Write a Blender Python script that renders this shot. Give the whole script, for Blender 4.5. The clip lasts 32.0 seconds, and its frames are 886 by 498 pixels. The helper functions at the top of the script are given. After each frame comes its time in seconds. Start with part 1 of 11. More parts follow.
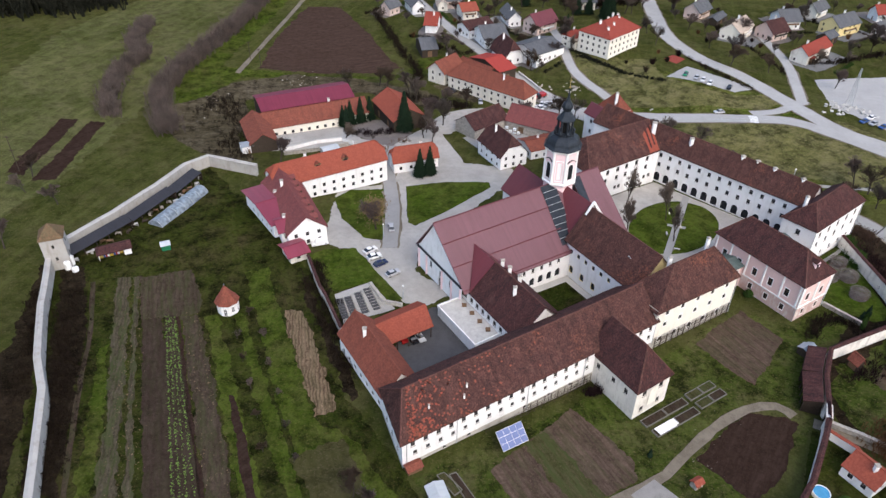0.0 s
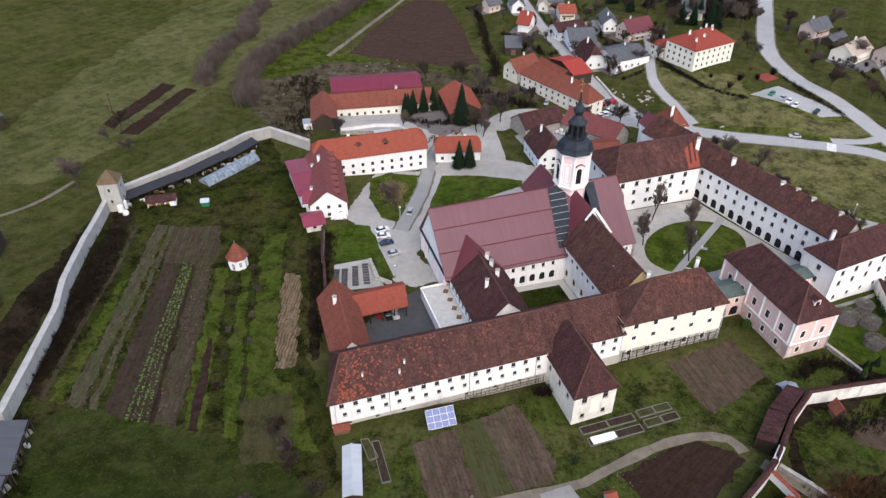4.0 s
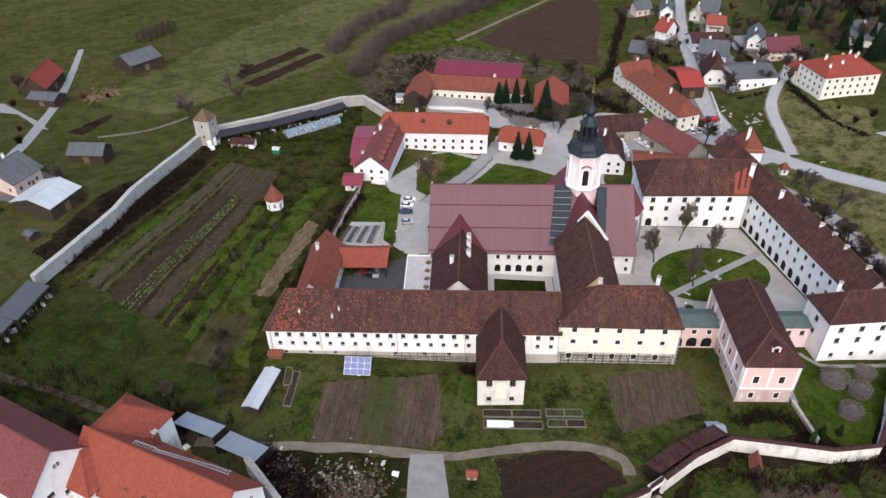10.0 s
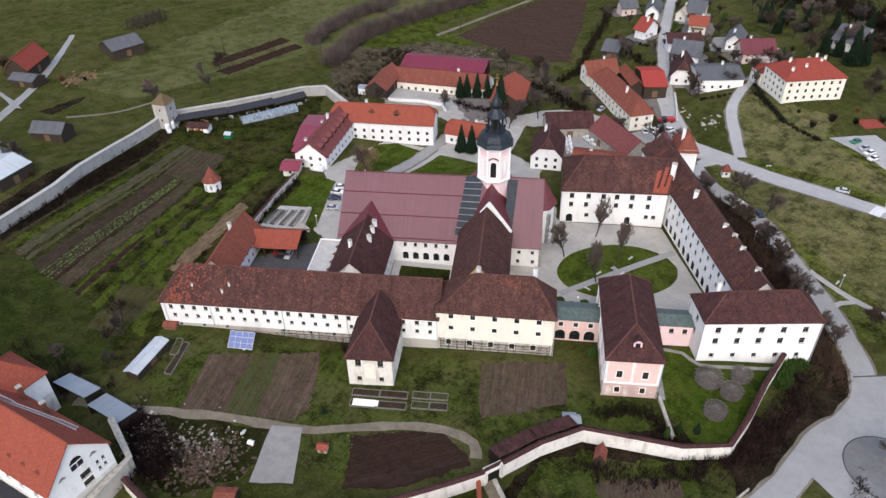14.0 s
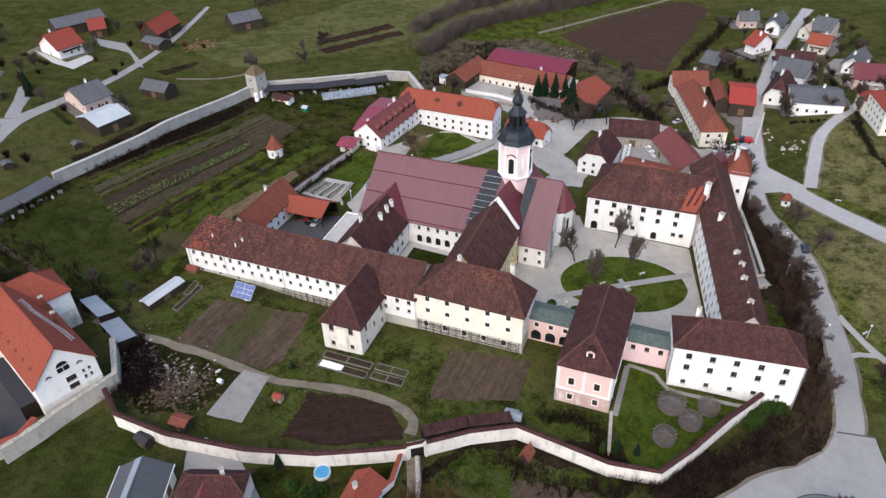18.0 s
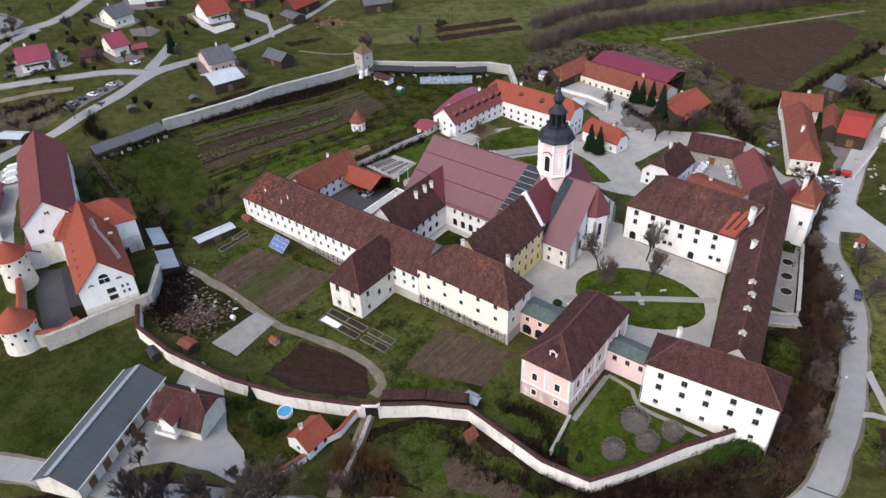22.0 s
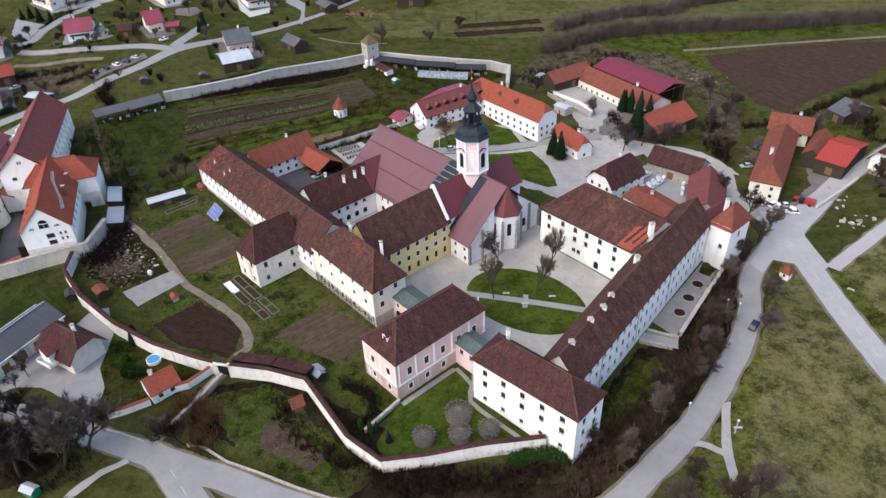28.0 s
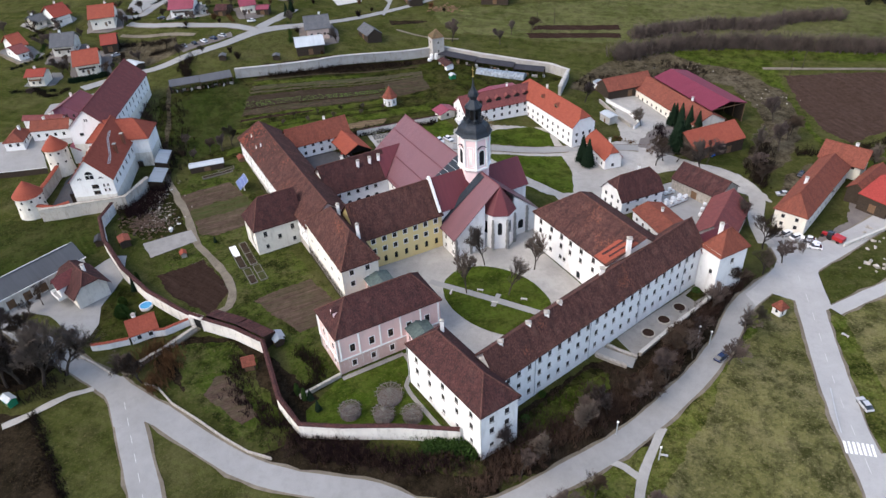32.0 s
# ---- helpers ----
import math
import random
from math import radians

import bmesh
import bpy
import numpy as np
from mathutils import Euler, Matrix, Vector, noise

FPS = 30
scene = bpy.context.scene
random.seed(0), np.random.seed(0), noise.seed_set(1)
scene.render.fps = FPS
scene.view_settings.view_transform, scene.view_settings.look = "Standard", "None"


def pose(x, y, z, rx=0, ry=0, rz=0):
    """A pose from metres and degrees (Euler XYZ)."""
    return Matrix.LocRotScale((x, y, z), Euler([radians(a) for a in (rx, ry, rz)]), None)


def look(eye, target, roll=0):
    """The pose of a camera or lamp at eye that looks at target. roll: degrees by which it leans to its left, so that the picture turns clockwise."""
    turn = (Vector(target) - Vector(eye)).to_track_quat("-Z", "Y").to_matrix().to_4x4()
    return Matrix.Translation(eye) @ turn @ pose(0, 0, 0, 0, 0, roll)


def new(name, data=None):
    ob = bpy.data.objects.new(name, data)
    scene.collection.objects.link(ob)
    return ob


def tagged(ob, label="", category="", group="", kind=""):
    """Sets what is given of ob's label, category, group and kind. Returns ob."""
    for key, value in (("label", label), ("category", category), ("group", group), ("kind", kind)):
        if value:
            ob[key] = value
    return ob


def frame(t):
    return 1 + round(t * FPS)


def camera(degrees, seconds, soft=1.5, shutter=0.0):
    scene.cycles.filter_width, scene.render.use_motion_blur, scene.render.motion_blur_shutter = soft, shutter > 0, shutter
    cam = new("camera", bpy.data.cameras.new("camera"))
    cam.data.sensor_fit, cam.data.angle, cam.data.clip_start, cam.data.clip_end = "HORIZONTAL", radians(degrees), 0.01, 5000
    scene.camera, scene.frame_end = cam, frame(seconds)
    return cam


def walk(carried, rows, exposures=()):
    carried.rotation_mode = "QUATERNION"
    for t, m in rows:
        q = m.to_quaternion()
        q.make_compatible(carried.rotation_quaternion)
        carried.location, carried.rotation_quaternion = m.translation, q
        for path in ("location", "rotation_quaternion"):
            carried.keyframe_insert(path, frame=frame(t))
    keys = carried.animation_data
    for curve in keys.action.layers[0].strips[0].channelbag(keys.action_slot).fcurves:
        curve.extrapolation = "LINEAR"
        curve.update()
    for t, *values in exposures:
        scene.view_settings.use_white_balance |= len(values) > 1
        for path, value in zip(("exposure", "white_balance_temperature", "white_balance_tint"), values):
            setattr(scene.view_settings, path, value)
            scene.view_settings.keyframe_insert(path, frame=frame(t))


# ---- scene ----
cam = camera(64.2, 32.0, 1.45)
METRES, EYE, TILT, LEAN, TURN = 322.56, 120.0, 0.0, 0.0, 0.0
ROWS = [
    (0.0, 0.0, 0.0, 0.0, 0.53, -35.96, -0.74),
    (0.5, 0.0155, -0.0024, 0.0007, 2.15, -35.97, -0.67),
    (1.0, 0.0309, -0.0044, 0.0013, 3.78, -36.0, -0.62),
    (1.5, 0.0465, -0.0059, 0.0018, 5.47, -36.04, -0.54),
    (2.0, 0.0622, -0.007, 0.0025, 7.14, -36.06, -0.48),
    (2.5, 0.0778, -0.0077, 0.0032, 8.83, -36.07, -0.4),
    (3.0, 0.0935, -0.0078, 0.0037, 10.57, -36.07, -0.34),
    (3.5, 0.1091, -0.0076, 0.0039, 12.38, -36.09, -0.26),
    (4.0, 0.1248, -0.0069, 0.0043, 14.2, -36.1, -0.16),
    (4.5, 0.1405, -0.0059, 0.0047, 16.01, -36.12, -0.1),
    (6.5, 0.2025, 0.0025, 0.0054, 23.05, -36.17, 0.15),
    (7.0, 0.2177, 0.0061, 0.0057, 24.68, -36.2, 0.23),
    (7.5, 0.2329, 0.0097, 0.0059, 26.31, -36.21, 0.28),
    (8.0, 0.2482, 0.014, 0.0059, 27.93, -36.22, 0.36),
    (8.5, 0.263, 0.0185, 0.0059, 29.54, -36.24, 0.39),
    (9.0, 0.2778, 0.0235, 0.006, 31.11, -36.24, 0.45),
    (9.5, 0.2926, 0.0292, 0.0061, 32.73, -36.24, 0.51),
    (10.0, 0.3071, 0.0353, 0.0061, 34.32, -36.23, 0.57),
    (10.5, 0.3217, 0.0418, 0.0062, 35.72, -36.23, 0.64),
    (11.0, 0.336, 0.0487, 0.006, 36.36, -36.22, 0.68),
    (11.5, 0.3496, 0.0558, 0.006, 36.93, -36.23, 0.69),
    (12.0, 0.3634, 0.0631, 0.0057, 37.52, -36.24, 0.73),
    (12.5, 0.3768, 0.0709, 0.0054, 38.1, -36.26, 0.77),
    (13.0, 0.3902, 0.0788, 0.0049, 38.22, -36.26, 0.78),
    (13.5, 0.4032, 0.0869, 0.0046, 38.4, -36.28, 0.81),
    (14.0, 0.4162, 0.0951, 0.0043, 39.0, -36.27, 0.83),
    (14.5, 0.4291, 0.1037, 0.004, 39.72, -36.29, 0.86),
    (16.5, 0.4799, 0.1408, 0.005, 47.04, -36.31, 1.11),
    (17.0, 0.492, 0.1502, 0.0054, 49.21, -36.3, 1.17),
    (17.5, 0.5041, 0.1607, 0.0055, 51.37, -36.28, 1.3),
    (18.0, 0.5156, 0.1711, 0.0058, 53.55, -36.28, 1.36),
    (18.5, 0.5267, 0.1819, 0.006, 55.81, -36.29, 1.42),
    (19.0, 0.5378, 0.1932, 0.0059, 57.69, -36.26, 1.49),
    (19.5, 0.5482, 0.2046, 0.006, 59.3, -36.25, 1.53),
    (20.0, 0.5583, 0.2164, 0.0059, 61.14, -36.23, 1.59),
    (20.5, 0.5678, 0.2285, 0.0058, 63.2, -36.21, 1.63),
    (21.0, 0.5772, 0.2411, 0.0057, 65.21, -36.17, 1.72),
    (21.5, 0.5858, 0.2534, 0.0056, 67.28, -36.15, 1.72),
    (22.0, 0.5944, 0.2664, 0.005, 69.43, -36.09, 1.79),
    (22.5, 0.6025, 0.2797, 0.0044, 71.49, -36.02, 1.85),
    (23.0, 0.6101, 0.2938, 0.0044, 73.04, -36.01, 1.89),
    (23.5, 0.6172, 0.3074, 0.0042, 73.85, -35.99, 1.92),
    (24.0, 0.6236, 0.3211, 0.0043, 75.05, -35.97, 1.91),
    (24.5, 0.6298, 0.3349, 0.004, 76.45, -35.94, 1.91),
    (26.5, 0.6509, 0.3942, 0.0026, 80.27, -35.84, 2.05),
    (27.0, 0.6554, 0.4092, 0.0028, 80.38, -35.86, 2.06),
    (27.5, 0.6596, 0.4243, 0.0031, 80.44, -35.87, 2.07),
    (28.0, 0.6634, 0.4394, 0.0037, 80.64, -35.88, 2.08),
    (28.5, 0.6672, 0.4544, 0.0041, 81.2, -35.87, 2.07),
    (29.0, 0.6707, 0.4692, 0.0046, 82.97, -35.83, 2.09),
    (29.5, 0.6741, 0.4847, 0.0047, 85.15, -35.75, 2.15),
    (30.0, 0.6772, 0.5003, 0.0045, 87.16, -35.69, 2.19),
    (30.5, 0.6799, 0.5161, 0.0042, 88.78, -35.64, 2.25),
    (31.0, 0.6824, 0.5315, 0.0039, 89.81, -35.61, 2.26),
    (31.5, 0.6844, 0.547, 0.0034, 91.42, -35.57, 2.28),
    (32.0, 0.6861, 0.5628, 0.0029, 93.06, -35.54, 2.33),
]
walk(cam, [(t, pose(0, 0, EYE, TILT, LEAN, TURN) @ pose(METRES * x, METRES * y, METRES * z, 90 + pitch, roll, yaw)) for t, x, y, z, yaw, pitch, roll in ROWS],
     exposures=((0.0, 0.56), (8.0, 0.52), (14.0, 0.50), (20.0, 0.54), (26.0, 0.61), (32.0, 0.70)))

# ---------------------------------------------------------------- light
world = bpy.data.worlds.new("world")
scene.world = world
world.use_nodes = True
wn = world.node_tree.nodes
sky = wn.new("ShaderNodeTexSky")
sky.sky_type = "NISHITA"
sky.sun_disc = False
SUN_EL, SUN_AZ = 48.0, 150.0  # height, and compass turn of the light from +y
sky.sun_elevation, sky.sun_rotation = radians(SUN_EL), radians(SUN_AZ)
sky.air_density, sky.dust_density = 1.0, 3.2
world.node_tree.links.new(sky.outputs[0], wn["Background"].inputs[0])
wn["Background"].inputs[1].default_value = 0.235
sun_data = bpy.data.lights.new("sun", "SUN")
sun_data.energy, sun_data.angle, sun_data.color = 0.26, radians(55), (1.0, 0.99, 0.98)
sun = new("sun", sun_data)
sun.matrix_world = look((math.sin(radians(SUN_AZ)) * 100, math.cos(radians(SUN_AZ)) * 100, 100 * math.tan(radians(SUN_EL))), (0, 0, 0))

# ---------------------------------------------------------------- materials
MATS = {}


class Nodes:
    """A small builder for node materials."""

    def __init__(self, name):
        self.m = bpy.data.materials.new(name)
        self.m.use_nodes = True
        self.t = self.m.node_tree
        self.b = self.t.nodes["Principled BSDF"]
        self.pos = self.t.nodes.new("ShaderNodeNewGeometry").outputs["Position"]
        MATS[name] = self.m

    def link(self, a, b):
        self.t.links.new(a, b)

    def noise(self, scale, detail=4, rough=0.6, vec=None, stretch=None):
        n = self.t.nodes.new("ShaderNodeTexNoise")
        n.inputs["Scale"].default_value, n.inputs["Detail"].default_value, n.inputs["Roughness"].default_value = scale, detail, rough
        v = vec or self.pos
        if stretch:
            mp = self.t.nodes.new("ShaderNodeMapping")
            mp.inputs["Scale"].default_value = stretch
            self.link(v, mp.inputs[0])
            v = mp.outputs[0]
        self.link(v, n.inputs["Vector"])
        return n.outputs["Fac"]

    def ramp(self, fac, stops):
        r = self.t.nodes.new("ShaderNodeValToRGB")
        e = r.color_ramp.elements
        while len(e) < len(stops):
            e.new(0.5)
        for k, (p, c) in zip(e, stops):
            k.position, k.color = p, (*c, 1) if not isinstance(c, float) else (c, c, c, 1)
        self.link(fac, r.inputs[0])
        return r.outputs[0]

    def mix(self, fac, a, b, mode="MIX"):
        n = self.t.nodes.new("ShaderNodeMix")
        n.data_type, n.blend_type = "RGBA", mode
        for s, v in ((n.inputs[0], fac), (n.inputs[6], a), (n.inputs[7], b)):
            if hasattr(v, "is_linked"):
                self.link(v, s)
            else:
                s.default_value = (*v, 1) if isinstance(v, tuple) else v
        return n.outputs[2]

    def math(self, op, a, b=0.0, c=0.0):
        n = self.t.nodes.new("ShaderNodeMath")
        n.operation = op
        for s, v in zip(n.inputs, (a, b, c)):
            if hasattr(v, "is_linked"):
                self.link(v, s)
            else:
                s.default_value = v
        return n.outputs[0]

    def done(self, col, rough=0.85, bump=None, strength=0.3, dist=0.05, metal=0.0, spec=0.3):
        if hasattr(col, "is_linked"):
            self.link(col, self.b.inputs["Base Color"])
        else:
            self.b.inputs["Base Color"].default_value = (*col, 1)
        if hasattr(rough, "is_linked"):
            self.link(rough, self.b.inputs["Roughness"])
        else:
            self.b.inputs["Roughness"].default_value = rough
        self.b.inputs["Metallic"].default_value = metal
        self.b.inputs["Specular IOR Level"].default_value = spec
        if bump is not None:
            n = self.t.nodes.new("ShaderNodeBump")
            n.inputs["Strength"].default_value, n.inputs["Distance"].default_value = strength, dist
            self.link(bump, n.inputs["Height"])
            self.link(n.outputs[0], self.b.inputs["Normal"])
        return self.m


def shade(c, k):
    return tuple(min(1.0, v * k) for v in c)


def plaster(name, c, dirt=(0.33, 0.29, 0.24), amount=0.5):
    """Lime plaster with washed-out blotches, streaks from above and damp near the ground."""
    s = Nodes(name)
    big = s.noise(0.22, 5, 0.65)
    streak = s.noise(1.0, 5, 0.7, stretch=(0.55, 0.55, 0.16))
    fine = s.noise(6.0, 3, 0.7)
    col = s.mix(s.ramp(fine, ((0.3, 0.0), (0.7, 0.35))), c, shade(c, 0.86))
    col = s.mix(s.ramp(big, ((0.48, 0.0), (0.72, amount * 0.6))), col, shade(c, 0.66))
    col = s.mix(s.ramp(s.noise(0.7, 5, 0.75), ((0.56, 0.0), (0.76, amount * 0.6))), col, dirt)
    col = s.mix(s.ramp(streak, ((0.52, 0.0), (0.8, amount))), col, dirt)
    return s.done(col, 0.95, fine, 0.25, 0.02, spec=0.06)


def roof_tiles(name, base, dark, light, orange=None, mottled=1.0, row=0.33):
    """Clay tiles: single tiles that differ, courses, weather stains and mended patches."""
    s = Nodes(name)
    uv = s.t.nodes.new("ShaderNodeUVMap")
    uv.uv_map = "UVMap"
    sep = s.t.nodes.new("ShaderNodeSeparateXYZ")
    s.link(uv.outputs[0], sep.inputs[0])
    rows = s.math("DIVIDE", sep.outputs[1], row)
    r_id = s.math("FLOOR", rows)
    cols = s.math("ADD", s.math("DIVIDE", sep.outputs[0], 0.28), s.math("MULTIPLY", r_id, 0.5))
    comb = s.t.nodes.new("ShaderNodeCombineXYZ")
    s.link(s.math("FLOOR", cols), comb.inputs[0])
    s.link(r_id, comb.inputs[1])
    wn_ = s.t.nodes.new("ShaderNodeTexWhiteNoise")
    wn_.noise_dimensions = "2D"
    s.link(comb.outputs[0], wn_.inputs["Vector"])
    mid = s.noise(3.2, 5, 0.75)
    big = s.noise(0.11, 4, 0.6)
    streak = s.noise(1.0, 4, 0.65, vec=uv.outputs[0], stretch=(0.55, 0.09, 1))
    k = min(0.4, 0.10 + 0.20 * mottled)
    col = s.mix(wn_.outputs[0], shade(base, 1 - k), shade(base, 1 + k))
    col = s.mix(s.ramp(mid, ((0.42, 0.0), (0.60, 0.8 * mottled))), col, dark)
    col = s.mix(s.ramp(s.noise(0.55, 6, 0.75), ((0.47, 0.0), (0.66, 0.75 * mottled))), col, shade(dark, 1.15))
    col = s.mix(s.ramp(s.noise(0.30, 5, 0.7), ((0.55, 0.0), (0.72, 0.5 * mottled))), col, shade(light, 0.8))
    col = s.mix(s.ramp(streak, ((0.48, 0.0), (0.70, 0.7 * mottled))), col, shade(dark, 0.8))
    col = s.mix(s.ramp(s.noise(7.0, 3, 0.8), ((0.56, 0.0), (0.70, 0.85 * mottled))), col, light)
    if orange:
        col = s.mix(s.ramp(s.math("ADD", s.math("MULTIPLY", big, 0.72), s.math("MULTIPLY", wn_.outputs[0], 0.16)), ((0.54, 0.0), (0.66, 0.5))), col, orange)
    course = s.math("FRACT", rows)
    across = s.math("PINGPONG", cols, 0.5)
    h = s.math("ADD", s.math("MULTIPLY", course, -0.7), s.math("MULTIPLY", across, 0.7))
    h = s.math("ADD", h, s.math("MULTIPLY", wn_.outputs[0], 0.3))
    return s.done(col, 0.9, h, 0.55, 0.04, spec=0.06)


def sheet_roof(name, c, rough=0.5, spec=0.3):
    """Painted standing-seam sheet with faint panels and fading."""
    s = Nodes(name)
    uv = s.t.nodes.new("ShaderNodeUVMap")
    uv.uv_map = "UVMap"
    sep = s.t.nodes.new("ShaderNodeSeparateXYZ")
    s.link(uv.outputs[0], sep.inputs[0])
    p = s.math("DIVIDE", sep.outputs[0], 0.6)
    seam = s.math("PINGPONG", p, 0.5)
    wn_ = s.t.nodes.new("ShaderNodeTexWhiteNoise")
    wn_.noise_dimensions = "1D"
    s.link(s.math("FLOOR", p), wn_.inputs["W"])
    fade = s.noise(0.12, 4, 0.6)
    col = s.mix(s.ramp(fade, ((0.35, 0.0), (0.7, 0.5))), c, shade(c, 1.25))
    col = s.mix(s.math("MULTIPLY", wn_.outputs[0], 0.2), col, shade(c, 0.7))
    col = s.mix(s.ramp(s.noise(1.0, 3, 0.6, vec=uv.outputs[0], stretch=(0.7, 0.08, 1)), ((0.5, 0.0), (0.8, 0.35))), col, shade(c, 0.6))
    return s.done(col, rough, s.ramp(seam, ((0.0, 1.0), (0.07, 0.0))), 0.5, 0.04, spec=spec)


def simple(name, c, c2=None, scale=2.0, rough=0.8, bump=0.25, metal=0.0, spec=0.12, lo=0.35, hi=0.7):
    s = Nodes(name)
    f = s.noise(scale, 5, 0.65)
    col = s.mix(s.ramp(f, ((lo, 0.0), (hi, 1.0))), c, c2 or shade(c, 0.7))
    col = s.mix(s.ramp(s.noise(scale * 0.13, 4, 0.6), ((0.4, 0.0), (0.7, 0.4))), col, shade(c, 0.75))
    return s.done(col, rough, s.noise(scale * 3, 4, 0.7), bump, 0.03, metal, spec)


plaster("plaster_white", (0.82, 0.815, 0.80), amount=0.4)
plaster("plaster_old", (0.70, 0.67, 0.60), (0.27, 0.23, 0.18), amount=0.85)
plaster("plaster_bare", (0.47, 0.44, 0.39), (0.20, 0.175, 0.145), amount=1.0)
plaster("plaster_cream", (0.77, 0.73, 0.635), amount=0.4)
plaster("plaster_yellow", (0.76, 0.62, 0.30), (0.5, 0.42, 0.3), amount=0.35)
plaster("plaster_pink", (0.72, 0.515, 0.475), (0.5, 0.40, 0.36), amount=0.45)
plaster("plaster_worn_pink", (0.5400, 0.3840, 0.3432), (0.7344, 0.7680, 0.7128), amount=0.9)
plaster("plaster_rose", (0.80, 0.60, 0.61), amount=0.25)
plaster("plaster_blush", (0.66, 0.52, 0.46), amount=0.4)
plaster("plaster_purple", (0.22, 0.09, 0.13), amount=0.3)
plaster("plaster_garden", (0.74, 0.71, 0.66), (0.20, 0.17, 0.14), amount=0.9)
plaster("plaster_stained", (0.47, 0.44, 0.39), (0.17, 0.15, 0.125), amount=0.95)
plaster("slab_wall", (0.40, 0.385, 0.36), (0.25, 0.22, 0.18), amount=0.9)
simple("stone", (0.42, 0.39, 0.34), (0.2, 0.18, 0.16), 1.4, 0.95, 0.6)
simple("brick_brown", (0.20, 0.085, 0.055), (0.11, 0.05, 0.036), 2.2, 0.9, 0.4)
simple("quoin_stone", (0.33, 0.32, 0.3), (0.16, 0.155, 0.15), 1.8, 0.95, 0.5)
simple("wood_dark", (0.0600, 0.0450, 0.0330), (0.0300, 0.0240, 0.0192), 2.5, 0.9, 0.4)
simple("wood_brown", (0.20, 0.12, 0.07), (0.10, 0.065, 0.04), 3.0, 0.8, 0.3)
simple("wood_grey", (0.17, 0.16, 0.14), (0.10, 0.095, 0.085), 2.0, 0.9, 0.3)
simple("earth_clod", (0.1050, 0.0735, 0.0562), (0.0420, 0.0294, 0.0230), 1.2, 0.95, 0.4, spec=0.0)
simple("earth", (0.10, 0.075, 0.06), (0.06, 0.045, 0.035), 1.5, 0.95, 0.4, spec=0.0)
simple("crop_leaf", (0.13, 0.20, 0.05), (0.07, 0.12, 0.025), 2.0, 0.8, 0.2, spec=0.0)
simple("bark", (0.070, 0.058, 0.049), (0.036, 0.030, 0.026), 4.0, 0.95, 0.4, spec=0.0)
simple("twigs", (0.0289, 0.0215, 0.0162), (0.0115, 0.0084, 0.0068), 0.8, 0.95, 0.0, spec=0.0)
simple("twigs_purple", (0.0297, 0.0178, 0.0178), (0.0095, 0.0060, 0.0065), 0.8, 0.95, 0.0, spec=0.0)
simple("twigs_hedge", (0.135, 0.108, 0.094), (0.05, 0.040, 0.036), 0.2, 0.95, 0.0, spec=0.0)
simple("twigs_bank", (0.0630, 0.0396, 0.0312), (0.0240, 0.0156, 0.0120), 0.5, 0.95, 0.0, spec=0.0)
simple("rubble_grey", (0.24, 0.21, 0.185), (0.08, 0.065, 0.055), 1.2, 0.95, 0.5, spec=0.0)
simple("twigs_grey", (0.15, 0.122, 0.102), (0.075, 0.06, 0.05), 0.25, 0.95, 0.0, spec=0.0)
simple("twigs_rust", (0.10, 0.064, 0.046), (0.035, 0.024, 0.018), 0.5, 0.95, 0.0, spec=0.0)
simple("leaf_tan", (0.20, 0.142, 0.078), (0.10, 0.068, 0.036), 1.0, 0.9, 0.0, spec=0.0)
simple("twigs_tree", (0.0829, 0.0607, 0.0464), (0.0331, 0.0243, 0.0189), 0.25, 0.95, 0.0, spec=0.0)
simple("twigs_mauve", (0.1313, 0.1025, 0.0912), (0.0562, 0.0425, 0.0408), 0.25, 0.95, 0.0, spec=0.0)
simple("dry_leaves", (0.1350, 0.0696, 0.0330), (0.0540, 0.0312, 0.0165), 1.0, 0.9, 0.0, spec=0.0)
simple("needles", (0.0176, 0.0320, 0.0176), (0.0096, 0.0176, 0.0112), 1.2, 0.8, 0.0, spec=0.0)
simple("needles_bare", (0.022, 0.022, 0.016), (0.010, 0.012, 0.009), 0.3, 0.9, 0.0, spec=0.0)
simple("shrub_leaves", (0.045, 0.085, 0.02), (0.03, 0.05, 0.015), 1.5, 0.7, 0.0, spec=0.0)
simple("iron", (0.05, 0.05, 0.05), (0.03, 0.03, 0.03), 3, 0.5, 0.1, 0.6)
simple("copper_green", (0.10, 0.135, 0.125), (0.06, 0.075, 0.075), 1.2, 0.6, 0.2)
simple("slate_dark", (0.035, 0.042, 0.052), (0.02, 0.024, 0.03), 0.9, 0.42, 0.2, 0.3)
simple("concrete", (0.50, 0.49, 0.46), (0.36, 0.35, 0.33), 0.9, 0.9, 0.2)
simple("white_paint", (0.82, 0.82, 0.8), (0.72, 0.72, 0.7), 4, 0.6, 0.05)
simple("road_paint", (0.52, 0.52, 0.5), (0.36, 0.36, 0.35), 3, 0.8, 0.05)
simple("rubber_red", (0.26, 0.055, 0.04), (0.18, 0.04, 0.03), 1.0, 0.9, 0.1)
simple("frame_paint", (0.16, 0.145, 0.13), (0.11, 0.10, 0.09), 4, 0.6, 0.05)
simple("zinc", (0.45, 0.47, 0.48), (0.33, 0.35, 0.36), 1.2, 0.45, 0.1, 0.3)
simple("gold", (0.75, 0.55, 0.2), None, 2, 0.35, 0.05, 0.9)
simple("tyre", (0.02, 0.02, 0.02), None, 5, 0.85, 0.1)
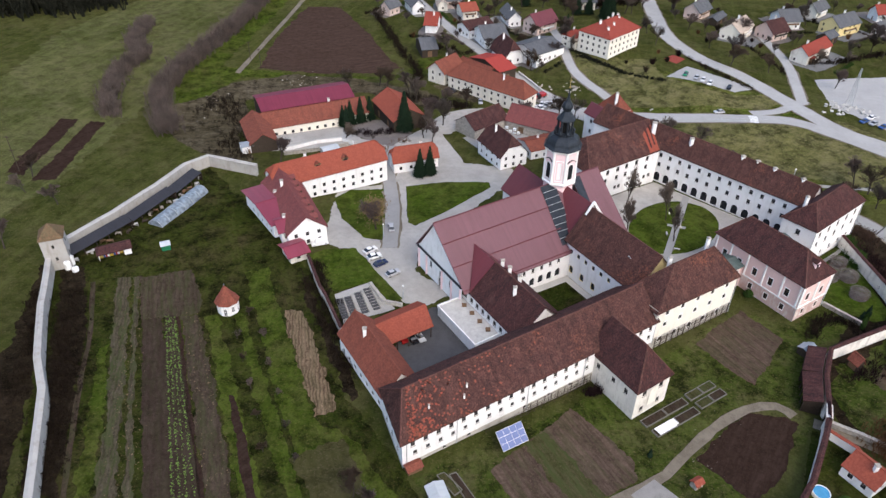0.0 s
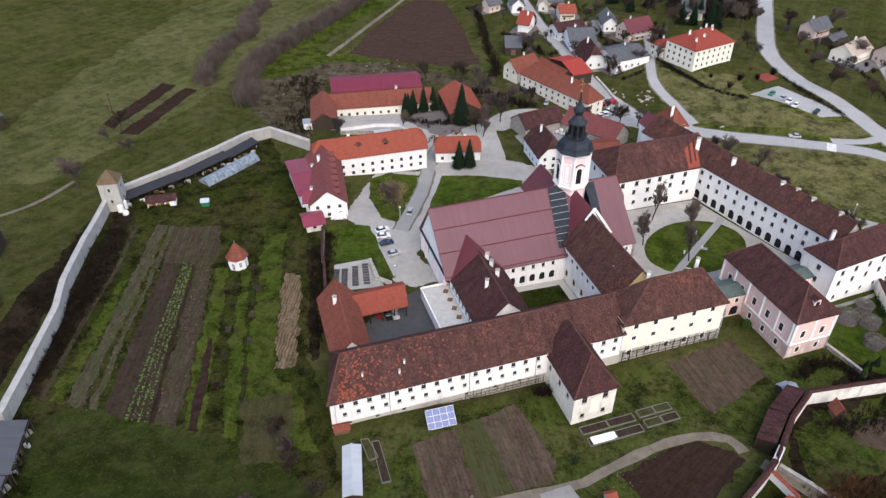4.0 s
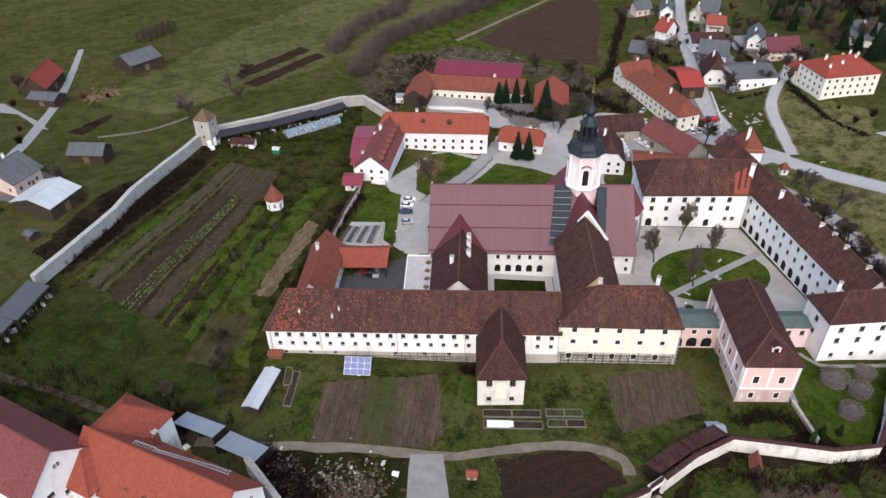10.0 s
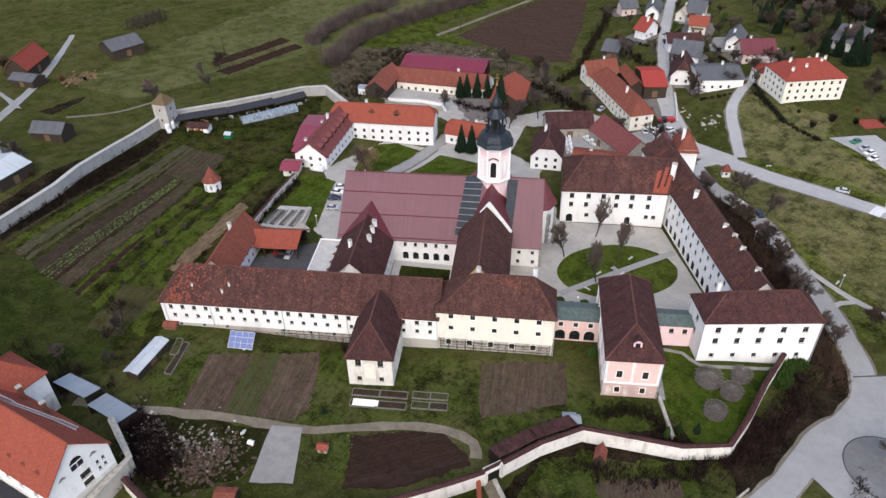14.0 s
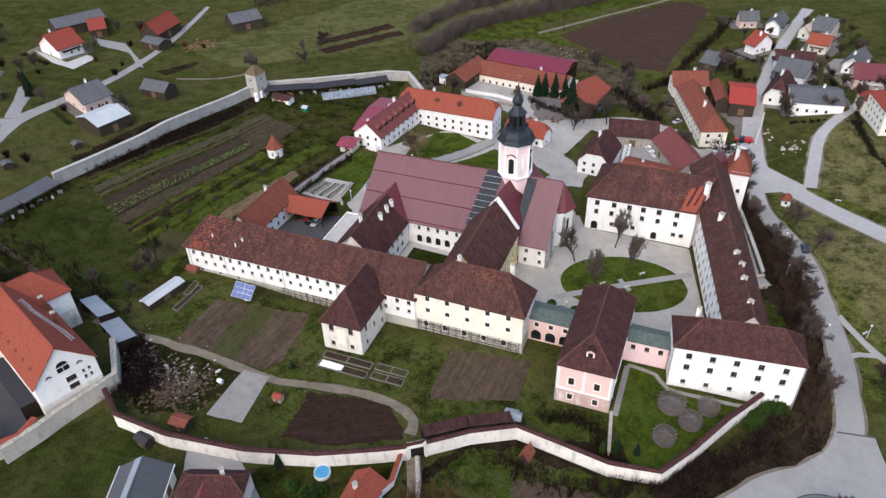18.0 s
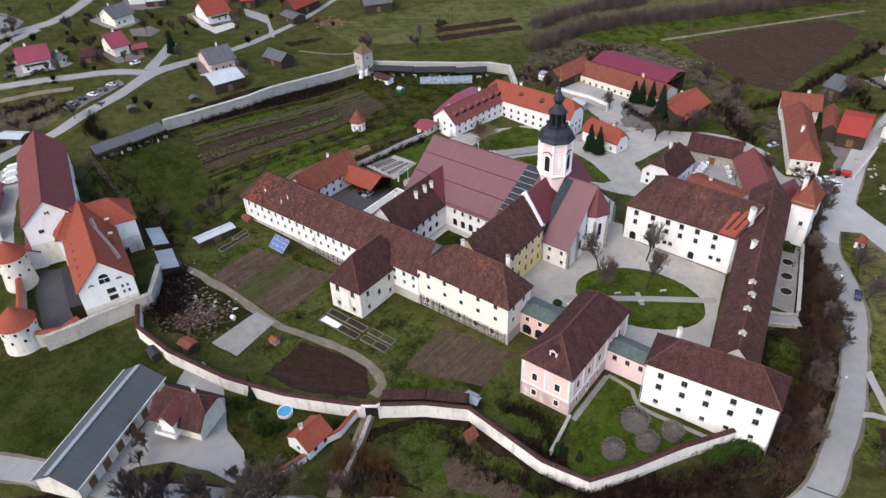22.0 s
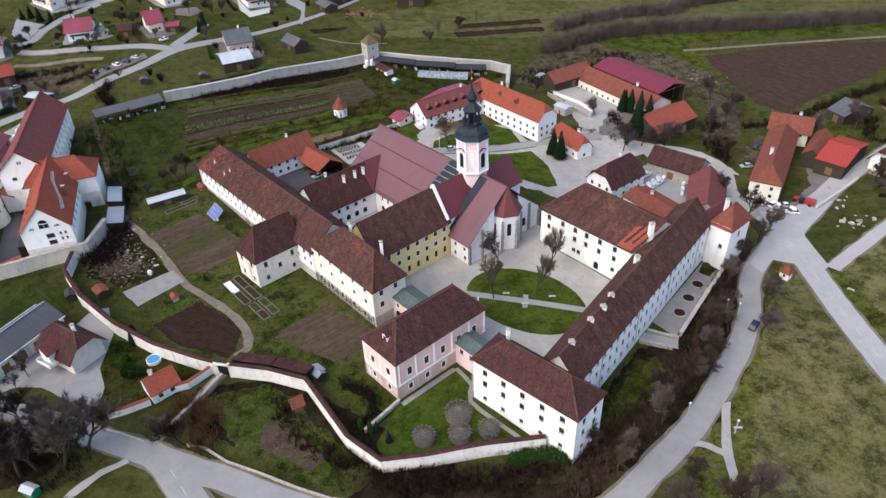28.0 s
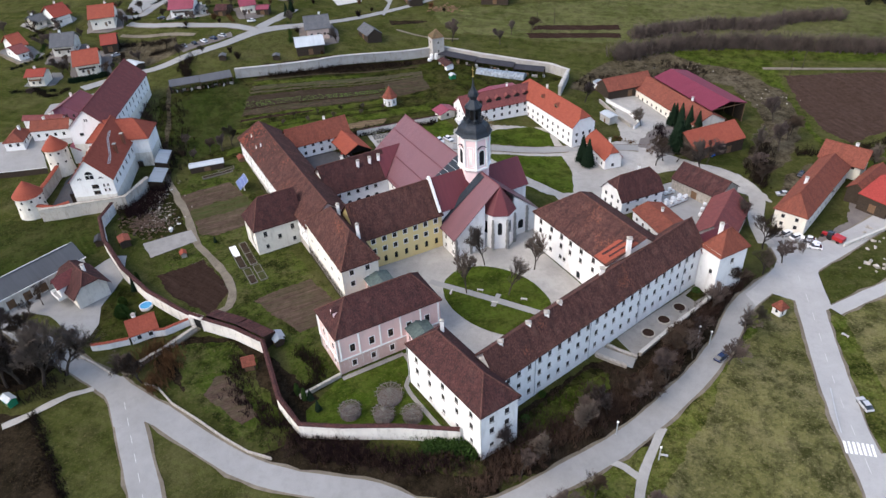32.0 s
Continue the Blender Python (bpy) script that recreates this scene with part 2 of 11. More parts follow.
# near-black painted for the shade inside openings; also on gate leaf and gable board
simple("dark_inside", (0.012, 0.012, 0.013), (0.02, 0.018, 0.016), 2, 0.9, 0.0)
roof_tiles("tiles_old", (0.098, 0.044, 0.036), (0.026, 0.016, 0.016), (0.185, 0.100, 0.078), (0.230, 0.078, 0.042))
roof_tiles("tiles_brown", (0.080, 0.033, 0.030), (0.023, 0.015, 0.016), (0.150, 0.078, 0.066))
roof_tiles("tiles_ridge", (0.125, 0.056, 0.046), (0.05, 0.028, 0.025), (0.20, 0.11, 0.088), mottled=0.8)
roof_tiles("tiles_orange", (0.2420, 0.0651, 0.0422), (0.1496, 0.0440, 0.0334), (0.2992, 0.0968, 0.0660), mottled=0.2)
roof_tiles("tiles_red", (0.2182, 0.0502, 0.0361), (0.1866, 0.0405, 0.0361), (0.3397, 0.0810, 0.0651), mottled=0.25)
roof_tiles("tiles_brightred", (0.2952, 0.0495, 0.0399), (0.2296, 0.0405, 0.0361), (0.3280, 0.0720, 0.0570), mottled=0.2)
roof_tiles("tiles_rust", (0.198, 0.064, 0.043), (0.092, 0.037, 0.029), (0.276, 0.106, 0.074), mottled=0.5)
roof_tiles("tiles_darkred", (0.17, 0.055, 0.052), (0.11, 0.045, 0.045), (0.22, 0.09, 0.085), mottled=0.6)
roof_tiles("tiles_grey", (0.1050, 0.1087, 0.1162), (0.0638, 0.0675, 0.0750), (0.1650, 0.1650, 0.1725), mottled=0.6)
roof_tiles("tiles_tan", (0.40, 0.33, 0.27), (0.30, 0.25, 0.21), (0.48, 0.42, 0.36), mottled=0.5)
roof_tiles("tiles_mossy", (0.16, 0.09, 0.055), (0.08, 0.07, 0.04), (0.24, 0.21, 0.12), mottled=1.0)
sheet_roof("sheet_maroon", (0.135, 0.061, 0.070), 0.42)
sheet_roof("sheet_wine", (0.19, 0.035, 0.055), 0.5)
sheet_roof("sheet_barn", (0.150, 0.030, 0.050), 0.6, 0.08)
sheet_roof("sheet_darkred", (0.12, 0.028, 0.034), 0.5)
sheet_roof("sheet_pale", (0.40, 0.43, 0.45), 0.5)
sheet_roof("sheet_grey", (0.22, 0.25, 0.28), 0.5)
sheet_roof("sheet_steel", (0.072, 0.077, 0.084), 0.6, 0.15)
sheet_roof("sheet_slate", (0.0744, 0.0756, 0.0832), 0.6)
sheet_roof("sheet_black", (0.032, 0.032, 0.038), 0.6, 0.1)


def glass(name, c, rough=0.12, spec=0.5):
    s = Nodes(name)
    col = s.mix(s.ramp(s.noise(0.9, 2), ((0.35, 0.0), (0.65, 1.0))), c, shade(c, 2.2))
    return s.done(col, rough, spec=spec)


glass("pane_dark", (0.010, 0.011, 0.013), 0.2, 0.2)
glass("car_glass", (0.02, 0.024, 0.03), 0.06)
glass("greenhouse_pane", (0.10, 0.12, 0.14), 0.5)


def grass(name, a, b, dry, dry_amount=0.5, dark=(0.03, 0.04, 0.015), turn=60.0, speck=0.7):
    """Winter meadow: green and yellowed patches, faint lanes, dull tufts and bare specks."""
    s = Nodes(name)
    mp = s.t.nodes.new("ShaderNodeMapping")
    mp.inputs["Rotation"].default_value = (0, 0, radians(-turn))
    s.link(s.pos, mp.inputs[0])
    col = s.mix(s.ramp(s.noise(0.022, 5, 0.62), ((0.40, 0.0), (0.60, 1.0))), a, b)
    col = s.mix(s.ramp(s.noise(0.09, 6, 0.7), ((0.46, 0.0), (0.66, dry_amount))), col, dry)
    lanes = s.noise(1.0, 4, 0.65, vec=mp.outputs[0], stretch=(0.012, 0.33, 1))
    col = s.mix(s.ramp(lanes, ((0.47, 0.0), (0.68, 0.6))), col, shade(b, 1.35))
    dark = shade(dark, 0.45)
    col = s.mix(s.ramp(s.noise(0.2, 6, 0.72), ((0.45, 0.0), (0.62, speck))), col, dark)
    col = s.mix(s.ramp(s.noise(0.9, 5, 0.8), ((0.48, 0.0), (0.68, speck * 0.8))), col, shade(dark, 1.2))
    col = s.mix(s.ramp(s.noise(1.7, 4, 0.8), ((0.54, 0.0), (0.70, 0.75))), col, shade(dry, 1.3))
    return s.done(col, 1.0, s.noise(1.6, 6, 0.8), 1.0, 0.3, spec=0.0)


grass("grass_meadow", (0.0379, 0.0457, 0.0112), (0.0606, 0.0646, 0.0198), (0.0865, 0.0765, 0.0347), 0.6, (0.0165, 0.0202, 0.0055), 75, 0.45)
# meadow colours lightened: far haze and view-dependent brightness put into the colour
grass("grass_pale", (0.0568, 0.0655, 0.0191), (0.0874, 0.0918, 0.0336), (0.1224, 0.1092, 0.0560), 0.6, (0.0262, 0.0306, 0.0101), 75, 0.45)
grass("grass_garden", (0.0209, 0.0303, 0.0056), (0.0352, 0.0418, 0.0095), (0.0594, 0.0462, 0.0230), 0.7, (0.0088, 0.0110, 0.0040), 108, 0.85)
grass("grass_lawn", (0.0430, 0.0692, 0.0085), (0.0598, 0.0823, 0.0133), (0.0823, 0.0785, 0.0256), 0.45, (0.0168, 0.0281, 0.0057), 108, 0.6)
grass("grass_rough", (0.0374, 0.0550, 0.0095), (0.0572, 0.0704, 0.0168), (0.0935, 0.0770, 0.0381), 0.75, (0.0143, 0.0198, 0.0056), 108, 0.85)
grass("grass_mown", (0.046, 0.045, 0.017), (0.060, 0.054, 0.024), (0.080, 0.066, 0.038), 0.5, (0.024, 0.024, 0.009), 112, 0.5)
grass("grass_dry", (0.0917, 0.0919, 0.0306), (0.1270, 0.1200, 0.0469), (0.1692, 0.1469, 0.0775), 0.65, (0.0454, 0.0498, 0.0163), 30, 0.85)
grass("grass_patchy", (0.0435, 0.0675, 0.0090), (0.0849, 0.0970, 0.0213), (0.1531, 0.1330, 0.0534), 0.6, (0.0157, 0.0232, 0.0045), 30, 0.85)
grass("rough_farm", (0.055, 0.046, 0.026), (0.085, 0.070, 0.044), (0.130, 0.108, 0.076), 0.6, (0.020, 0.016, 0.010), 20, 0.8)
grass("grass_dark", (0.0165, 0.0203, 0.0053), (0.0240, 0.0255, 0.0083), (0.0375, 0.0285, 0.0150), 0.5, (0.0045, 0.0045, 0.0023), 50)
grass("grass_strip", (0.0386, 0.0609, 0.0081), (0.0566, 0.0748, 0.0128), (0.0849, 0.0777, 0.0278), 0.6, (0.0129, 0.0194, 0.0046), 108, 0.7)
grass("grass_slope", (0.0235, 0.0343, 0.0073), (0.0359, 0.0448, 0.0124), (0.0586, 0.0527, 0.0227), 0.5, (0.0097, 0.0133, 0.0037), 40, 0.5)
grass("rough_bank", (0.0175, 0.0139, 0.0085), (0.0257, 0.0191, 0.0130), (0.0475, 0.0341, 0.0221), 0.6, (0.0046, 0.0036, 0.0025), 20)


def soil(name, a, b, turn, spacing=0.9, strength=0.6, green=0.0):
    """Worked earth in furrows that run along one direction."""
    s = Nodes(name)
    mp = s.t.nodes.new("ShaderNodeMapping")
    mp.vector_type = "POINT"
    mp.inputs["Rotation"].default_value = (0, 0, radians(-turn))
    s.link(s.pos, mp.inputs[0])
    sep = s.t.nodes.new("ShaderNodeSeparateXYZ")
    s.link(mp.outputs[0], sep.inputs[0])
    wob = s.math("ADD", sep.outputs[1], s.math("MULTIPLY", s.noise(0.25, 4), 2.2))
    rows = s.math("PINGPONG", wob, spacing / 2)
    f = s.ramp(rows, ((0.0, 0.0), (min(1.0, spacing / 2), 1.0)))
    f = s.math("MULTIPLY", f, s.ramp(s.noise(0.35, 5, 0.75), ((0.36, 0.25), (0.62, 1.0))))
    col = s.mix(s.math("MULTIPLY", f, strength), a, b)
    along = s.noise(1.0, 5, 0.75, vec=mp.outputs[0], stretch=(0.09, 0.7, 1))
    col = s.mix(s.ramp(along, ((0.45, 0.0), (0.68, 0.6))), col, shade(b, 1.25))
    col = s.mix(s.ramp(s.noise(0.5, 6, 0.8), ((0.45, 0.0), (0.68, 0.7))), col, shade(a, 0.5))
    col = s.mix(s.ramp(s.noise(2.2, 4, 0.8), ((0.55, 0.0), (0.72, 0.6))), col, shade(b, 1.5))
    if green:
        col = s.mix(s.ramp(s.noise(1.0, 6, 0.75, vec=mp.outputs[0], stretch=(0.12, 0.6, 1)), ((0.46, 0.0), (0.58, green))), col, (0.045, 0.055, 0.02))
    return s.done(col, 1.0, f, 0.6, 0.12, spec=0.0)


soil("soil_garden", (0.0378, 0.0273, 0.0194), (0.0713, 0.0528, 0.0378), 108.0, 1.1, 0.6, 0.4)
soil("soil_brown", (0.0323, 0.0221, 0.0170), (0.0519, 0.0374, 0.0281), 108.0, 1.4, 0.5, 0.15)
soil("soil_plot", (0.056, 0.038, 0.028), (0.108, 0.077, 0.058), 119.0, 0.9, 0.5, 0.3)
soil("soil_weedy", (0.040, 0.042, 0.016), (0.078, 0.064, 0.036), 119.0, 0.9, 0.5, 0.8)
soil("soil_dark", (0.0275, 0.0166, 0.0130), (0.0405, 0.0260, 0.0202), 57.0, 1.0, 0.4)
soil("soil_field", (0.0480, 0.0300, 0.0225), (0.0600, 0.0390, 0.0310), 15.0, 2.5, 0.2)
soil("dry_rows", (0.0387, 0.0324, 0.0198), (0.0936, 0.0774, 0.0531), 105.0, 0.8, 0.7, 0.75)
soil("straw_rows", (0.068, 0.045, 0.027), (0.225, 0.162, 0.104), 100.0, 0.8, 0.9, 0.25)


def paving(name, c, c2, crack=0.4):
    s = Nodes(name)
    col = s.mix(s.ramp(s.noise(0.10, 5, 0.65), ((0.35, 0.0), (0.68, 1.0))), c, c2)
    col = s.mix(s.ramp(s.noise(0.5, 6, 0.75), ((0.46, 0.0), (0.70, crack * 1.4))), col, shade(c, 0.55))
    col = s.mix(s.ramp(s.noise(9.0, 3, 0.7), ((0.4, 0.0), (0.7, 0.35))), col, shade(c, 1.25))
    return s.done(col, 0.95, s.noise(7, 4, 0.7), 0.35, 0.03, spec=0.08)


paving("asphalt_light", (0.265, 0.262, 0.255), (0.225, 0.221, 0.214), 0.22)
paving("asphalt_pale", (0.34, 0.337, 0.33), (0.285, 0.281, 0.274), 0.22)
paving("asphalt_stain", (0.17, 0.17, 0.17), (0.11, 0.108, 0.105), 0.6)
paving("asphalt_dark", (0.0750, 0.0750, 0.0788), (0.0562, 0.0562, 0.0600))
paving("gravel", (0.365, 0.350, 0.325), (0.255, 0.243, 0.222))
paving("gravel_terrace", (0.25, 0.24, 0.225), (0.18, 0.172, 0.16), 0.5)
paving("gravel_dark", (0.16, 0.14, 0.13), (0.11, 0.10, 0.095))
paving("dirt_track", (0.185, 0.158, 0.122), (0.095, 0.080, 0.056), 0.8)
paving("slabs", (0.432, 0.423, 0.396), (0.342, 0.333, 0.315), 0.3)

ROOF = dict(sheet="sheet_grey", steel="sheet_steel", orange="tiles_orange", red="tiles_red", brightred="tiles_brightred", rust="tiles_rust", brown="tiles_brown", old="tiles_old", darkred="tiles_darkred",
            grey="tiles_grey", tan="tiles_tan", maroon="sheet_wine", wine="sheet_wine", purple="sheet_darkred", pale="sheet_pale")
ROOF_WORDS = dict(sheet="pale blue-grey sheet", steel="blue-grey sheet", orange="orange clay-tiled", red="red-tiled", brightred="bright red", rust="rusty red tiled", brown="brown-red tiled", darkred="dark red tiled",
                  grey="grey slate", tan="pale tan", maroon="wine-red sheet", wine="wine-red sheet", purple="dark red", pale="pale sheet-metal")
WALL = dict(white="plaster_white", cream="plaster_cream", stone="stone", wood="wood_dark", purple="plaster_purple", yellow="plaster_yellow", old="plaster_old", rose="plaster_blush")
WALL_WORDS = dict(white="white-plastered", cream="cream-plastered", stone="rough stone", wood="dark timber", purple="purple-painted", yellow="yellow-plastered", old="stained white", rose="pale rose-plastered")


# ---------------------------------------------------------------- ground shape and mesh helpers
HEIGHTS = [(-7, 90, -0.7), (43, 106, -3.2), (76, 141, -2.3), (97, 142, -2.4), (125, 179, -4), (104, 163, -2), (47, 166, -3.4), (47, 194, -2.5), (120, 139, -2.6), (117, 103, -1.3), (76, 86, -2.4), (32, 27, -2.3), (-56, 139, -2), (-108, 155, -0.5), (-102, 93, 3.7), (-133, 52, 12), (-131, 28, 12.4), (-105, 33, 9.6), (-99, 4, 7.2), (-78, 5, 4.6), (-108, -25, 8.5), (-145, -35, 13), (-86, 18, 3.5), (75, 257, -5.2), (115, 220, -5.5), (85, 271, -3.8), (101, 285, 2.2), (122, 257, -1), (74, 258, -6), (36, 277, -6), (-18, 214, -5), (-50, 280, -6.5), (80, 324, 2), (-9, 160, -1.5), (-300, 200, 8), (0, 600, -8), (-200, 500, -4), (-250, 0, 20), (150, 450, -2), (250, 250, -6)]
HX = np.array(HEIGHTS)


def blend_z(x, y):
    w = 1.0 / ((HX[:, 0] - x) ** 2 + (HX[:, 1] - y) ** 2 + 150.0) ** 1.5
    return float((w @ HX[:, 2]) / w.sum())


def axis_steps(lo, hi, step, far):
    a = list(np.arange(lo, hi + step, step))
    k, s = hi + step, step
    while k < far:
        s *= 1.35
        k += s
        a.append(k)
    k, s, left = lo, step, []
    while k > -far:
        s *= 1.35
        k -= s
        left.append(k)
    return left[::-1] + a


STEP = 6.0
gx, gy = axis_steps(-300, 300, STEP, 4000), axis_steps(-120, 480, STEP, 4000)
GX, GY = np.array(gx), np.array(gy)
GZ = np.array([[blend_z(x, y) for x in gx] for y in gy])


def ground_z(x, y):
    """Height of the ground sheet: spot heights blended on a grid."""
    i = min(max(int(np.searchsorted(GX, x)) - 1, 0), len(gx) - 2)
    j = min(max(int(np.searchsorted(GY, y)) - 1, 0), len(gy) - 2)
    s, t = (x - gx[i]) / (gx[i + 1] - gx[i]), (y - gy[j]) / (gy[j + 1] - gy[j])
    if s >= t:
        return float(GZ[j, i] + s * (GZ[j, i + 1] - GZ[j, i]) + t * (GZ[j + 1, i + 1] - GZ[j, i + 1]))
    return float(GZ[j, i] + t * (GZ[j + 1, i] - GZ[j, i]) + s * (GZ[j + 1, i + 1] - GZ[j + 1, i]))


ABBEY = radians(32.0)
EU, EV = Vector((math.cos(ABBEY), math.sin(ABBEY))), Vector((-math.sin(ABBEY), math.cos(ABBEY)))


def P(u, v):
    """A place in the abbey's own grid: u along its garden front, v towards the church."""
    q = Vector((-7.5, 90.0)) + u * EU + v * EV
    return (q.x, q.y)


def as_mesh(name, bm, material):
    me = bpy.data.meshes.new(name)
    bmesh.ops.recalc_face_normals(bm, faces=bm.faces[:])
    bm.to_mesh(me)
    bm.free()
    for m in material if isinstance(material, (list, tuple)) else (material,):
        me.materials.append(MATS[m])
    return me


def part(name, bm, material, parent, label="", place=None):
    """Links a bmesh (or a shared mesh) as one part under a thing or a part."""
    me = bm if isinstance(bm, bpy.types.Mesh) else as_mesh(name, bm, material)
    ob = new(name, me)
    ob.parent = parent
    if place is not None:
        ob.matrix_basis = place
    return tagged(ob, label) if label else ob


def thing(name, x, y, z, label, category, group="", turn=0.0):
    ob = new(name)
    ob.empty_display_size = 0.5
    ob.matrix_basis = pose(x, y, z, 0, 0, turn)
    return tagged(ob, label, category, group)


def box(bm, x0, x1, y0, y1, z0, z1, mat=0):
    v = [bm.verts.new((x, y, z)) for z in (z0, z1) for x, y in ((x0, y0), (x1, y0), (x1, y1), (x0, y1))]
    for f in ((0, 3, 2, 1), (4, 5, 6, 7), (0, 1, 5, 4), (1, 2, 6, 5), (2, 3, 7, 6), (3, 0, 4, 7)):
        bm.faces.new([v[i] for i in f]).material_index = mat
    return v


def boxes(*rows):
    bm = bmesh.new()
    for r in rows:
        box(bm, *r)
    return bm


def ring(bm, profile, n=16, x=0.0, y=0.0, turn=0.0, cap=True, mat=0):
    """A turned form: (radius, z) from below to above."""
    rows = []
    for r, z in profile:
        rows.append([bm.verts.new((x + r * math.cos(turn + 2 * math.pi * i / n), y + r * math.sin(turn + 2 * math.pi * i / n), z)) for i in range(n)] if r > 1e-4 else [bm.verts.new((x, y, z))])
    for a, b in zip(rows, rows[1:]):
        for i in range(n):
            j = (i + 1) % n
            if len(a) == 1 and len(b) == 1:
                continue
            if len(a) == 1:
                f = bm.faces.new((a[0], b[j], b[i]))
            elif len(b) == 1:
                f = bm.faces.new((a[i], a[j], b[0]))
            else:
                f = bm.faces.new((a[i], a[j], b[j], b[i]))
            f.material_index = mat
    if cap:
        for r in (rows[0], rows[-1]):
            if len(r) > 2:
                bm.faces.new(r).material_index = mat
    return bm


def beam(bm, a, b, w, h=None, mat=0):
    """A square bar from a to b."""
    a, b = Vector(a), Vector(b)
    d = (b - a).normalized()
    s = d.cross(Vector((0, 0, 1)))
    s = s.normalized() if s.length > 1e-3 else Vector((1, 0, 0))
    t = s.cross(d).normalized()
    h = h or w
    v = [bm.verts.new(p + s * w / 2 * i + t * h / 2 * j) for p in (a, b) for i, j in ((-1, -1), (1, -1), (1, 1), (-1, 1))]
    for f in ((0, 3, 2, 1), (4, 5, 6, 7), (0, 1, 5, 4), (1, 2, 6, 5), (2, 3, 7, 6), (3, 0, 4, 7)):
        bm.faces.new([v[i] for i in f]).material_index = mat


def slope_uv(bm):
    """Lays the roof grain: u level along the slope, v up it, in metres."""
    uv = bm.loops.layers.uv.new("UVMap")
    for f in bm.faces:
        f.normal_update()
        n = f.normal
        e = Vector((-n.y, n.x, 0))
        e = e.normalized() if e.length > 1e-4 else Vector((1, 0, 0))
        up = n.cross(e)
        if up.z < 0:
            up = -up
        for lp in f.loops:
            lp[uv].uv = (lp.vert.co.dot(e), lp.vert.co.dot(up))


def slab(polys, thick=0.22):
    """A roof skin of some thickness from polygons of points."""
    bm = bmesh.new()
    seen = {}
    for poly in polys:
        vs = []
        for p in poly:
            k = tuple(round(c, 3) for c in p)
            if k not in seen:
                seen[k] = bm.verts.new(p)
            vs.append(seen[k])
        if len(set(vs)) > 2:
            try:
                f = bm.faces.new(list(dict.fromkeys(vs)))
                f.normal_update()
                if f.normal.z < 0:
                    f.normal_flip()
            except ValueError:
                pass
    bm.normal_update()
    edges = [e for e in bm.edges if len(e.link_faces) == 1]
    low = {v: bm.verts.new(v.co - Vector((0, 0, thick))) for v in list(bm.verts)}
    for e in edges:
        f = e.link_faces[0]
        a, b = e.verts
        for lp in f.loops:
            if lp.edge == e:
                a, b = lp.vert, lp.link_loop_next.vert
        bm.faces.new((b, a, low[a], low[b]))
    for f in [f for f in bm.faces if all(v in low for v in f.verts)]:
        bm.faces.new([low[v] for v in reversed(f.verts)])
    slope_uv(bm)
    return bm


WINDOWS = {}


def lattice(bm, xs, zs, solid, y0, y1):
    """A flat frame with openings, as one closed piece: solid(i, j) tells which cells are filled."""
    cache = {}

    def vert(i, j, y):
        if (i, j, y) not in cache:
            cache[i, j, y] = bm.verts.new((xs[i], y, zs[j]))
        return cache[i, j, y]

    n, m = len(xs) - 1, len(zs) - 1

    def full(i, j):
        return 0 <= i < n and 0 <= j < m and solid(i, j)

    for i in range(n):
        for j in range(m):
            if not full(i, j):
                continue
            bm.faces.new([vert(a, b, y1) for a, b in ((i, j), (i + 1, j), (i + 1, j + 1), (i, j + 1))])
            for (a, b), (c, d), (p, q) in (((i, j), (i + 1, j), (i, j - 1)), ((i + 1, j), (i + 1, j + 1), (i + 1, j)), ((i + 1, j + 1), (i, j + 1), (i, j + 1)), ((i, j + 1), (i, j), (i - 1, j))):
                if not full(p, q):
                    bm.faces.new((vert(a, b, y1), vert(a, b, y0), vert(c, d, y0), vert(c, d, y1)))


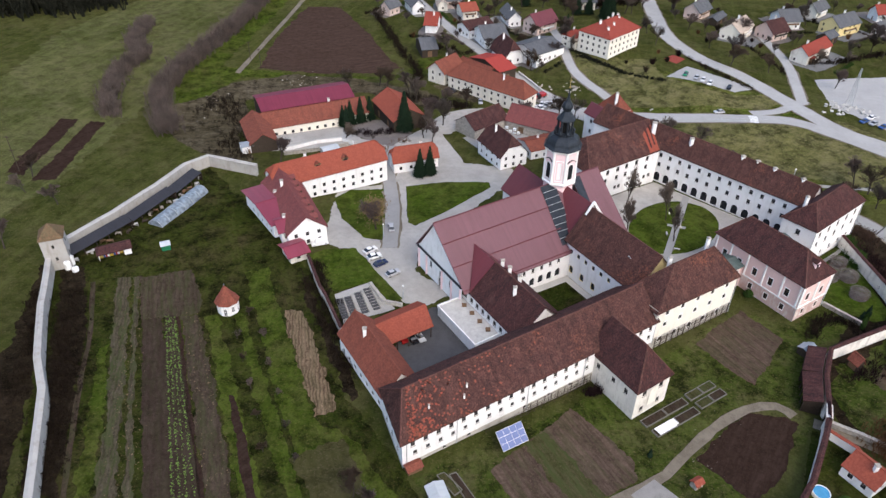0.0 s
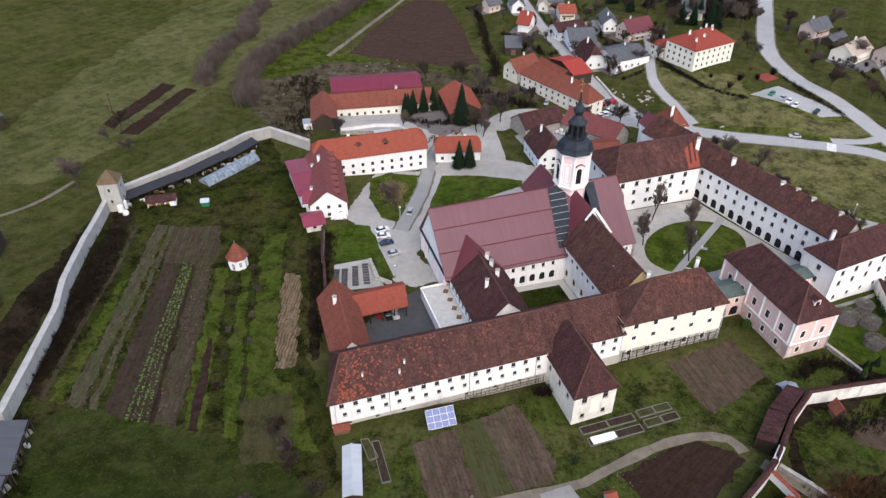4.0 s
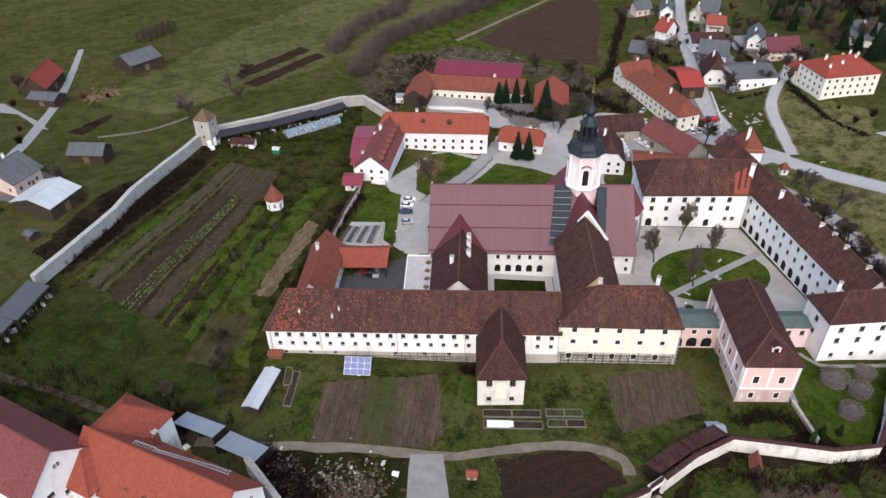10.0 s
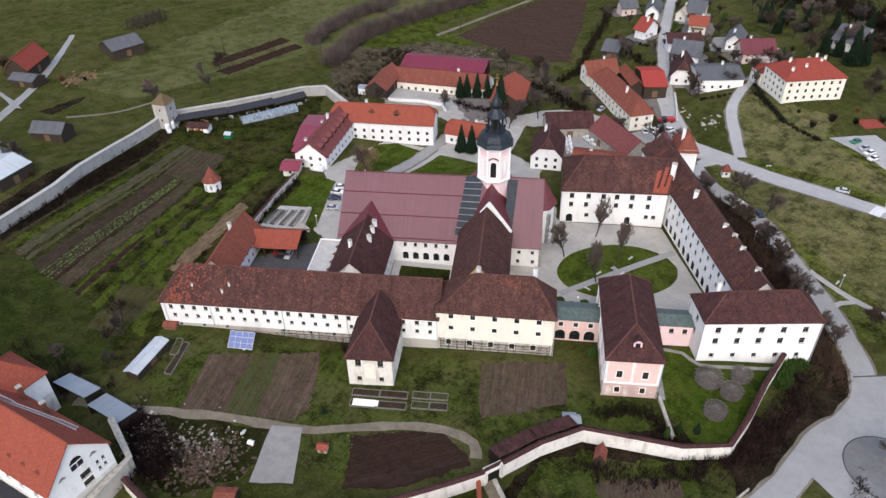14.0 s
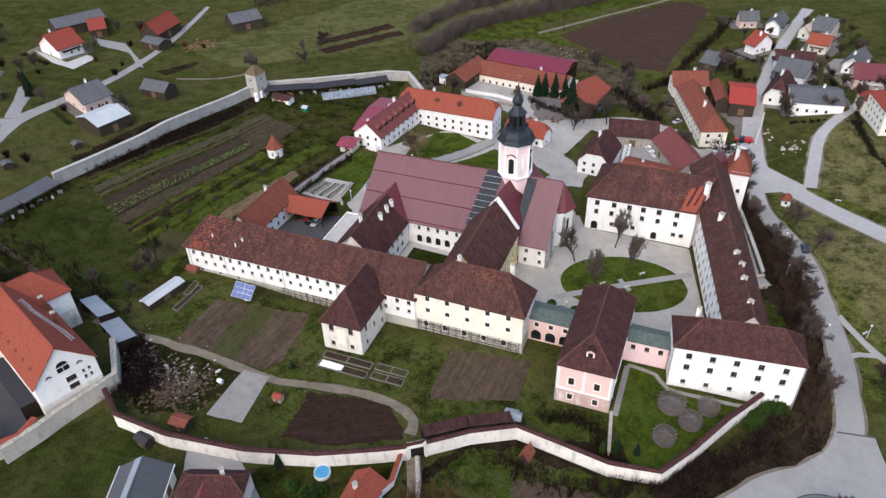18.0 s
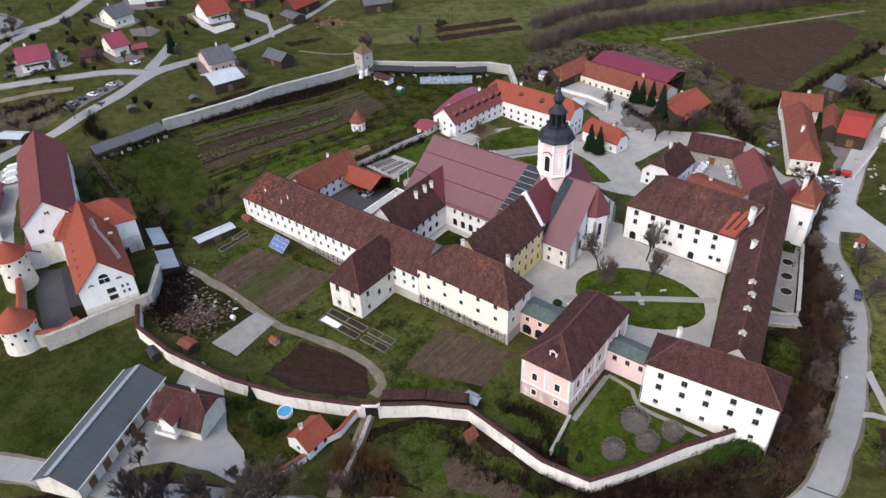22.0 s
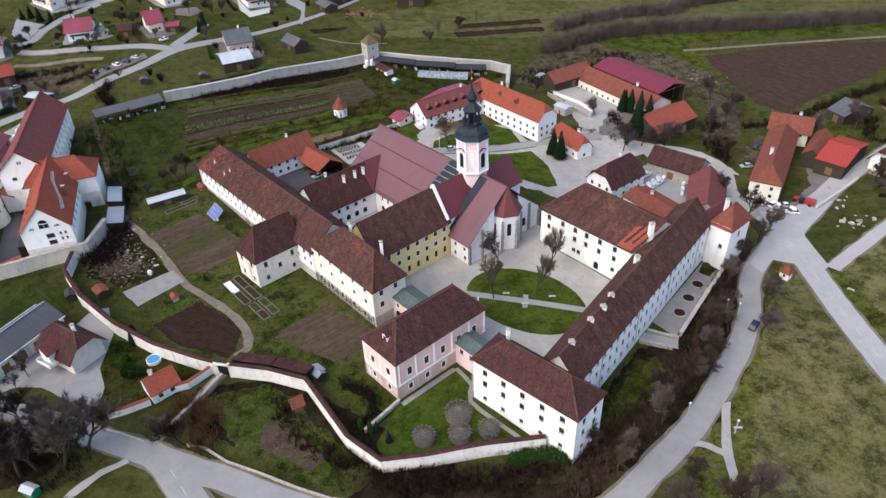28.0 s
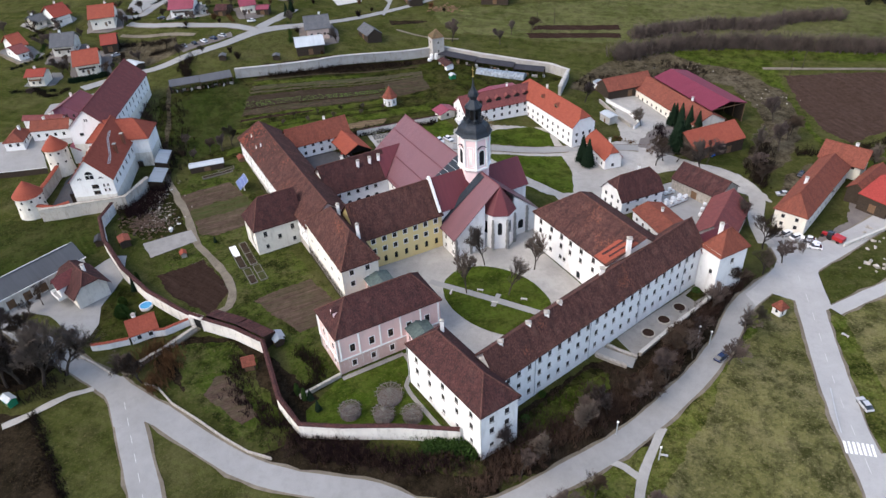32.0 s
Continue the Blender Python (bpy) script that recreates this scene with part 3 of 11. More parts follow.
def window_mesh(w, h, kind, trim):
    """Frame with bars, pane and surround, shared by all windows of one size; y is outwards, z up from the sill."""
    key = (round(w, 2), round(h, 2), kind, trim)
    if key in WINDOWS:
        return WINDOWS[key]
    d, f, r = -0.16, 0.05, w / 2
    bm, pane, sur = bmesh.new(), bmesh.new(), None
    if kind == "door":
        lattice(bm, [-r, -r + 0.1, -0.05, 0.05, r - 0.1, r], [0, 0.15, h * 0.48, h * 0.55, h - 0.12, h], lambda i, j: True, d, d + 0.06)
    elif kind == "arch":
        lattice(bm, [-r, -r + f, -0.04, 0.04, r - f, r], [0, f, h * 0.5, h * 0.5 + 0.08, h - r, h - r + 0.08], lambda i, j: i in (0, 2, 4) or j in (0, 2, 4), d - 0.2, d - 0.12)
        pts = [(-r, 0), (r, 0)] + [(r * math.cos(math.pi * i / 8), h - r + r * math.sin(math.pi * i / 8)) for i in range(9)]
        pane.faces.new([pane.verts.new((x, d - 0.1, z)) for x, z in pts])
    else:
        lattice(bm, [-r, -r + f, -0.022, 0.022, r - f, r], [0, f, h * 0.6, h * 0.6 + 0.045, h - f, h], lambda i, j: i in (0, 2, 4) or j in (0, 2, 4), d, d + 0.06)
    if kind not in ("door", "arch"):
        pane.faces.new([pane.verts.new((x, d + 0.02, z)) for x, z in ((-r, 0), (r, 0), (r, h), (-r, h))])
        sur = bmesh.new()
        t = 0.17 if trim else 0.0
        if trim:
            lattice(sur, [-r - t, -r, r, r + t], [-t, 0, h, h + t], lambda i, j: (i, j) != (1, 1), 0.002, 0.06)
        else:
            lattice(sur, [-r - 0.08, r + 0.08], [-0.12, 0], lambda i, j: True, 0.002, 0.12)
    name = "door" if kind == "door" else "window"
    frame_mat = "wood_brown" if kind in ("door", "big") else "iron" if kind == "arch" else "frame_paint"
    WINDOWS[key] = (as_mesh(name, bm, frame_mat), None if kind == "door" else as_mesh("pane", pane, "pane_dark"), as_mesh("surround" if trim else "sill", sur, trim or "stone") if sur else None, name)
    return WINDOWS[key]


def add_window(parent, x, y, z, turn, w, h, kind, trim, sill=True):
    frame_me, pane_me, sur_me, name = window_mesh(w, h, kind, trim)
    ob = part(name, frame_me, None, parent, "", pose(x, y, z, 0, 0, turn))
    if pane_me:
        part("pane", pane_me, None, ob)
    if sur_me and sill:
        part("surround" if trim else "sill", sur_me, None, ob)
    return ob


def wall_face(bm, a, b, z0, z1, holes, depth=0.3, mat=0):
    """One upright wall from a to b with real openings: holes are (centre, sill, width, height, arch)."""
    a, b = Vector(a), Vector(b)
    length = (b - a).length
    d = (b - a) / length
    n = Vector((d.y, -d.x))  # outwards
    xs = sorted({0.0, length, *[round(h[0] - h[2] / 2, 3) for h in holes], *[round(h[0] + h[2] / 2, 3) for h in holes]})
    zs = sorted({z0, z1, *[round(h[1], 3) for h in holes], *[round(h[1] + h[3], 3) for h in holes]})
    cache = {}

    def vert(x, z, back=0.0):
        k = (round(x, 3), round(z, 3), back)
        if k not in cache:
            q = a + d * x - n * back
            cache[k] = bm.verts.new((q.x, q.y, z))
        return cache[k]

    for i in range(len(xs) - 1):
        for j in range(len(zs) - 1):
            cx, cz = (xs[i] + xs[i + 1]) / 2, (zs[j] + zs[j + 1]) / 2
            if any(abs(cx - h[0]) < h[2] / 2 and h[1] < cz < h[1] + h[3] for h in holes):
                continue
            bm.faces.new((vert(xs[i], zs[j]), vert(xs[i + 1], zs[j]), vert(xs[i + 1], zs[j + 1]), vert(xs[i], zs[j + 1]))).material_index = mat
    for c, s, w, h, arch in holes:
        x0, x1 = c - w / 2, c + w / 2
        pts = [(x0, s), (x1, s), (x1, s + h), (x0, s + h)]
        if arch:
            r, m = w / 2, 6
            top = s + h - r
            right = [(c + r * math.cos(math.pi / 2 * i / m), top + r * math.sin(math.pi / 2 * i / m)) for i in range(m + 1)]
            left = [(c - x + c, z) for x, z in reversed(right)]
            for side, corner in ((right, (x1, s + h)), (left, (x0, s + h))):
                for p, q in zip(side, side[1:]):
                    bm.faces.new((vert(*corner, 0.001), vert(*p, 0.001), vert(*q, 0.001)))
            pts = [(x0, s), (x1, s)] + right + left[1:]
        for p, q in zip(pts, pts[1:] + pts[:1]):
            if abs(p[0] - q[0]) + abs(p[1] - q[1]) > 1e-4:
                bm.faces.new((vert(*p, 0.0005), vert(*q, 0.0005), vert(*q, depth), vert(*p, depth)))


def spread(length, n, m0=1.6, m1=None):
    m1 = m0 if m1 is None else m1
    return [m0 + (length - m0 - m1) * (i + 0.5) / n for i in range(n)]


def building(name, corners, z0, eave, ridge, label, category, roof_mat, wall_mat, ends=("hip", "hip"), rows=None, over=0.5, trim=None, group="", ridge_mat=None, roof_name="roof", skip=(), half=0.55, caps=True, sills=True, plinth=None, back=None):
    """A house on four corners (counter-clockwise seen from above). The ridge runs along side 0: ridge = ((x, y), (x, y), z).
    rows: for each side, windows as (sill above z0, height, width, kind, [places along the side])."""
    cx, cy = sum(c[0] for c in corners) / 4, sum(c[1] for c in corners) / 4
    base = thing(name, cx, cy, z0, label, category, group)
    loc = [Vector((c[0] - cx, c[1] - cy)) for c in corners]
    r0, r1 = Vector((ridge[0][0] - cx, ridge[0][1] - cy)), Vector((ridge[1][0] - cx, ridge[1][1] - cy))
    eh, rh = eave - z0, ridge[2] - z0
    bm = bmesh.new()
    for i in range(4):
        a, b = loc[i], loc[(i + 1) % 4]
        if i in skip:
            continue
        d = (b - a).normalized()
        n = Vector((d.y, -d.x))
        turn = math.degrees(math.atan2(d.y, d.x)) + 180
        holes = []
        for sill, h, w, kind, places in (rows or {}).get(i, ()):
            if kind == "win":
                h, w = h * 1.12, w * 1.22
            for x in places:
                holes.append((x, sill, w, h, kind == "arch"))
                q = a + d * x
                add_window(base, q.x, q.y, sill, turn, w, h, kind, trim if kind in ("win", "big") else None, sills)
        if plinth:
            wall_face(bm, a, b, -2.5, plinth[0], [h for h in holes if h[1] < plinth[0]], mat=1)
            wall_face(bm, a, b, plinth[0], eh, [h for h in holes if h[1] >= plinth[0]])
        else:
            wall_face(bm, a, b, -2.5, eh, holes, mat=1 if back and i == 2 else 0)
    # gable ends
    mids = ((loc[3] + loc[0]) / 2, (loc[1] + loc[2]) / 2)
    tops = []
    for k, (r, pair) in enumerate(((r0, (loc[3], loc[0])), (r1, (loc[1], loc[2])))):
        if ends[k] != "hip":
            g = mids[k]
            t = Vector((g.x, g.y, rh - 0.02))
            lo = [Vector((p.x, p.y, eh)) for p in pair]
            if ends[k] == "half":
                m = [q.lerp(t, half) for q in lo]
                bm.faces.new([bm.verts.new(p) for p in (lo[0], lo[1], m[1], m[0])])
            else:
                bm.faces.new([bm.verts.new(p) for p in (lo[0], lo[1], t)])
    part("wall", bm, [wall_mat, plinth[1] if plinth else back] if plinth or back else wall_mat, base)
    # roof
    side = (loc[1] - loc[0]).normalized()
    out = []
    for i in range(4):
        a, b, c = loc[i - 1], loc[i], loc[(i + 1) % 4]
        d1, d2 = (b - a).normalized(), (c - b).normalized()
        n1, n2 = Vector((d1.y, -d1.x)), Vector((d2.y, -d2.x))
        k = over / max(0.3, 1 + n1.dot(n2))
        out.append(b + (n1 + n2) * k)
    run = max(1.0, ((loc[3] - loc[0]).length) / 2)
    drop = over * (rh - eh) / run
    e = [Vector((p.x, p.y, eh - drop + 0.12)) for p in out]
    z = rh + 0.12
    ra, rb = Vector((r0.x, r0.y, z)), Vector((r1.x, r1.y, z))
    gtop = [None, None]
    for k in range(2):
        if ends[k] != "hip":
            o = ((out[3] + out[0]) / 2, (out[1] + out[2]) / 2)[k]
            gtop[k] = Vector((o.x, o.y, z))
    if ends[0] == "gable":
        ra = gtop[0]
    if ends[1] == "gable":
        rb = gtop[1]
    polys = []
    A, B = [e[0], e[1]], [e[2], e[3]]
    lines = [(ra, rb)]
    if ends[1] == "half":
        k1, k2 = e[1].lerp(gtop[1], half), e[2].lerp(gtop[1], half)
        A += [k1, rb]
        B = [rb, k2] + B
        polys.append([k1, k2, rb])
        lines += [(k1, rb), (k2, rb)]
    elif ends[1] == "hip":
        A += [rb]
        B = [rb] + B
        polys.append([e[1], e[2], rb])
        lines += [(e[1], rb), (e[2], rb)]
    else:
        A += [rb]
        B = [rb] + B
    if ends[0] == "half":
        k1, k2 = e[0].lerp(gtop[0], half), e[3].lerp(gtop[0], half)
        A += [ra, k1]
        B += [k2, ra]
        polys.append([k2, k1, ra])
        lines += [(k1, ra), (k2, ra)]
    elif ends[0] == "hip":
        A += [ra]
        B += [ra]
        polys.append([e[3], e[0], ra])
        lines += [(e[0], ra), (e[3], ra)]
    else:
        A += [ra]
        B += [ra]
    polys += [A, B]
    roof = part(roof_name, slab(polys), roof_mat, base)
    if caps:
        cap = bmesh.new()
        for p, q in lines:
            beam(cap, p + Vector((0, 0, 0.04)), q + Vector((0, 0, 0.04)), 0.32, 0.16)
        slope_uv(cap)
        part("ridge_capping", cap, ridge_mat or ("tiles_ridge" if roof_mat in ("tiles_old", "tiles_brown") else roof_mat), roof)
    return base


def drape(name, pts, material, off=0.1, res=None, label="", jitter=0.35, category="", kind="structure", group=""):
    """A patch of ground cover laid on the ground, with a slightly uneven edge."""
    rnd = random.Random(len(name) * 7 + int(abs(pts[0][0]) * 10))
    edge = []
    rag = min(0.45, jitter * 0.75) if jitter > 0.15 else 0.0
    for a, b in zip(pts, pts[1:] + pts[:1]):
        a, b = Vector(a), Vector(b)
        n = max(1, int((b - a).length / 3.0))
        for i in range(n):
            q = a.lerp(b, i / n)
            edge.append(Vector((q.x + rnd.uniform(-jitter, jitter), q.y + rnd.uniform(-jitter, jitter))))
    if rag:
        fine = []
        for a, b in zip(edge, edge[1:] + edge[:1]):
            n = max(1, int((b - a).length / 0.75))
            side = Vector((-(b - a).y, (b - a).x)).normalized()
            fine += [a.lerp(b, i / n) + (side * rnd.uniform(-rag, rag) if i else Vector((0, 0))) for i in range(n)]
        edge = fine
    edge = [(q.x, q.y) for q in edge]
    bm = bmesh.new()
    bm.faces.new([bm.verts.new((x, y, 0)) for x, y in edge])
    xs, ys = [p[0] for p in edge], [p[1] for p in edge]
    for lo, hi, nor in ((min(xs), max(xs), (1, 0, 0)), (min(ys), max(ys), (0, 1, 0))):
        k = math.ceil(lo / STEP) * STEP
        while k < hi:
            bmesh.ops.bisect_plane(bm, geom=bm.faces[:] + bm.edges[:] + bm.verts[:], plane_co=(k, k, 0), plane_no=nor)
            k += STEP
    k = math.ceil((min(xs) - max(ys)) / STEP) * STEP
    while k < max(xs) - min(ys):
        bmesh.ops.bisect_plane(bm, geom=bm.faces[:] + bm.edges[:] + bm.verts[:], plane_co=(k, 0, 0), plane_no=(1, -1, 0))
        k += STEP
    bmesh.ops.triangulate(bm, faces=bm.faces[:])
    for v in bm.verts:
        v.co.z = ground_z(v.co.x, v.co.y) + off
    ob = new(name, as_mesh(name, bm, material))
    return tagged(ob, label, category, group, kind)


def smooth(pts, step=3.0, closed=False):
    """A gliding line through the points."""
    out = []
    n = len(pts)
    for i in range(n if closed else n - 1):
        p = [Vector(pts[(i + k) % n if closed else min(max(i + k, 0), n - 1)]) for k in (-1, 0, 1, 2)]
        m = max(2, int((p[2] - p[1]).length / step))
        for j in range(m):
            t = j / m
            out.append(0.5 * ((2 * p[1]) + (p[2] - p[0]) * t + (2 * p[0] - 5 * p[1] + 4 * p[2] - p[3]) * t * t + (3 * p[1] - p[0] - 3 * p[2] + p[3]) * t ** 3))
    if not closed:
        out.append(Vector(pts[-1]))
    return out


ROAD_PTS = []


def off_road(x, y, gap=0.6):
    """The place itself, or the nearest one beside the road if it lies on a road."""
    if not ROAD_PTS:
        return x, y, False
    r_ = np.array(ROAD_PTS)
    d = np.hypot(r_[:, 0] - x, r_[:, 1] - y) - r_[:, 2] - gap
    k = int(d.argmin())
    if d[k] >= 0:
        return x, y, False
    v = Vector((x - r_[k, 0], y - r_[k, 1]))
    v = v.normalized() * (r_[k, 2] + gap) if v.length > 1e-3 else Vector((r_[k, 2] + gap, 0))
    return r_[k, 0] + v.x, r_[k, 1] + v.y, True


def strip(name, pts, width, material, off=0.14, label="", jitter=0.12, width_end=None):
    """A road or path along a line."""
    rnd = random.Random(int(abs(pts[0][0] * 13)))
    line = smooth(pts)
    bm = bmesh.new()
    prev = None
    for i, p in enumerate(line):
        q = line[min(i + 1, len(line) - 1)] - line[max(i - 1, 0)]
        s = Vector((-q.y, q.x)).normalized()
        w = width + ((width_end or width) - width) * i / (len(line) - 1)
        if name.startswith("road"):
            ROAD_PTS.append((p.x, p.y, w / 2))
        row = []
        for k in (-0.5, -0.17, 0.17, 0.5):
            o = p + s * (w * k + (rnd.uniform(-jitter, jitter) if abs(k) == 0.5 else 0))
            row.append(bm.verts.new((o.x, o.y, ground_z(o.x, o.y) + off)))
        if prev:
            for a in range(3):
                bm.faces.new((prev[a], prev[a + 1], row[a + 1], row[a]))
        prev = row
    ob = new(name, as_mesh(name, bm, material))
    if name.startswith("road") and material in ("asphalt_light", "asphalt_pale") and width > 3.5 and name != "road_court_gate":
        strip("verge", pts, width + 1.3, "dirt_track", off - 0.05, "trodden earth verge of the road", 0.45, width_end and width_end + 1.3)
    return tagged(ob, label, "road", "", "structure")


def wall_line(name, pts, height, thick, material, cap_mat, label, cap=0.25, over=0.2, top=None):
    """A standing wall along a line, with its coping as a part. top: fixed height of its crown."""
    base = thing(name, pts[0][0], pts[0][1], ground_z(*pts[0]), label, "wall")
    ox, oy, oz = base.location
    line = []
    for a, b in zip(pts, pts[1:]):
        a, b = Vector(a), Vector(b)
        n = max(1, int((b - a).length / 5))
        line += [a.lerp(b, i / n) for i in range(n)]
    line.append(Vector(pts[-1]))
    bm, cp = bmesh.new(), bmesh.new()
    pv = pc = None
    for i, p in enumerate(line):
        q = line[min(i + 1, len(line) - 1)] - line[max(i - 1, 0)]
        s = Vector((-q.y, q.x)).normalized()
        g = ground_z(p.x, p.y)
        t = (g + height) if top is None else top
        row = [bm.verts.new((p.x + s.x * k - ox, p.y + s.y * k - oy, z - oz)) for k, z in ((-thick / 2, g - 1), (-thick / 2, t), (thick / 2, t), (thick / 2, g - 1))]
        w = thick / 2 + over
        crow = [cp.verts.new((p.x + s.x * k - ox, p.y + s.y * k - oy, z - oz)) for k, z in ((-w, t + 0.01), (-w, t + 0.1), (0, t + 0.1 + cap), (w, t + 0.1), (w, t + 0.01))]
        if pv:
            for j in range(3):
                bm.faces.new((pv[j], pv[j + 1], row[j + 1], row[j]))
            for j in range(5):
                cp.faces.new((pc[j], pc[(j + 1) % 5], crow[(j + 1) % 5], crow[j]))
        if i in (0, len(line) - 1):
            bm.faces.new(row)
            cp.faces.new(crow)
        pv, pc = row, crow
    slope_uv(cp)
    part("wall_body", bm, material, base)
    part("coping", cp, cap_mat, base)
    return base


# ---------------------------------------------------------------- ground
gverts = [(x, y, float(GZ[j, i])) for j, y in enumerate(gy) for i, x in enumerate(gx)]
nx = len(gx)
gfaces = [f for j in range(len(gy) - 1) for i in range(nx - 1) for f in ((j * nx + i, j * nx + i + 1, (j + 1) * nx + i + 1), (j * nx + i, (j + 1) * nx + i + 1, (j + 1) * nx + i))]
gm = bpy.data.meshes.new("ground")
gm.from_pydata(gverts, [], gfaces)
gm.materials.append(MATS["grass_meadow"])
gm.polygons.foreach_set("use_smooth", [True] * len(gfaces))
tagged(new("ground", gm), "olive-green winter meadow ground with dry patches", "ground", kind="structure")

# ---------------------------------------------------------------- the abbey
def Q(*uvs):
    return [P(u, v) for u, v in uvs]


def side_len(corners, i):
    a, b = corners[i], corners[(i + 1) % 4]
    return math.hypot(b[0] - a[0], b[1] - a[1])


# long garden range
c = Q((0, 0), (70.3, 0.5), (70.3, 15), (3.2, 15))
n0 = side_len(c, 0)
first = [2.5 + 3.05 * i for i in range(16)] + [61.8, 65.2, 68.4]
LONG = building("abbey_long_range", c, -2.2, 7.3, (P(4.2, 7.3), P(70.3, 7.3), 13.6), "long white two-storey abbey wing with an old brown-red tiled roof", "abbey wing", "tiles_old", "plaster_white",
         ("hip", "gable"), {0: [(7.0, 1.15, 0.85, "win", first), (4.4, 0.95, 0.75, "win", [3.0 + 3.05 * i for i in range(16)] + [61.8, 65.2, 68.4]), (1.5, 0.8, 0.7, "win", [4 + 6.1 * i for i in range(3)] + [31, 38, 44])],
                            3: [(6.8, 1.1, 0.8, "win", [4, 8, 12]), (4.0, 1.1, 0.8, "win", [4, 8, 12])],
                            2: [(6.6, 1.1, 0.8, "win", [44, 49, 54, 59])]}, plinth=(2.4, "plaster_bare"))
# garden pavilion wing
c = Q((50.9, -13.2), (61.4, -12.8), (61.4, 2), (50.9, 2))
c = [c[1], c[2], c[3], c[0]]
PAV = building("abbey_pavilion", c, -3.2, 6.3, (P(56.1, -9.0), P(56.1, 8), 13.5), "white abbey pavilion wing with a steep brown hipped roof", "abbey wing", "tiles_brown", "plaster_old",
         ("hip", "gable"), {3: [(6.3, 1.7, 1.1, "win", [2.6, 7.8]), (1.6, 1.2, 0.9, "win", [2.6, 7.8])], 0: [(6.0, 1.6, 0.9, "win", [3.0, 11.5]), (4.0, 1.4, 0.9, "win", [7.2]), (1.8, 1.2, 0.8, "win", [3.0, 11.5])],
                            2: [(5.6, 1.4, 0.9, "win", [3, 8, 12])]})
# cream corner wing
c = Q((69.9, 0.7), (98.2, 0.6), (98.2, 11.0), (69.9, 11.0))
CORNER = building("abbey_corner_wing", c, -2.6, 10.1, (P(79.0, 6.0), P(92.8, 6.0), 17.4), "cream three-storey abbey wing with a brown hipped tile roof", "abbey wing", "tiles_old", "plaster_cream",
         ("hip", "hip"), {0: [(10.0, 1.3, 0.95, "win", spread(28.3, 5, 1.0)), (6.4, 1.2, 0.95, "win", spread(28.3, 5, 1.0)), (1.6, 1.5, 1.0, "win", spread(28.3, 5, 0.4, 2.0))],
                          1: [(9.6, 1.5, 1.0, "win", [2.6, 7.2]), (6.0, 1.5, 1.0, "win", [2.6, 7.2])], 3: [(9.6, 1.3, 0.9, "win", [2]), (6.2, 1.2, 0.9, "win", [2])]}, trim="plaster_white", plinth=(3.6, "plaster_bare"))
# east cloister wing, yellow on the court side
c = Q((86.3, 10.5), (86.3, 37), (72.2, 37), (72.2, 10.5))
YELLOW = building("abbey_yellow_wing", c, -3.0, 8.4, (P(79.8, 6.2), P(79.8, 37), 16.6), "yellow three-storey abbey wing with a steep old tiled roof", "abbey wing", "tiles_old", "plaster_yellow",
         ("gable", "gable"), {0: [(8.7, 1.4, 1.0, "win", spread(26.5, 7, 2.6, 0.4)), (5.3, 1.4, 1.0, "win", spread(26.5, 7, 2.6, 0.4)), (1.3, 2.2, 1.1, "arch", spread(26.5, 7, 2.6, 0.4))],
                              2: [(8.0, 1.2, 0.9, "win", spread(20, 6, 1.0)), (1.8, 2.2, 1.5, "arch", spread(20, 4, 1.0))]}, trim="plaster_white", back="plaster_white")
# west cloister wing
c = Q((53, 14), (53, 36), (38.8, 36), (38.8, 14))
WEST = building("abbey_west_wing", c, -2.4, 5.4, (P(45.7, 13), P(45.7, 36), 12.2), "white cloister wing with an old brown-red tiled roof", "abbey wing", "tiles_brown", "plaster_white",
         ("gable", "gable"), {0: [(5.4, 1.1, 0.9, "win", spread(20, 5, 2)), (1.4, 2.0, 1.6, "arch", spread(20, 5, 2))], 2: [(4.6, 1.3, 1.0, "win", spread(20, 7, 1))]})
# north court wing
c = Q((100.8, 60.3), (132.0, 61.2), (137, 80.5), (101.6, 80.5))
NORTH = building("abbey_north_wing", c, -2.8, 9.0, (P(107.5, 71.0), P(135.5, 71.0), 15.4), "white three-storey abbey wing with an old brown tiled roof", "abbey wing", "tiles_old", "plaster_white",
         ("hip", "gable"), {0: [(9.0, 1.5, 1.1, "win", [3, 8, 12.5, 16.5, 21, 26]), (6.0, 1.4, 1.0, "win", [3, 7.5, 12.5, 16.5, 21, 26]), (2.4, 1.1, 1.0, "win", [8, 12.5, 14.2, 26, 28.2]), (0.3, 2.9, 2.0, "arch", [2.8]), (0.2, 2.6, 1.7, "arch", [20.5])],
                            3: [(8.6, 1.4, 1.0, "win", [6, 12, 18])]})
# long east range
c = Q((152.5, 14.5), (138.4, 88.5), (127.5, 88.5), (143.2, 13.2))
ln = side_len(c, 0)
EAST = building("abbey_east_range", c, -3.8, 9.2, (P(148.2, 10), P(134, 88.5), 14.4), "long white three-storey abbey range with dark old roof tiles", "abbey wing", "tiles_old", "plaster_white",
         ("gable", "gable"), {0: [(10.0, 1.4, 0.95, "win", spread(ln, 22, 1.5)), (6.3, 1.4, 0.95, "win", spread(ln, 22, 1.5)), (2.4, 1.3, 0.9, "win", spread(ln, 22, 1.5))],
                              2: [(9.7, 1.3, 0.9, "win", [28 + 3.6 * i for i in range(13)]), (6.2, 1.3, 0.9, "win", [28 + 3.6 * i for i in range(13)]), (0.7, 3.2, 2.2, "arch", [28 + 3.6 * i for i in range(13)])]})
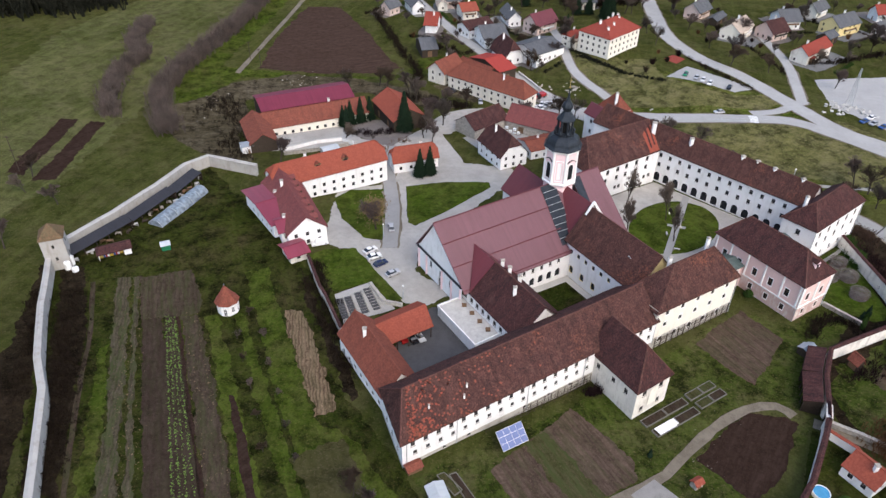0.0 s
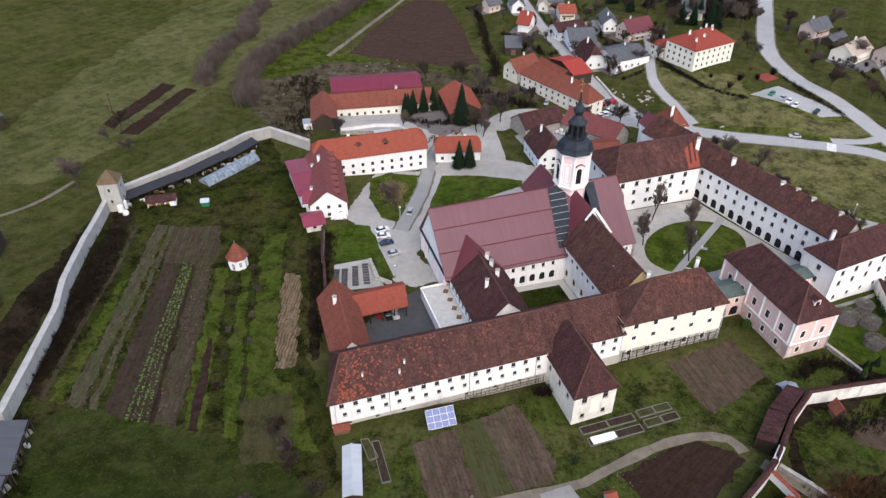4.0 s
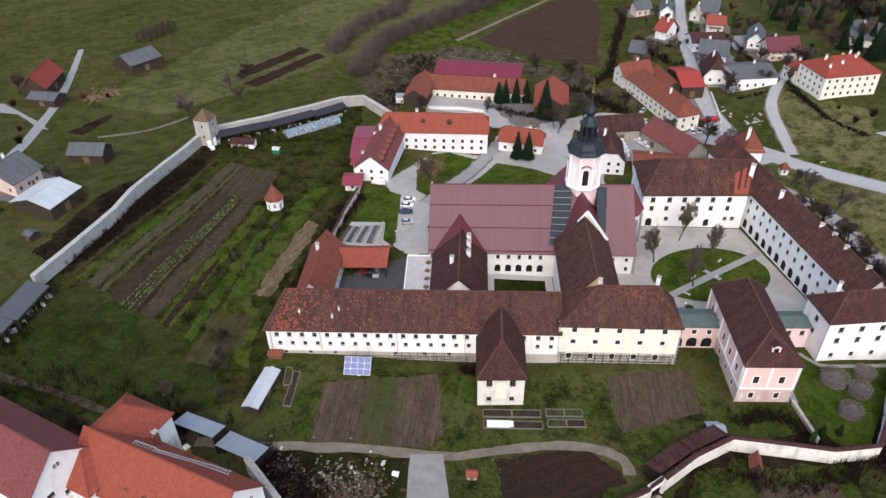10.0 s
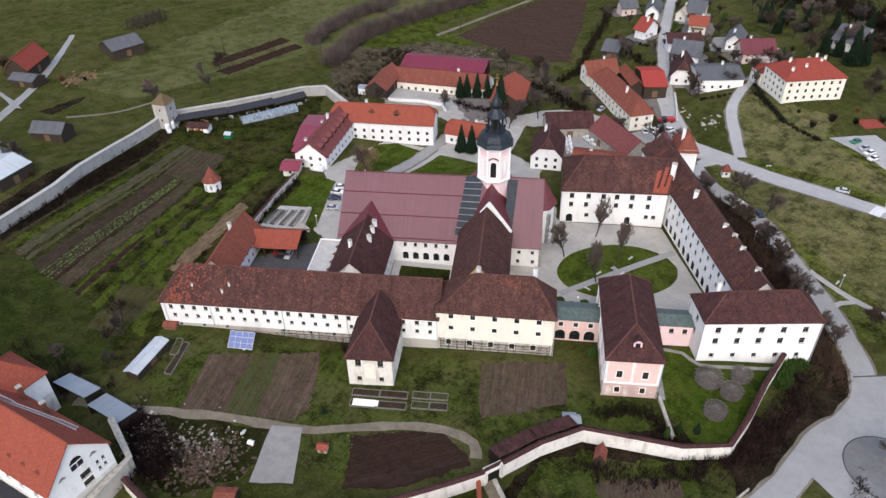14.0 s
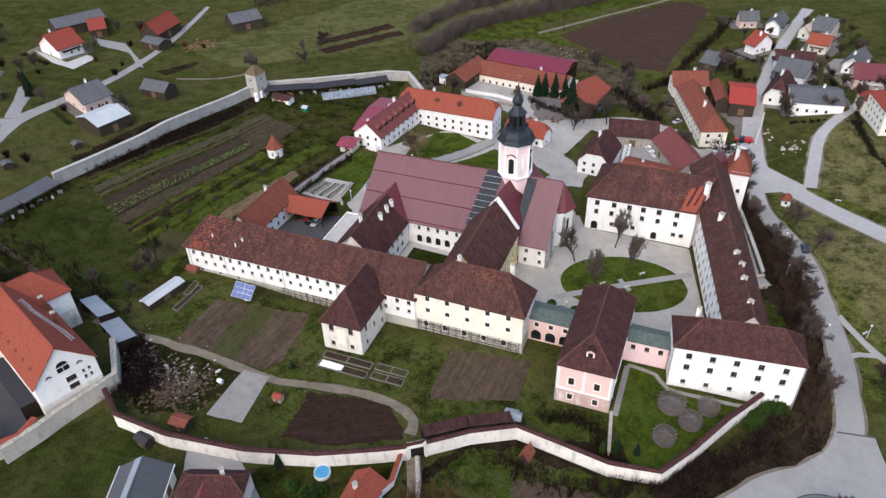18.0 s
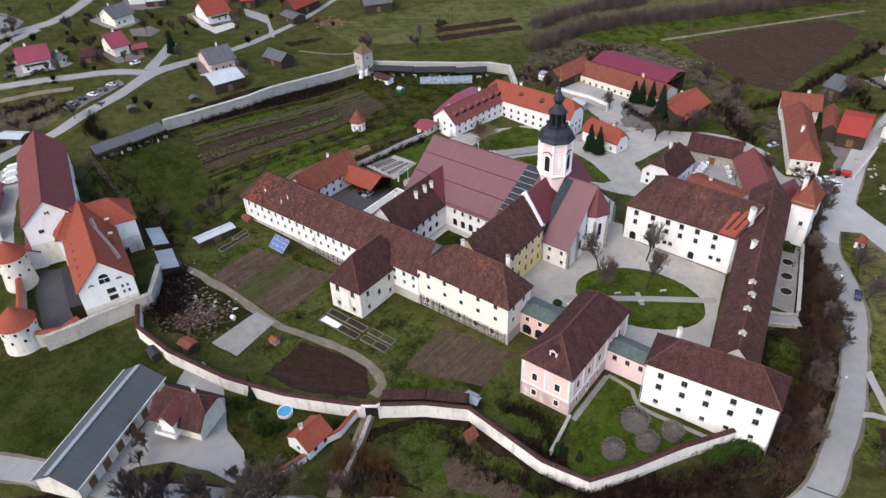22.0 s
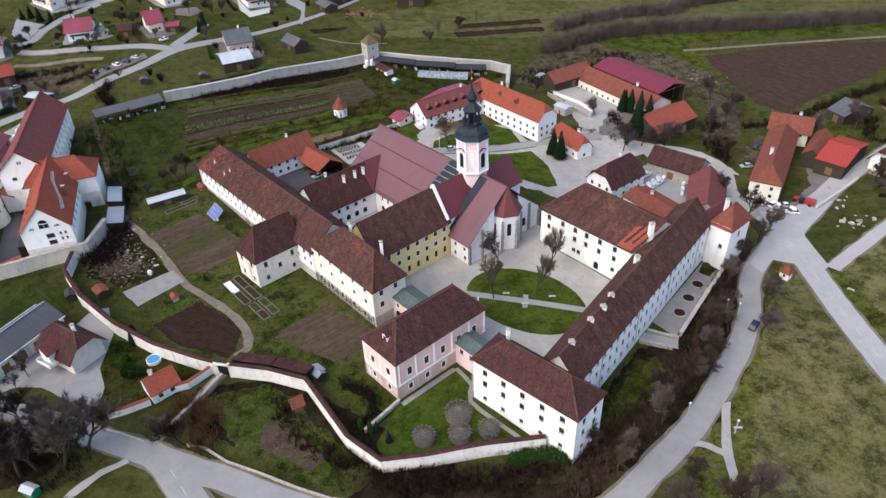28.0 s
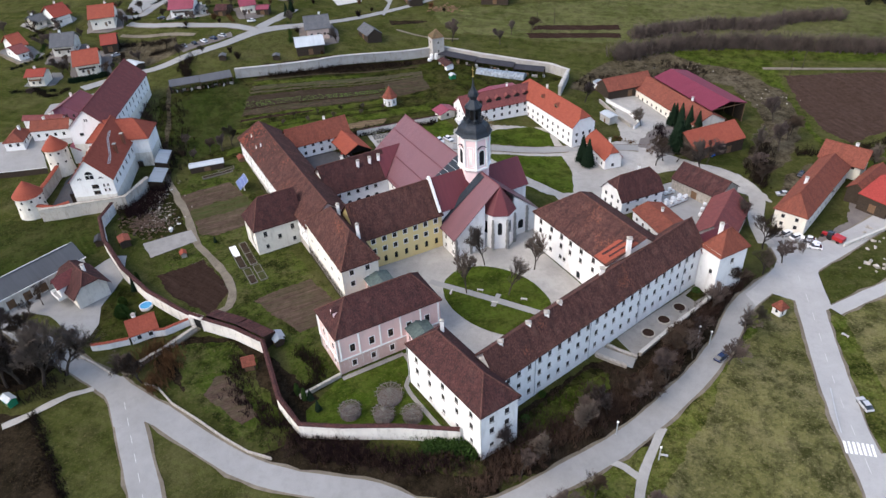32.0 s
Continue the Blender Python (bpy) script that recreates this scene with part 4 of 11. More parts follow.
# white end block
c = Q((132.8, 2.6), (159.7, 5.8), (158.8, 15.4), (131.3, 12.2))
ENDB = building("abbey_end_block", c, -3.6, 10.5, (P(137.5, 7.8), P(153.8, 10.0), 15.4), "white three-storey end block with a brown hipped tile roof", "abbey wing", "tiles_brown", "plaster_white",
         ("hip", "hip"), {0: [(10.4, 1.5, 1.05, "win", spread(27, 5, 0.8)), (7.0, 1.5, 1.05, "win", spread(27, 5, 0.8)), (2.6, 1.1, 0.9, "win", spread(27, 5, 0.8))],
                          1: [(10.2, 1.5, 1.0, "win", [2.8, 6.8]), (6.8, 1.5, 1.0, "win", [2.8, 6.8]), (2.6, 1.1, 0.9, "win", [2.8, 6.8])],
                          3: [(10.2, 1.5, 1.0, "win", [5]), (6.5, 1.5, 1.0, "win", [5])]})
# pink pavilion
c = Q((121.7, -10.6), (121.7, 17.0), (109.6, 17.0), (109.6, -10.8))
PINK = building("abbey_pink_pavilion", c, -3.0, 9.6, (P(115.6, -5.2), P(115.6, 12.4), 15.2), "pink two-storey baroque pavilion with a brown hipped tile roof", "pavilion", "tiles_brown", "plaster_pink",
         ("hip", "hip"), {0: [(6.6, 2.3, 1.3, "big", spread(27.6, 5, 1.2)), (2.0, 1.8, 1.15, "big", spread(27.6, 5, 1.2))], 2: [(6.6, 2.3, 1.3, "big", spread(27.6, 5, 1.2)), (2.0, 1.8, 1.15, "big", spread(27.6, 5, 1.2))],
                          3: [(6.6, 2.2, 1.3, "big", [3.2, 8.9]), (1.9, 1.8, 1.15, "big", [3.2, 8.9])], 1: [(6.6, 2.2, 1.3, "big", [3.2, 8.9])]}, trim="plaster_white", plinth=(5.0, "plaster_worn_pink"))
# links beside the pavilion
c = Q((98.2, 6.6), (109.6, 6.6), (109.6, 13.0), (98.2, 13.0))
building("arcade_link", c, -2.4, 4.6, (P(98.2, 9.9), P(109.6, 9.9), 5.6), "rose-plastered arcade link with a flat green copper roof", "link wing", "copper_green", "plaster_pink",
         ("gable", "gable"), {0: [(0.2, 3.2, 2.6, "arch", [2.0, 5.6, 9.2]), (4.6, 1.3, 0.9, "win", [2.0, 5.6, 9.2])]}, trim="plaster_white", over=0.3, caps=False)
c = Q((121.7, 7.2), (131.8, 7.4), (131.6, 13.0), (121.7, 13.0))
building("gallery_link", c, -2.6, 4.4, (P(121.7, 10.2), P(131.7, 10.2), 5.4), "rose-plastered gallery link with a grey-green copper roof", "link wing", "copper_green", "plaster_rose",
         ("gable", "gable"), {0: [(4.4, 1.3, 0.9, "win", [2.0, 5.2, 8.4])]}, over=0.3, caps=False)
# far corner block
c = Q((145.0, 88.3), (145.0, 98.4), (138.8, 98.4), (138.8, 88.3))
GATE = building("abbey_gate_tower", c, -4.9, 9.4, (P(141.9, 92.4), P(141.9, 94.4), 14.2), "white corner block with an orange-brown hipped roof", "tower", "tiles_rust", "plaster_white",
         ("hip", "hip"), {0: [(10.0, 1.4, 1.0, "win", [5])], 3: [(7, 1.2, 0.9, "win", [4])]})

c = Q((138.7, 88.6), (138.7, 99.6), (133.2, 99.6), (133.2, 88.6))
building("abbey_link_house", c, -4.9, 7.0, (P(136.4, 88.6), P(136.4, 99.6), 10.0), "white link house with a dark maroon sheet roof", "link wing", "sheet_darkred", "plaster_white",
         ("gable", "gable"), {2: [(8.6, 1.3, 1.0, "win", [3.5, 7.5]), (4.6, 1.3, 1.0, "win", [3.5, 7.5])], 1: [(8.2, 1.2, 0.9, "win", [2.7])]})

# vine trellises on the garden fronts
for u0, u1, v, top in ((71.0, 97.6, 0.35, 0.9), (30.5, 50.0, -0.15, 0.4)):
    x, y = P((u0 + u1) / 2, v)
    ob = thing("vine_trellis", x, y, -2.6, "grey wooden trellis with bare vines against the wall", "trellis", "vine trellises", math.degrees(ABBEY))
    half_ = (u1 - u0) / 2
    n = int(half_ * 2 / 1.9)
    for k in range(n + 1):
        bm = bmesh.new()
        xx = -half_ + k * 2 * half_ / n
        box(bm, xx - 0.05, xx + 0.05, -0.06, 0.06, -0.2, top + 2.6 + 0.25 * (k % 2))
        part("upright", bm, "wood_dark", ob)
    for z in (0.9, 1.9, 2.8):
        bm = bmesh.new()
        box(bm, -half_, half_, -0.03, 0.04, z, z + 0.07)
        part("rail", bm, "wood_dark", ob)
    rnd = random.Random(int(u0))
    tw = bmesh.new()
    for k in range(n * 7):
        q = Vector((rnd.uniform(-half_, half_), -0.1, rnd.uniform(0, 2.4)))
        e = q + Vector((rnd.uniform(-0.8, 0.8), rnd.uniform(-0.1, 0.05), rnd.uniform(0.4, 1.3)))
        tw.faces.new([tw.verts.new(v_) for v_ in (q, q + Vector((0.07, 0, 0)), e)])
    part("vines", tw, "twigs_bank", ob, "bare brown vines")

# church: nave, choir, transepts, apse and tower under one thing
def church():
    z0 = -2.0
    ox, oy = P(66, 50)
    base = thing("abbey_church", ox, oy, z0, "white abbey church with a maroon sheet-metal roof and onion-domed tower", "church")

    def L(u, v, z=0.0):
        x, y = P(u, v)
        return Vector((x - ox, y - oy, z - z0))

    def flat(u, v):
        q = L(u, v)
        return (q.x, q.y)

    turn_u = math.degrees(ABBEY)

    def windows(u, v, face, items, trim=None):
        """face: the way the wall looks, as degrees in the abbey's grid"""
        for du, dv, sill, w, h, kind in items:
            q = L(u + du, v + dv)
            add_window(base, q.x, q.y, sill - z0, turn_u + face - 90, w, h, kind, trim)

    # nave body
    bm = bmesh.new()
    south = spread(33, 7, 1.0)
    wall_face(bm, flat(38.4, 34.9), flat(72.3, 34.9), -2.5, 5.4 - z0, [(x + 15, 3.0 - z0, 0.9, 1.3, False) for x in spread(18, 5)] + [(x + 15, -1.6 - z0, 1.7, 2.6, True) for x in spread(18, 5)])
    windows(38.4, 34.9, -90, [(x + 15, 0, 3.0, 0.9, 1.3, "win") for x in spread(18, 5)] + [(x + 15, 0, -1.6, 1.7, 2.6, "arch") for x in spread(18, 5)])
    wall_face(bm, flat(88, 58.6), flat(37.6, 58.6), -2.5, 6.0 - z0, [])
    # west front with its gable
    holes = [(16.4 - 0.0, 2.0 - z0, 1.0, 1.8, False), (11.5, 2.0 - z0, 1.0, 1.8, False), (11.5, -1.9 - z0, 2.0, 3.4, True), (6.5, 2.2 - z0, 1.0, 1.8, False), (13.5, 8.0 - z0, 1.0, 1.6, False), (9.5, 8.0 - z0, 1.0, 1.6, False)]
    wall_face(bm, flat(37.6, 58.6), flat(37.6, 36.4), -2.5, 5.6 - z0, [h for h in holes if h[1] < 5.0])
    for x, s, w, h, arch in [h for h in holes if h[1] < 5.0]:
        q = L(37.6, 58.6 - x)
        add_window(base, q.x, q.y, s, turn_u + 180 - 90, w, h, "arch" if arch else "win", None)
    bm.faces.new([bm.verts.new(p) for p in (L(37.6, 58.6, 5.6), L(37.6, 36.4, 5.6), L(37.6, 50.2, 17.3))])
    part("nave_wall", bm, "plaster_white", base)
    # facade pilasters and cornice bands
    bm = bmesh.new()
    for v in (58.3, 54.2, 46.2, 41.4, 37.0):
        a = L(37.5, v, -2)
        beam(bm, a, a + Vector((0, 0, 6.6)), 0.7, 0.3)
    part("facade_order", bm, "plaster_rose", base)
    bm = bmesh.new()
    beam(bm, L(37.3, 58.9, 5.6), L(37.3, 36.2, 5.6), 0.55, 0.3)
    part("cornice", bm, "sheet_black", base)
    # nave roof
    nave = part("nave_roof", slab([[L(37.0, 34.3, 5.2), L(72.2, 34.3, 5.2), L(76.0, 36.0, 6.2), L(80, 51, 17.6), L(37.0, 50.3, 17.6)], [L(37.0, 50.3, 17.6), L(80, 51, 17.6), L(80, 59.4, 5.6), L(37.0, 59.4, 5.6)]]), "sheet_maroon", base, "faded maroon standing-seam roof")
    bm = bmesh.new()
    for f in (0.03, 0.36, 0.69):
        a, b = L(37.1, 34.3, 5.42).lerp(L(37.1, 50.3, 17.75), f), L(72.5, 34.3, 5.42).lerp(L(72.5, 50.9, 17.75), f)
        beam(bm, a, b, 0.16, 0.2)
    slope_uv(bm)
    part("snow_rail", bm, "sheet_darkred", nave)
    part("ridge_cap", ridge_bar([(L(37, 50.3, 17.78), L(76, 50.9, 17.78))]), "sheet_darkred", nave)
    # slate strip with pale ladders west of the tower
    strip_ = part("slate_strip", slab([[L(70.5, 36.5, 6.95), L(75.6, 36.5, 6.75), L(77.6, 50.8, 17.72), L(72.5, 50.6, 17.72)]], 0.05), "slate_dark", base, "dark slate roof strip")
    for k in range(1, 9):
        f = k / 9
        bm = bmesh.new()
        beam(bm, L(70.5, 36.5, 7.05).lerp(L(72.5, 50.6, 17.85), f), L(75.6, 36.5, 6.85).lerp(L(77.6, 50.8, 17.85), f), 0.1, 0.12)
        slope_uv(bm)
        part("roof_rung", bm, "zinc", strip_)
    # steep red junction over the west cloister wing
    part("valley_roof", slab([[L(38.4, 34, 5.6), L(45.7, 34, 12.4), L(45.7, 43.5, 12.4)], [L(53.4, 34, 5.6), L(45.7, 43.5, 12.4), L(45.7, 34, 12.4)]]), "sheet_darkred", base)
    # transepts
    bm = bmesh.new()
    for a, b, top in (((85.4, 36.9), (85.4, 48), 9.0), ((75, 48), (75, 37.2), 9.0), ):
        wall_face(bm, flat(*a), flat(*b), -2.5, top - z0, [])
    bm.faces.new([bm.verts.new(p) for p in (L(75, 36.9, 9.0), L(85.4, 36.9, 9.0), L(80, 36.9, 17.0))])
    part("south_transept_wall", bm, "plaster_white", base)
    bm = bmesh.new()
    for a, b in (((84.6, 56), (84.6, 68.2)), ((84.6, 68.2), (73.0, 68.2)), ((73.0, 68.2), (73.0, 58))):
        wall_face(bm, flat(*a), flat(*b), -2.5, 8.2 - z0, [])
    bm.faces.new([bm.verts.new(p) for p in (L(73.0, 68.2, 8.2), L(84.6, 68.2, 8.2), L(78.8, 68.2, 14.6))])
    part("north_transept_wall", bm, "plaster_white", base)
    windows(84.6, 68.2, 0, [(0, -4, 3.5, 1.3, 2.4, "arch")])
    windows(78.8, 68.2, 90, [(0, 0, 3.0, 1.3, 2.6, "arch")])
    part("transept_roof", slab([[L(74.2, 36.9, 8.8), L(80, 36.9, 17.3), L(80, 52, 17.3), L(74.2, 52, 8.8)], [L(80, 36.9, 17.3), L(86.0, 36.9, 8.6), L(86.0, 52, 8.6), L(80, 52, 17.3)]]), "sheet_darkred", base, "dark red sheet transept roof")
    part("transept_roof", slab([[L(72.4, 68.8, 7.9), L(78.8, 68.8, 14.9), L(78.8, 51, 14.9), L(72.4, 51, 7.9)], [L(78.8, 68.8, 14.9), L(85.2, 68.8, 7.9), L(85.2, 51, 7.9), L(78.8, 51, 14.9)]]), "sheet_darkred", base, "dark red sheet transept roof")
    # raised white parapet of the south transept
    bm = bmesh.new()
    beam(bm, L(80, 36.6, 17.9), L(86.3, 36.6, 8.9), 0.7, 0.7)
    beam(bm, L(80, 36.6, 17.9), L(74, 36.6, 9.1), 0.7, 0.5)
    part("parapet", bm, "white_paint", base, "white parapet coping")
    # choir
    bm = bmesh.new()
    wall_face(bm, flat(86.6, 36.9), flat(94.6, 36.9), -3.5, 4.0 - z0, [(2.2, 1.2 - z0, 0.9, 1.1, False), (6.0, 1.2 - z0, 0.9, 1.1, False), (2.0, -2.0 - z0, 0.9, 1.2, False), (6.2, -2.0 - z0, 0.9, 1.2, False)])
    wall_face(bm, flat(94.6, 36.9), flat(94.6, 46.8), -3.5, 4.0 - z0, [(7.2, -0.6 - z0, 2.2, 3.6, True)])
    bm.faces.new([bm.verts.new(p) for p in (L(94.6, 36.9, 4.0), L(94.6, 47.0, 4.0), L(94.6, 47.0, 12.6))])
    part("south_choir_wall", bm, "plaster_white", base)
    bm = bmesh.new()
    wall_face(bm, flat(94.2, 57.4), flat(94.2, 66.5), -3.5, 4.0 - z0, [(2.6, -0.6 - z0, 2.0, 3.2, True)])
    wall_face(bm, flat(94.2, 66.5), flat(84.6, 66.5), -3.5, 4.0 - z0, [])
    bm.faces.new([bm.verts.new(p) for p in (L(94.2, 57.2, 4.0), L(94.2, 66.5, 4.0), L(94.2, 57.2, 11.8))])
    part("north_choir_wall", bm, "plaster_white", base)
    windows(86.6, 36.9, -90, [(2.2, 0, 1.2, 0.9, 1.1, "win"), (6.0, 0, 1.2, 0.9, 1.1, "win"), (2.0, 0, -2.0, 0.9, 1.2, "win"), (6.2, 0, -2.0, 0.9, 1.2, "win")])
    windows(94.6, 36.9, 0, [(0, 7.2, -0.6, 2.2, 3.6, "arch")])
    windows(94.2, 57.4, 0, [(0, 2.6, -0.6, 2.0, 3.2, "arch")])
    apse = [(91.5, 46.6), (96.4, 48.6), (98.4, 52.2), (96.4, 55.9), (91.5, 57.6)]
    bm = bmesh.new()
    for k, (a, b) in enumerate(zip(apse, apse[1:])):
        fa, fb = flat(*a), flat(*b)
        w = math.hypot(fb[0] - fa[0], fb[1] - fa[1])
        wall_face(bm, fa, fb, -3.5, 9.4 - z0, [(w / 2, 2.0 - z0, 1.3, 4.4, True)])
        m = L((a[0] + b[0]) / 2, (a[1] + b[1]) / 2)
        add_window(base, m.x, m.y, 2.0 - z0, math.degrees(math.atan2(fb[1] - fa[1], fb[0] - fa[0])) + 180, 1.3, 4.4, "arch", None)
    part("apse_wall", bm, "plaster_white", base)
    choir_roof = part("choir_roof", slab([[L(84.5, 36.2, 3.7), L(95.0, 36.2, 3.7), L(94.9, 51.8, 17.2), L(84.5, 51.8, 17.2)], [L(84.5, 51.8, 17.2), L(94.9, 51.8, 17.2), L(94.6, 67.2, 3.7), L(84.5, 67.2, 3.7)]]), "sheet_maroon", base, "faded maroon sheet choir roof")
    ov = [(91.0, 45.9), (96.9, 48.2), (99.2, 52.2), (96.9, 56.4), (91.0, 58.2)]
    part("apse_roof", slab([[L(*a, 9.3), L(*b, 9.3), L(94.9, 51.9, 17.25)] for a, b in zip(ov, ov[1:])]), "sheet_darkred", base, "dark red polygonal apse roof")
    part("ridge_cap", ridge_bar([(L(85, 51.8, 17.38), L(94.9, 51.8, 17.38))]), "sheet_darkred", choir_roof)
    part("slate_valley", slab([[L(84.2, 36.4, 4.2), L(86.2, 36.4, 4.2), L(87.4, 51.2, 16.95), L(84.4, 51.2, 16.95)]], 0.05), "slate_dark", base, "dark slate valley strip")
    # buttresses of dark quoins
    for a in apse[1:4] + [apse[0], apse[4]]:
        k = Vector((a[0] - 92, a[1] - 52)).normalized()
        bm = bmesh.new()
        p = L(a[0] + k.x * 0.35, a[1] + k.y * 0.35)
        steps = []
        for i in range(11):
            r = (0.62 if i % 2 else 0.5) * (1.0 if i < 7 else 0.8)
            steps += [(r, -3.4 + i - z0), (r, -2.45 + i - z0)]
        ring(bm, steps, 4, p.x, p.y, ABBEY + math.atan2(k.y, k.x) + math.pi / 4)
        part("buttress", bm, "quoin_stone", base, "grey quoin-stone buttress")
    for u, v, zt in ((94.75, 37.0, 4.0), (94.75, 42.0, 7.5), (94.35, 62.0, 7.0), (94.35, 66.4, 3.8)):
        bm = bmesh.new()
        p = L(u, v)
        steps = []
        for i in range(int((zt + 3.4) / 0.8)):
            r = 0.58 if i % 2 else 0.42
            steps += [(r, -3.4 + i * 0.8 - z0), (r, -2.64 + i * 0.8 - z0)]
        ring(bm, steps, 4, p.x, p.y, ABBEY + math.pi / 4)
        part("quoin_column", bm, "quoin_stone", base, "grey corner quoin stones")
    # tower
    cx, cy = flat(80.3, 52.1)
    oct_turn = ABBEY + math.pi / 8
    t = bmesh.new()
    ring(t, [(4.4, 10 - z0), (4.45, 16.8 - z0), (4.8, 17.7 - z0)], 8, cx, cy, oct_turn, False)
    part("tower_base", t, "plaster_rose", base, "rose-plastered tower foot")
    t = bmesh.new()
    ring(t, [(4.95, 17.6 - z0), (5.1, 17.8 - z0), (5.1, 18.1 - z0), (4.75, 18.3 - z0)], 8, cx, cy, oct_turn)
    part("string_course", t, "plaster_white", base, "white string course")
    t = bmesh.new()
    ring(t, [(4.6, 18.1 - z0), (4.6, 28.2 - z0)], 8, cx, cy, oct_turn, False)
    part("belfry", t, "plaster_rose", base, "pale rose belfry wall")
    for k in range(8):
        a = oct_turn + math.pi / 8 + k * math.pi / 4
        ap = 4.6 * math.cos(math.pi / 8)
        q = (cx + ap * math.cos(a), cy + ap * math.sin(a))
        face = pose(q[0], q[1], 0, 0, 0, math.degrees(a) + 90 + 180)
        if k % 2:
            bm = bmesh.new()
            pts = [(-0.8, 19.30), (0.8, 19.30), (0.8, 23.30)] + [(0.8 * math.cos(math.pi * i / 8), 23.30 + 0.8 * math.sin(math.pi * i / 8)) for i in range(1, 8)] + [(-0.8, 23.30)]
            bm.faces.new([bm.verts.new((x, 0.03, z - z0)) for x, z in pts])
            opening = part("belfry_opening", bm, "dark_inside", base, "flat dark arched face painted as the shade of a belfry opening", face)
            lou = bmesh.new()
            for i in range(10):
                box(lou, -0.76, 0.76, 0.04, 0.16, 19.50 + i * 0.42 - z0, 19.57 + i * 0.42 - z0)
            part("louvre_screen", lou, "slate_dark", opening)
            bm = bmesh.new()
            for x0, x1 in ((-1.12, -0.82), (0.82, 1.12)):
                box(bm, x0, x1, 0.01, 0.14, (19.00 - z0), (23.30 - z0))
            box(bm, -1.25, 1.25, 0.01, 0.22, 18.80 - z0, 19.10 - z0)
            for i in range(8):
                a0, a1 = math.pi * i / 8, math.pi * (i + 1) / 8
                beam(bm, Vector((0.97 * math.cos(a0), 0.08, 23.30 + 0.97 * math.sin(a0) - z0)), Vector((0.97 * math.cos(a1), 0.08, 23.30 + 0.97 * math.sin(a1) - z0)), 0.3, 0.16)
            part("opening_surround", bm, "plaster_white", base, "white moulded surround", face)
            bm = bmesh.new()
            hood = [(-1.5, 24.70), (-0.8, 25.20), (0.0, 25.50), (0.8, 25.20), (1.5, 24.70)]
            for (xa, za), (xb, zb_) in zip(hood, hood[1:]):
                beam(bm, Vector((xa, 0.16, za - z0)), Vector((xb, 0.16, zb_ - z0)), 0.32, 0.2)
            part("hood_mould", bm, "slate_dark", base, "dark capped hood mould", face)
        else:
            bm = bmesh.new()
            for x0, x1, za, zb_ in ((-1.15, -0.9, 18.80, 25.40), (0.9, 1.15, 18.80, 25.40), (-0.9, 0.9, 25.15, 25.40), (-0.9, 0.9, 18.80, 19.05), (-0.55, 0.55, 19.50, 24.70)):
                box(bm, x0, x1, 0.01, 0.12 if zb_ - za > 6 or zb_ - za < 1 else 0.06, za - z0, zb_ - z0)
            part("belfry_panel", bm, "plaster_white", base, "white raised panel frame", face)
        bm = bmesh.new()
        e = oct_turn + k * math.pi / 4
        ring(bm, [(0.42, 18.2 - z0), (0.36, 18.5 - z0), (0.36, 27.5 - z0), (0.5, 28.1 - z0)], 6, cx + 4.6 * math.cos(e), cy + 4.6 * math.sin(e))
        part("pilaster", bm, "plaster_white", base, "white corner pilaster")
    t = bmesh.new()
    ring(t, [(4.75, 27.4 - z0), (5.0, 27.9 - z0), (5.25, 28.1 - z0), (5.25, 28.4 - z0), (4.9, 28.5 - z0)], 8, cx, cy, oct_turn)
    part("tower_cornice", t, "plaster_white", base, "white moulded cornice")
    dome = bmesh.new()
    ring(dome, [(5.5, 28.38 - z0), (5.55, 28.6 - z0), (5.2, 28.9 - z0), (4.9, 29.45 - z0), (4.72, 30.1 - z0), (4.35, 30.8 - z0), (3.7, 31.4 - z0), (3.0, 31.8 - z0), (2.6, 32.0 - z0)], 8, cx, cy, oct_turn)
    slope_uv(dome)
    part("dome", dome, "slate_dark", base, "dark slate bell-shaped dome")
    t = bmesh.new()
    ring(t, [(2.7, 31.8 - z0), (2.95, 32.0 - z0), (2.95, 32.4 - z0), (2.2, 32.5 - z0)], 8, cx, cy, oct_turn)
    part("lantern_ledge", t, "slate_dark", base)
    # dark drum added between the posts as the lantern's inner shade
    t = bmesh.new()
    ring(t, [(1.3, 32.3 - z0), (1.3, 36.4 - z0)], 8, cx, cy, oct_turn, False)
    part("lantern_shade_core", t, "dark_inside", base)
    for k in range(8):
        e = oct_turn + k * math.pi / 4
        bm = bmesh.new()
        x, y = cx + 2.05 * math.cos(e), cy + 2.05 * math.sin(e)
        ring(bm, [(0.42, 32.4 - z0), (0.3, 32.9 - z0), (0.28, 35.6 - z0), (0.45, 36.3 - z0)], 6, x, y)
        part("lantern_post", bm, "slate_dark", base)
        bm = bmesh.new()
        x, y = cx + 2.7 * math.cos(e), cy + 2.7 * math.sin(e)
        ring(bm, [(0.3, 32.4 - z0), (0.45, 32.8 - z0), (0.2, 33.3 - z0), (0.0, 33.6 - z0)], 6, x, y)
        part("finial", bm, "slate_dark", base)
    t = bmesh.new()
    ring(t, [(2.7, 36.2 - z0), (2.6, 36.6 - z0), (1.9, 37.3 - z0), (1.3, 38.1 - z0), (0.95, 38.6 - z0), (1.35, 39.2 - z0), (1.6, 39.9 - z0), (1.35, 40.7 - z0), (0.75, 41.5 - z0), (0.36, 42.5 - z0), (0.2, 43.8 - z0), (0.12, 45.2 - z0)], 8, cx, cy, oct_turn)
    slope_uv(t)
    part("onion", t, "slate_dark", base, "dark slate onion cupola")
    t = bmesh.new()
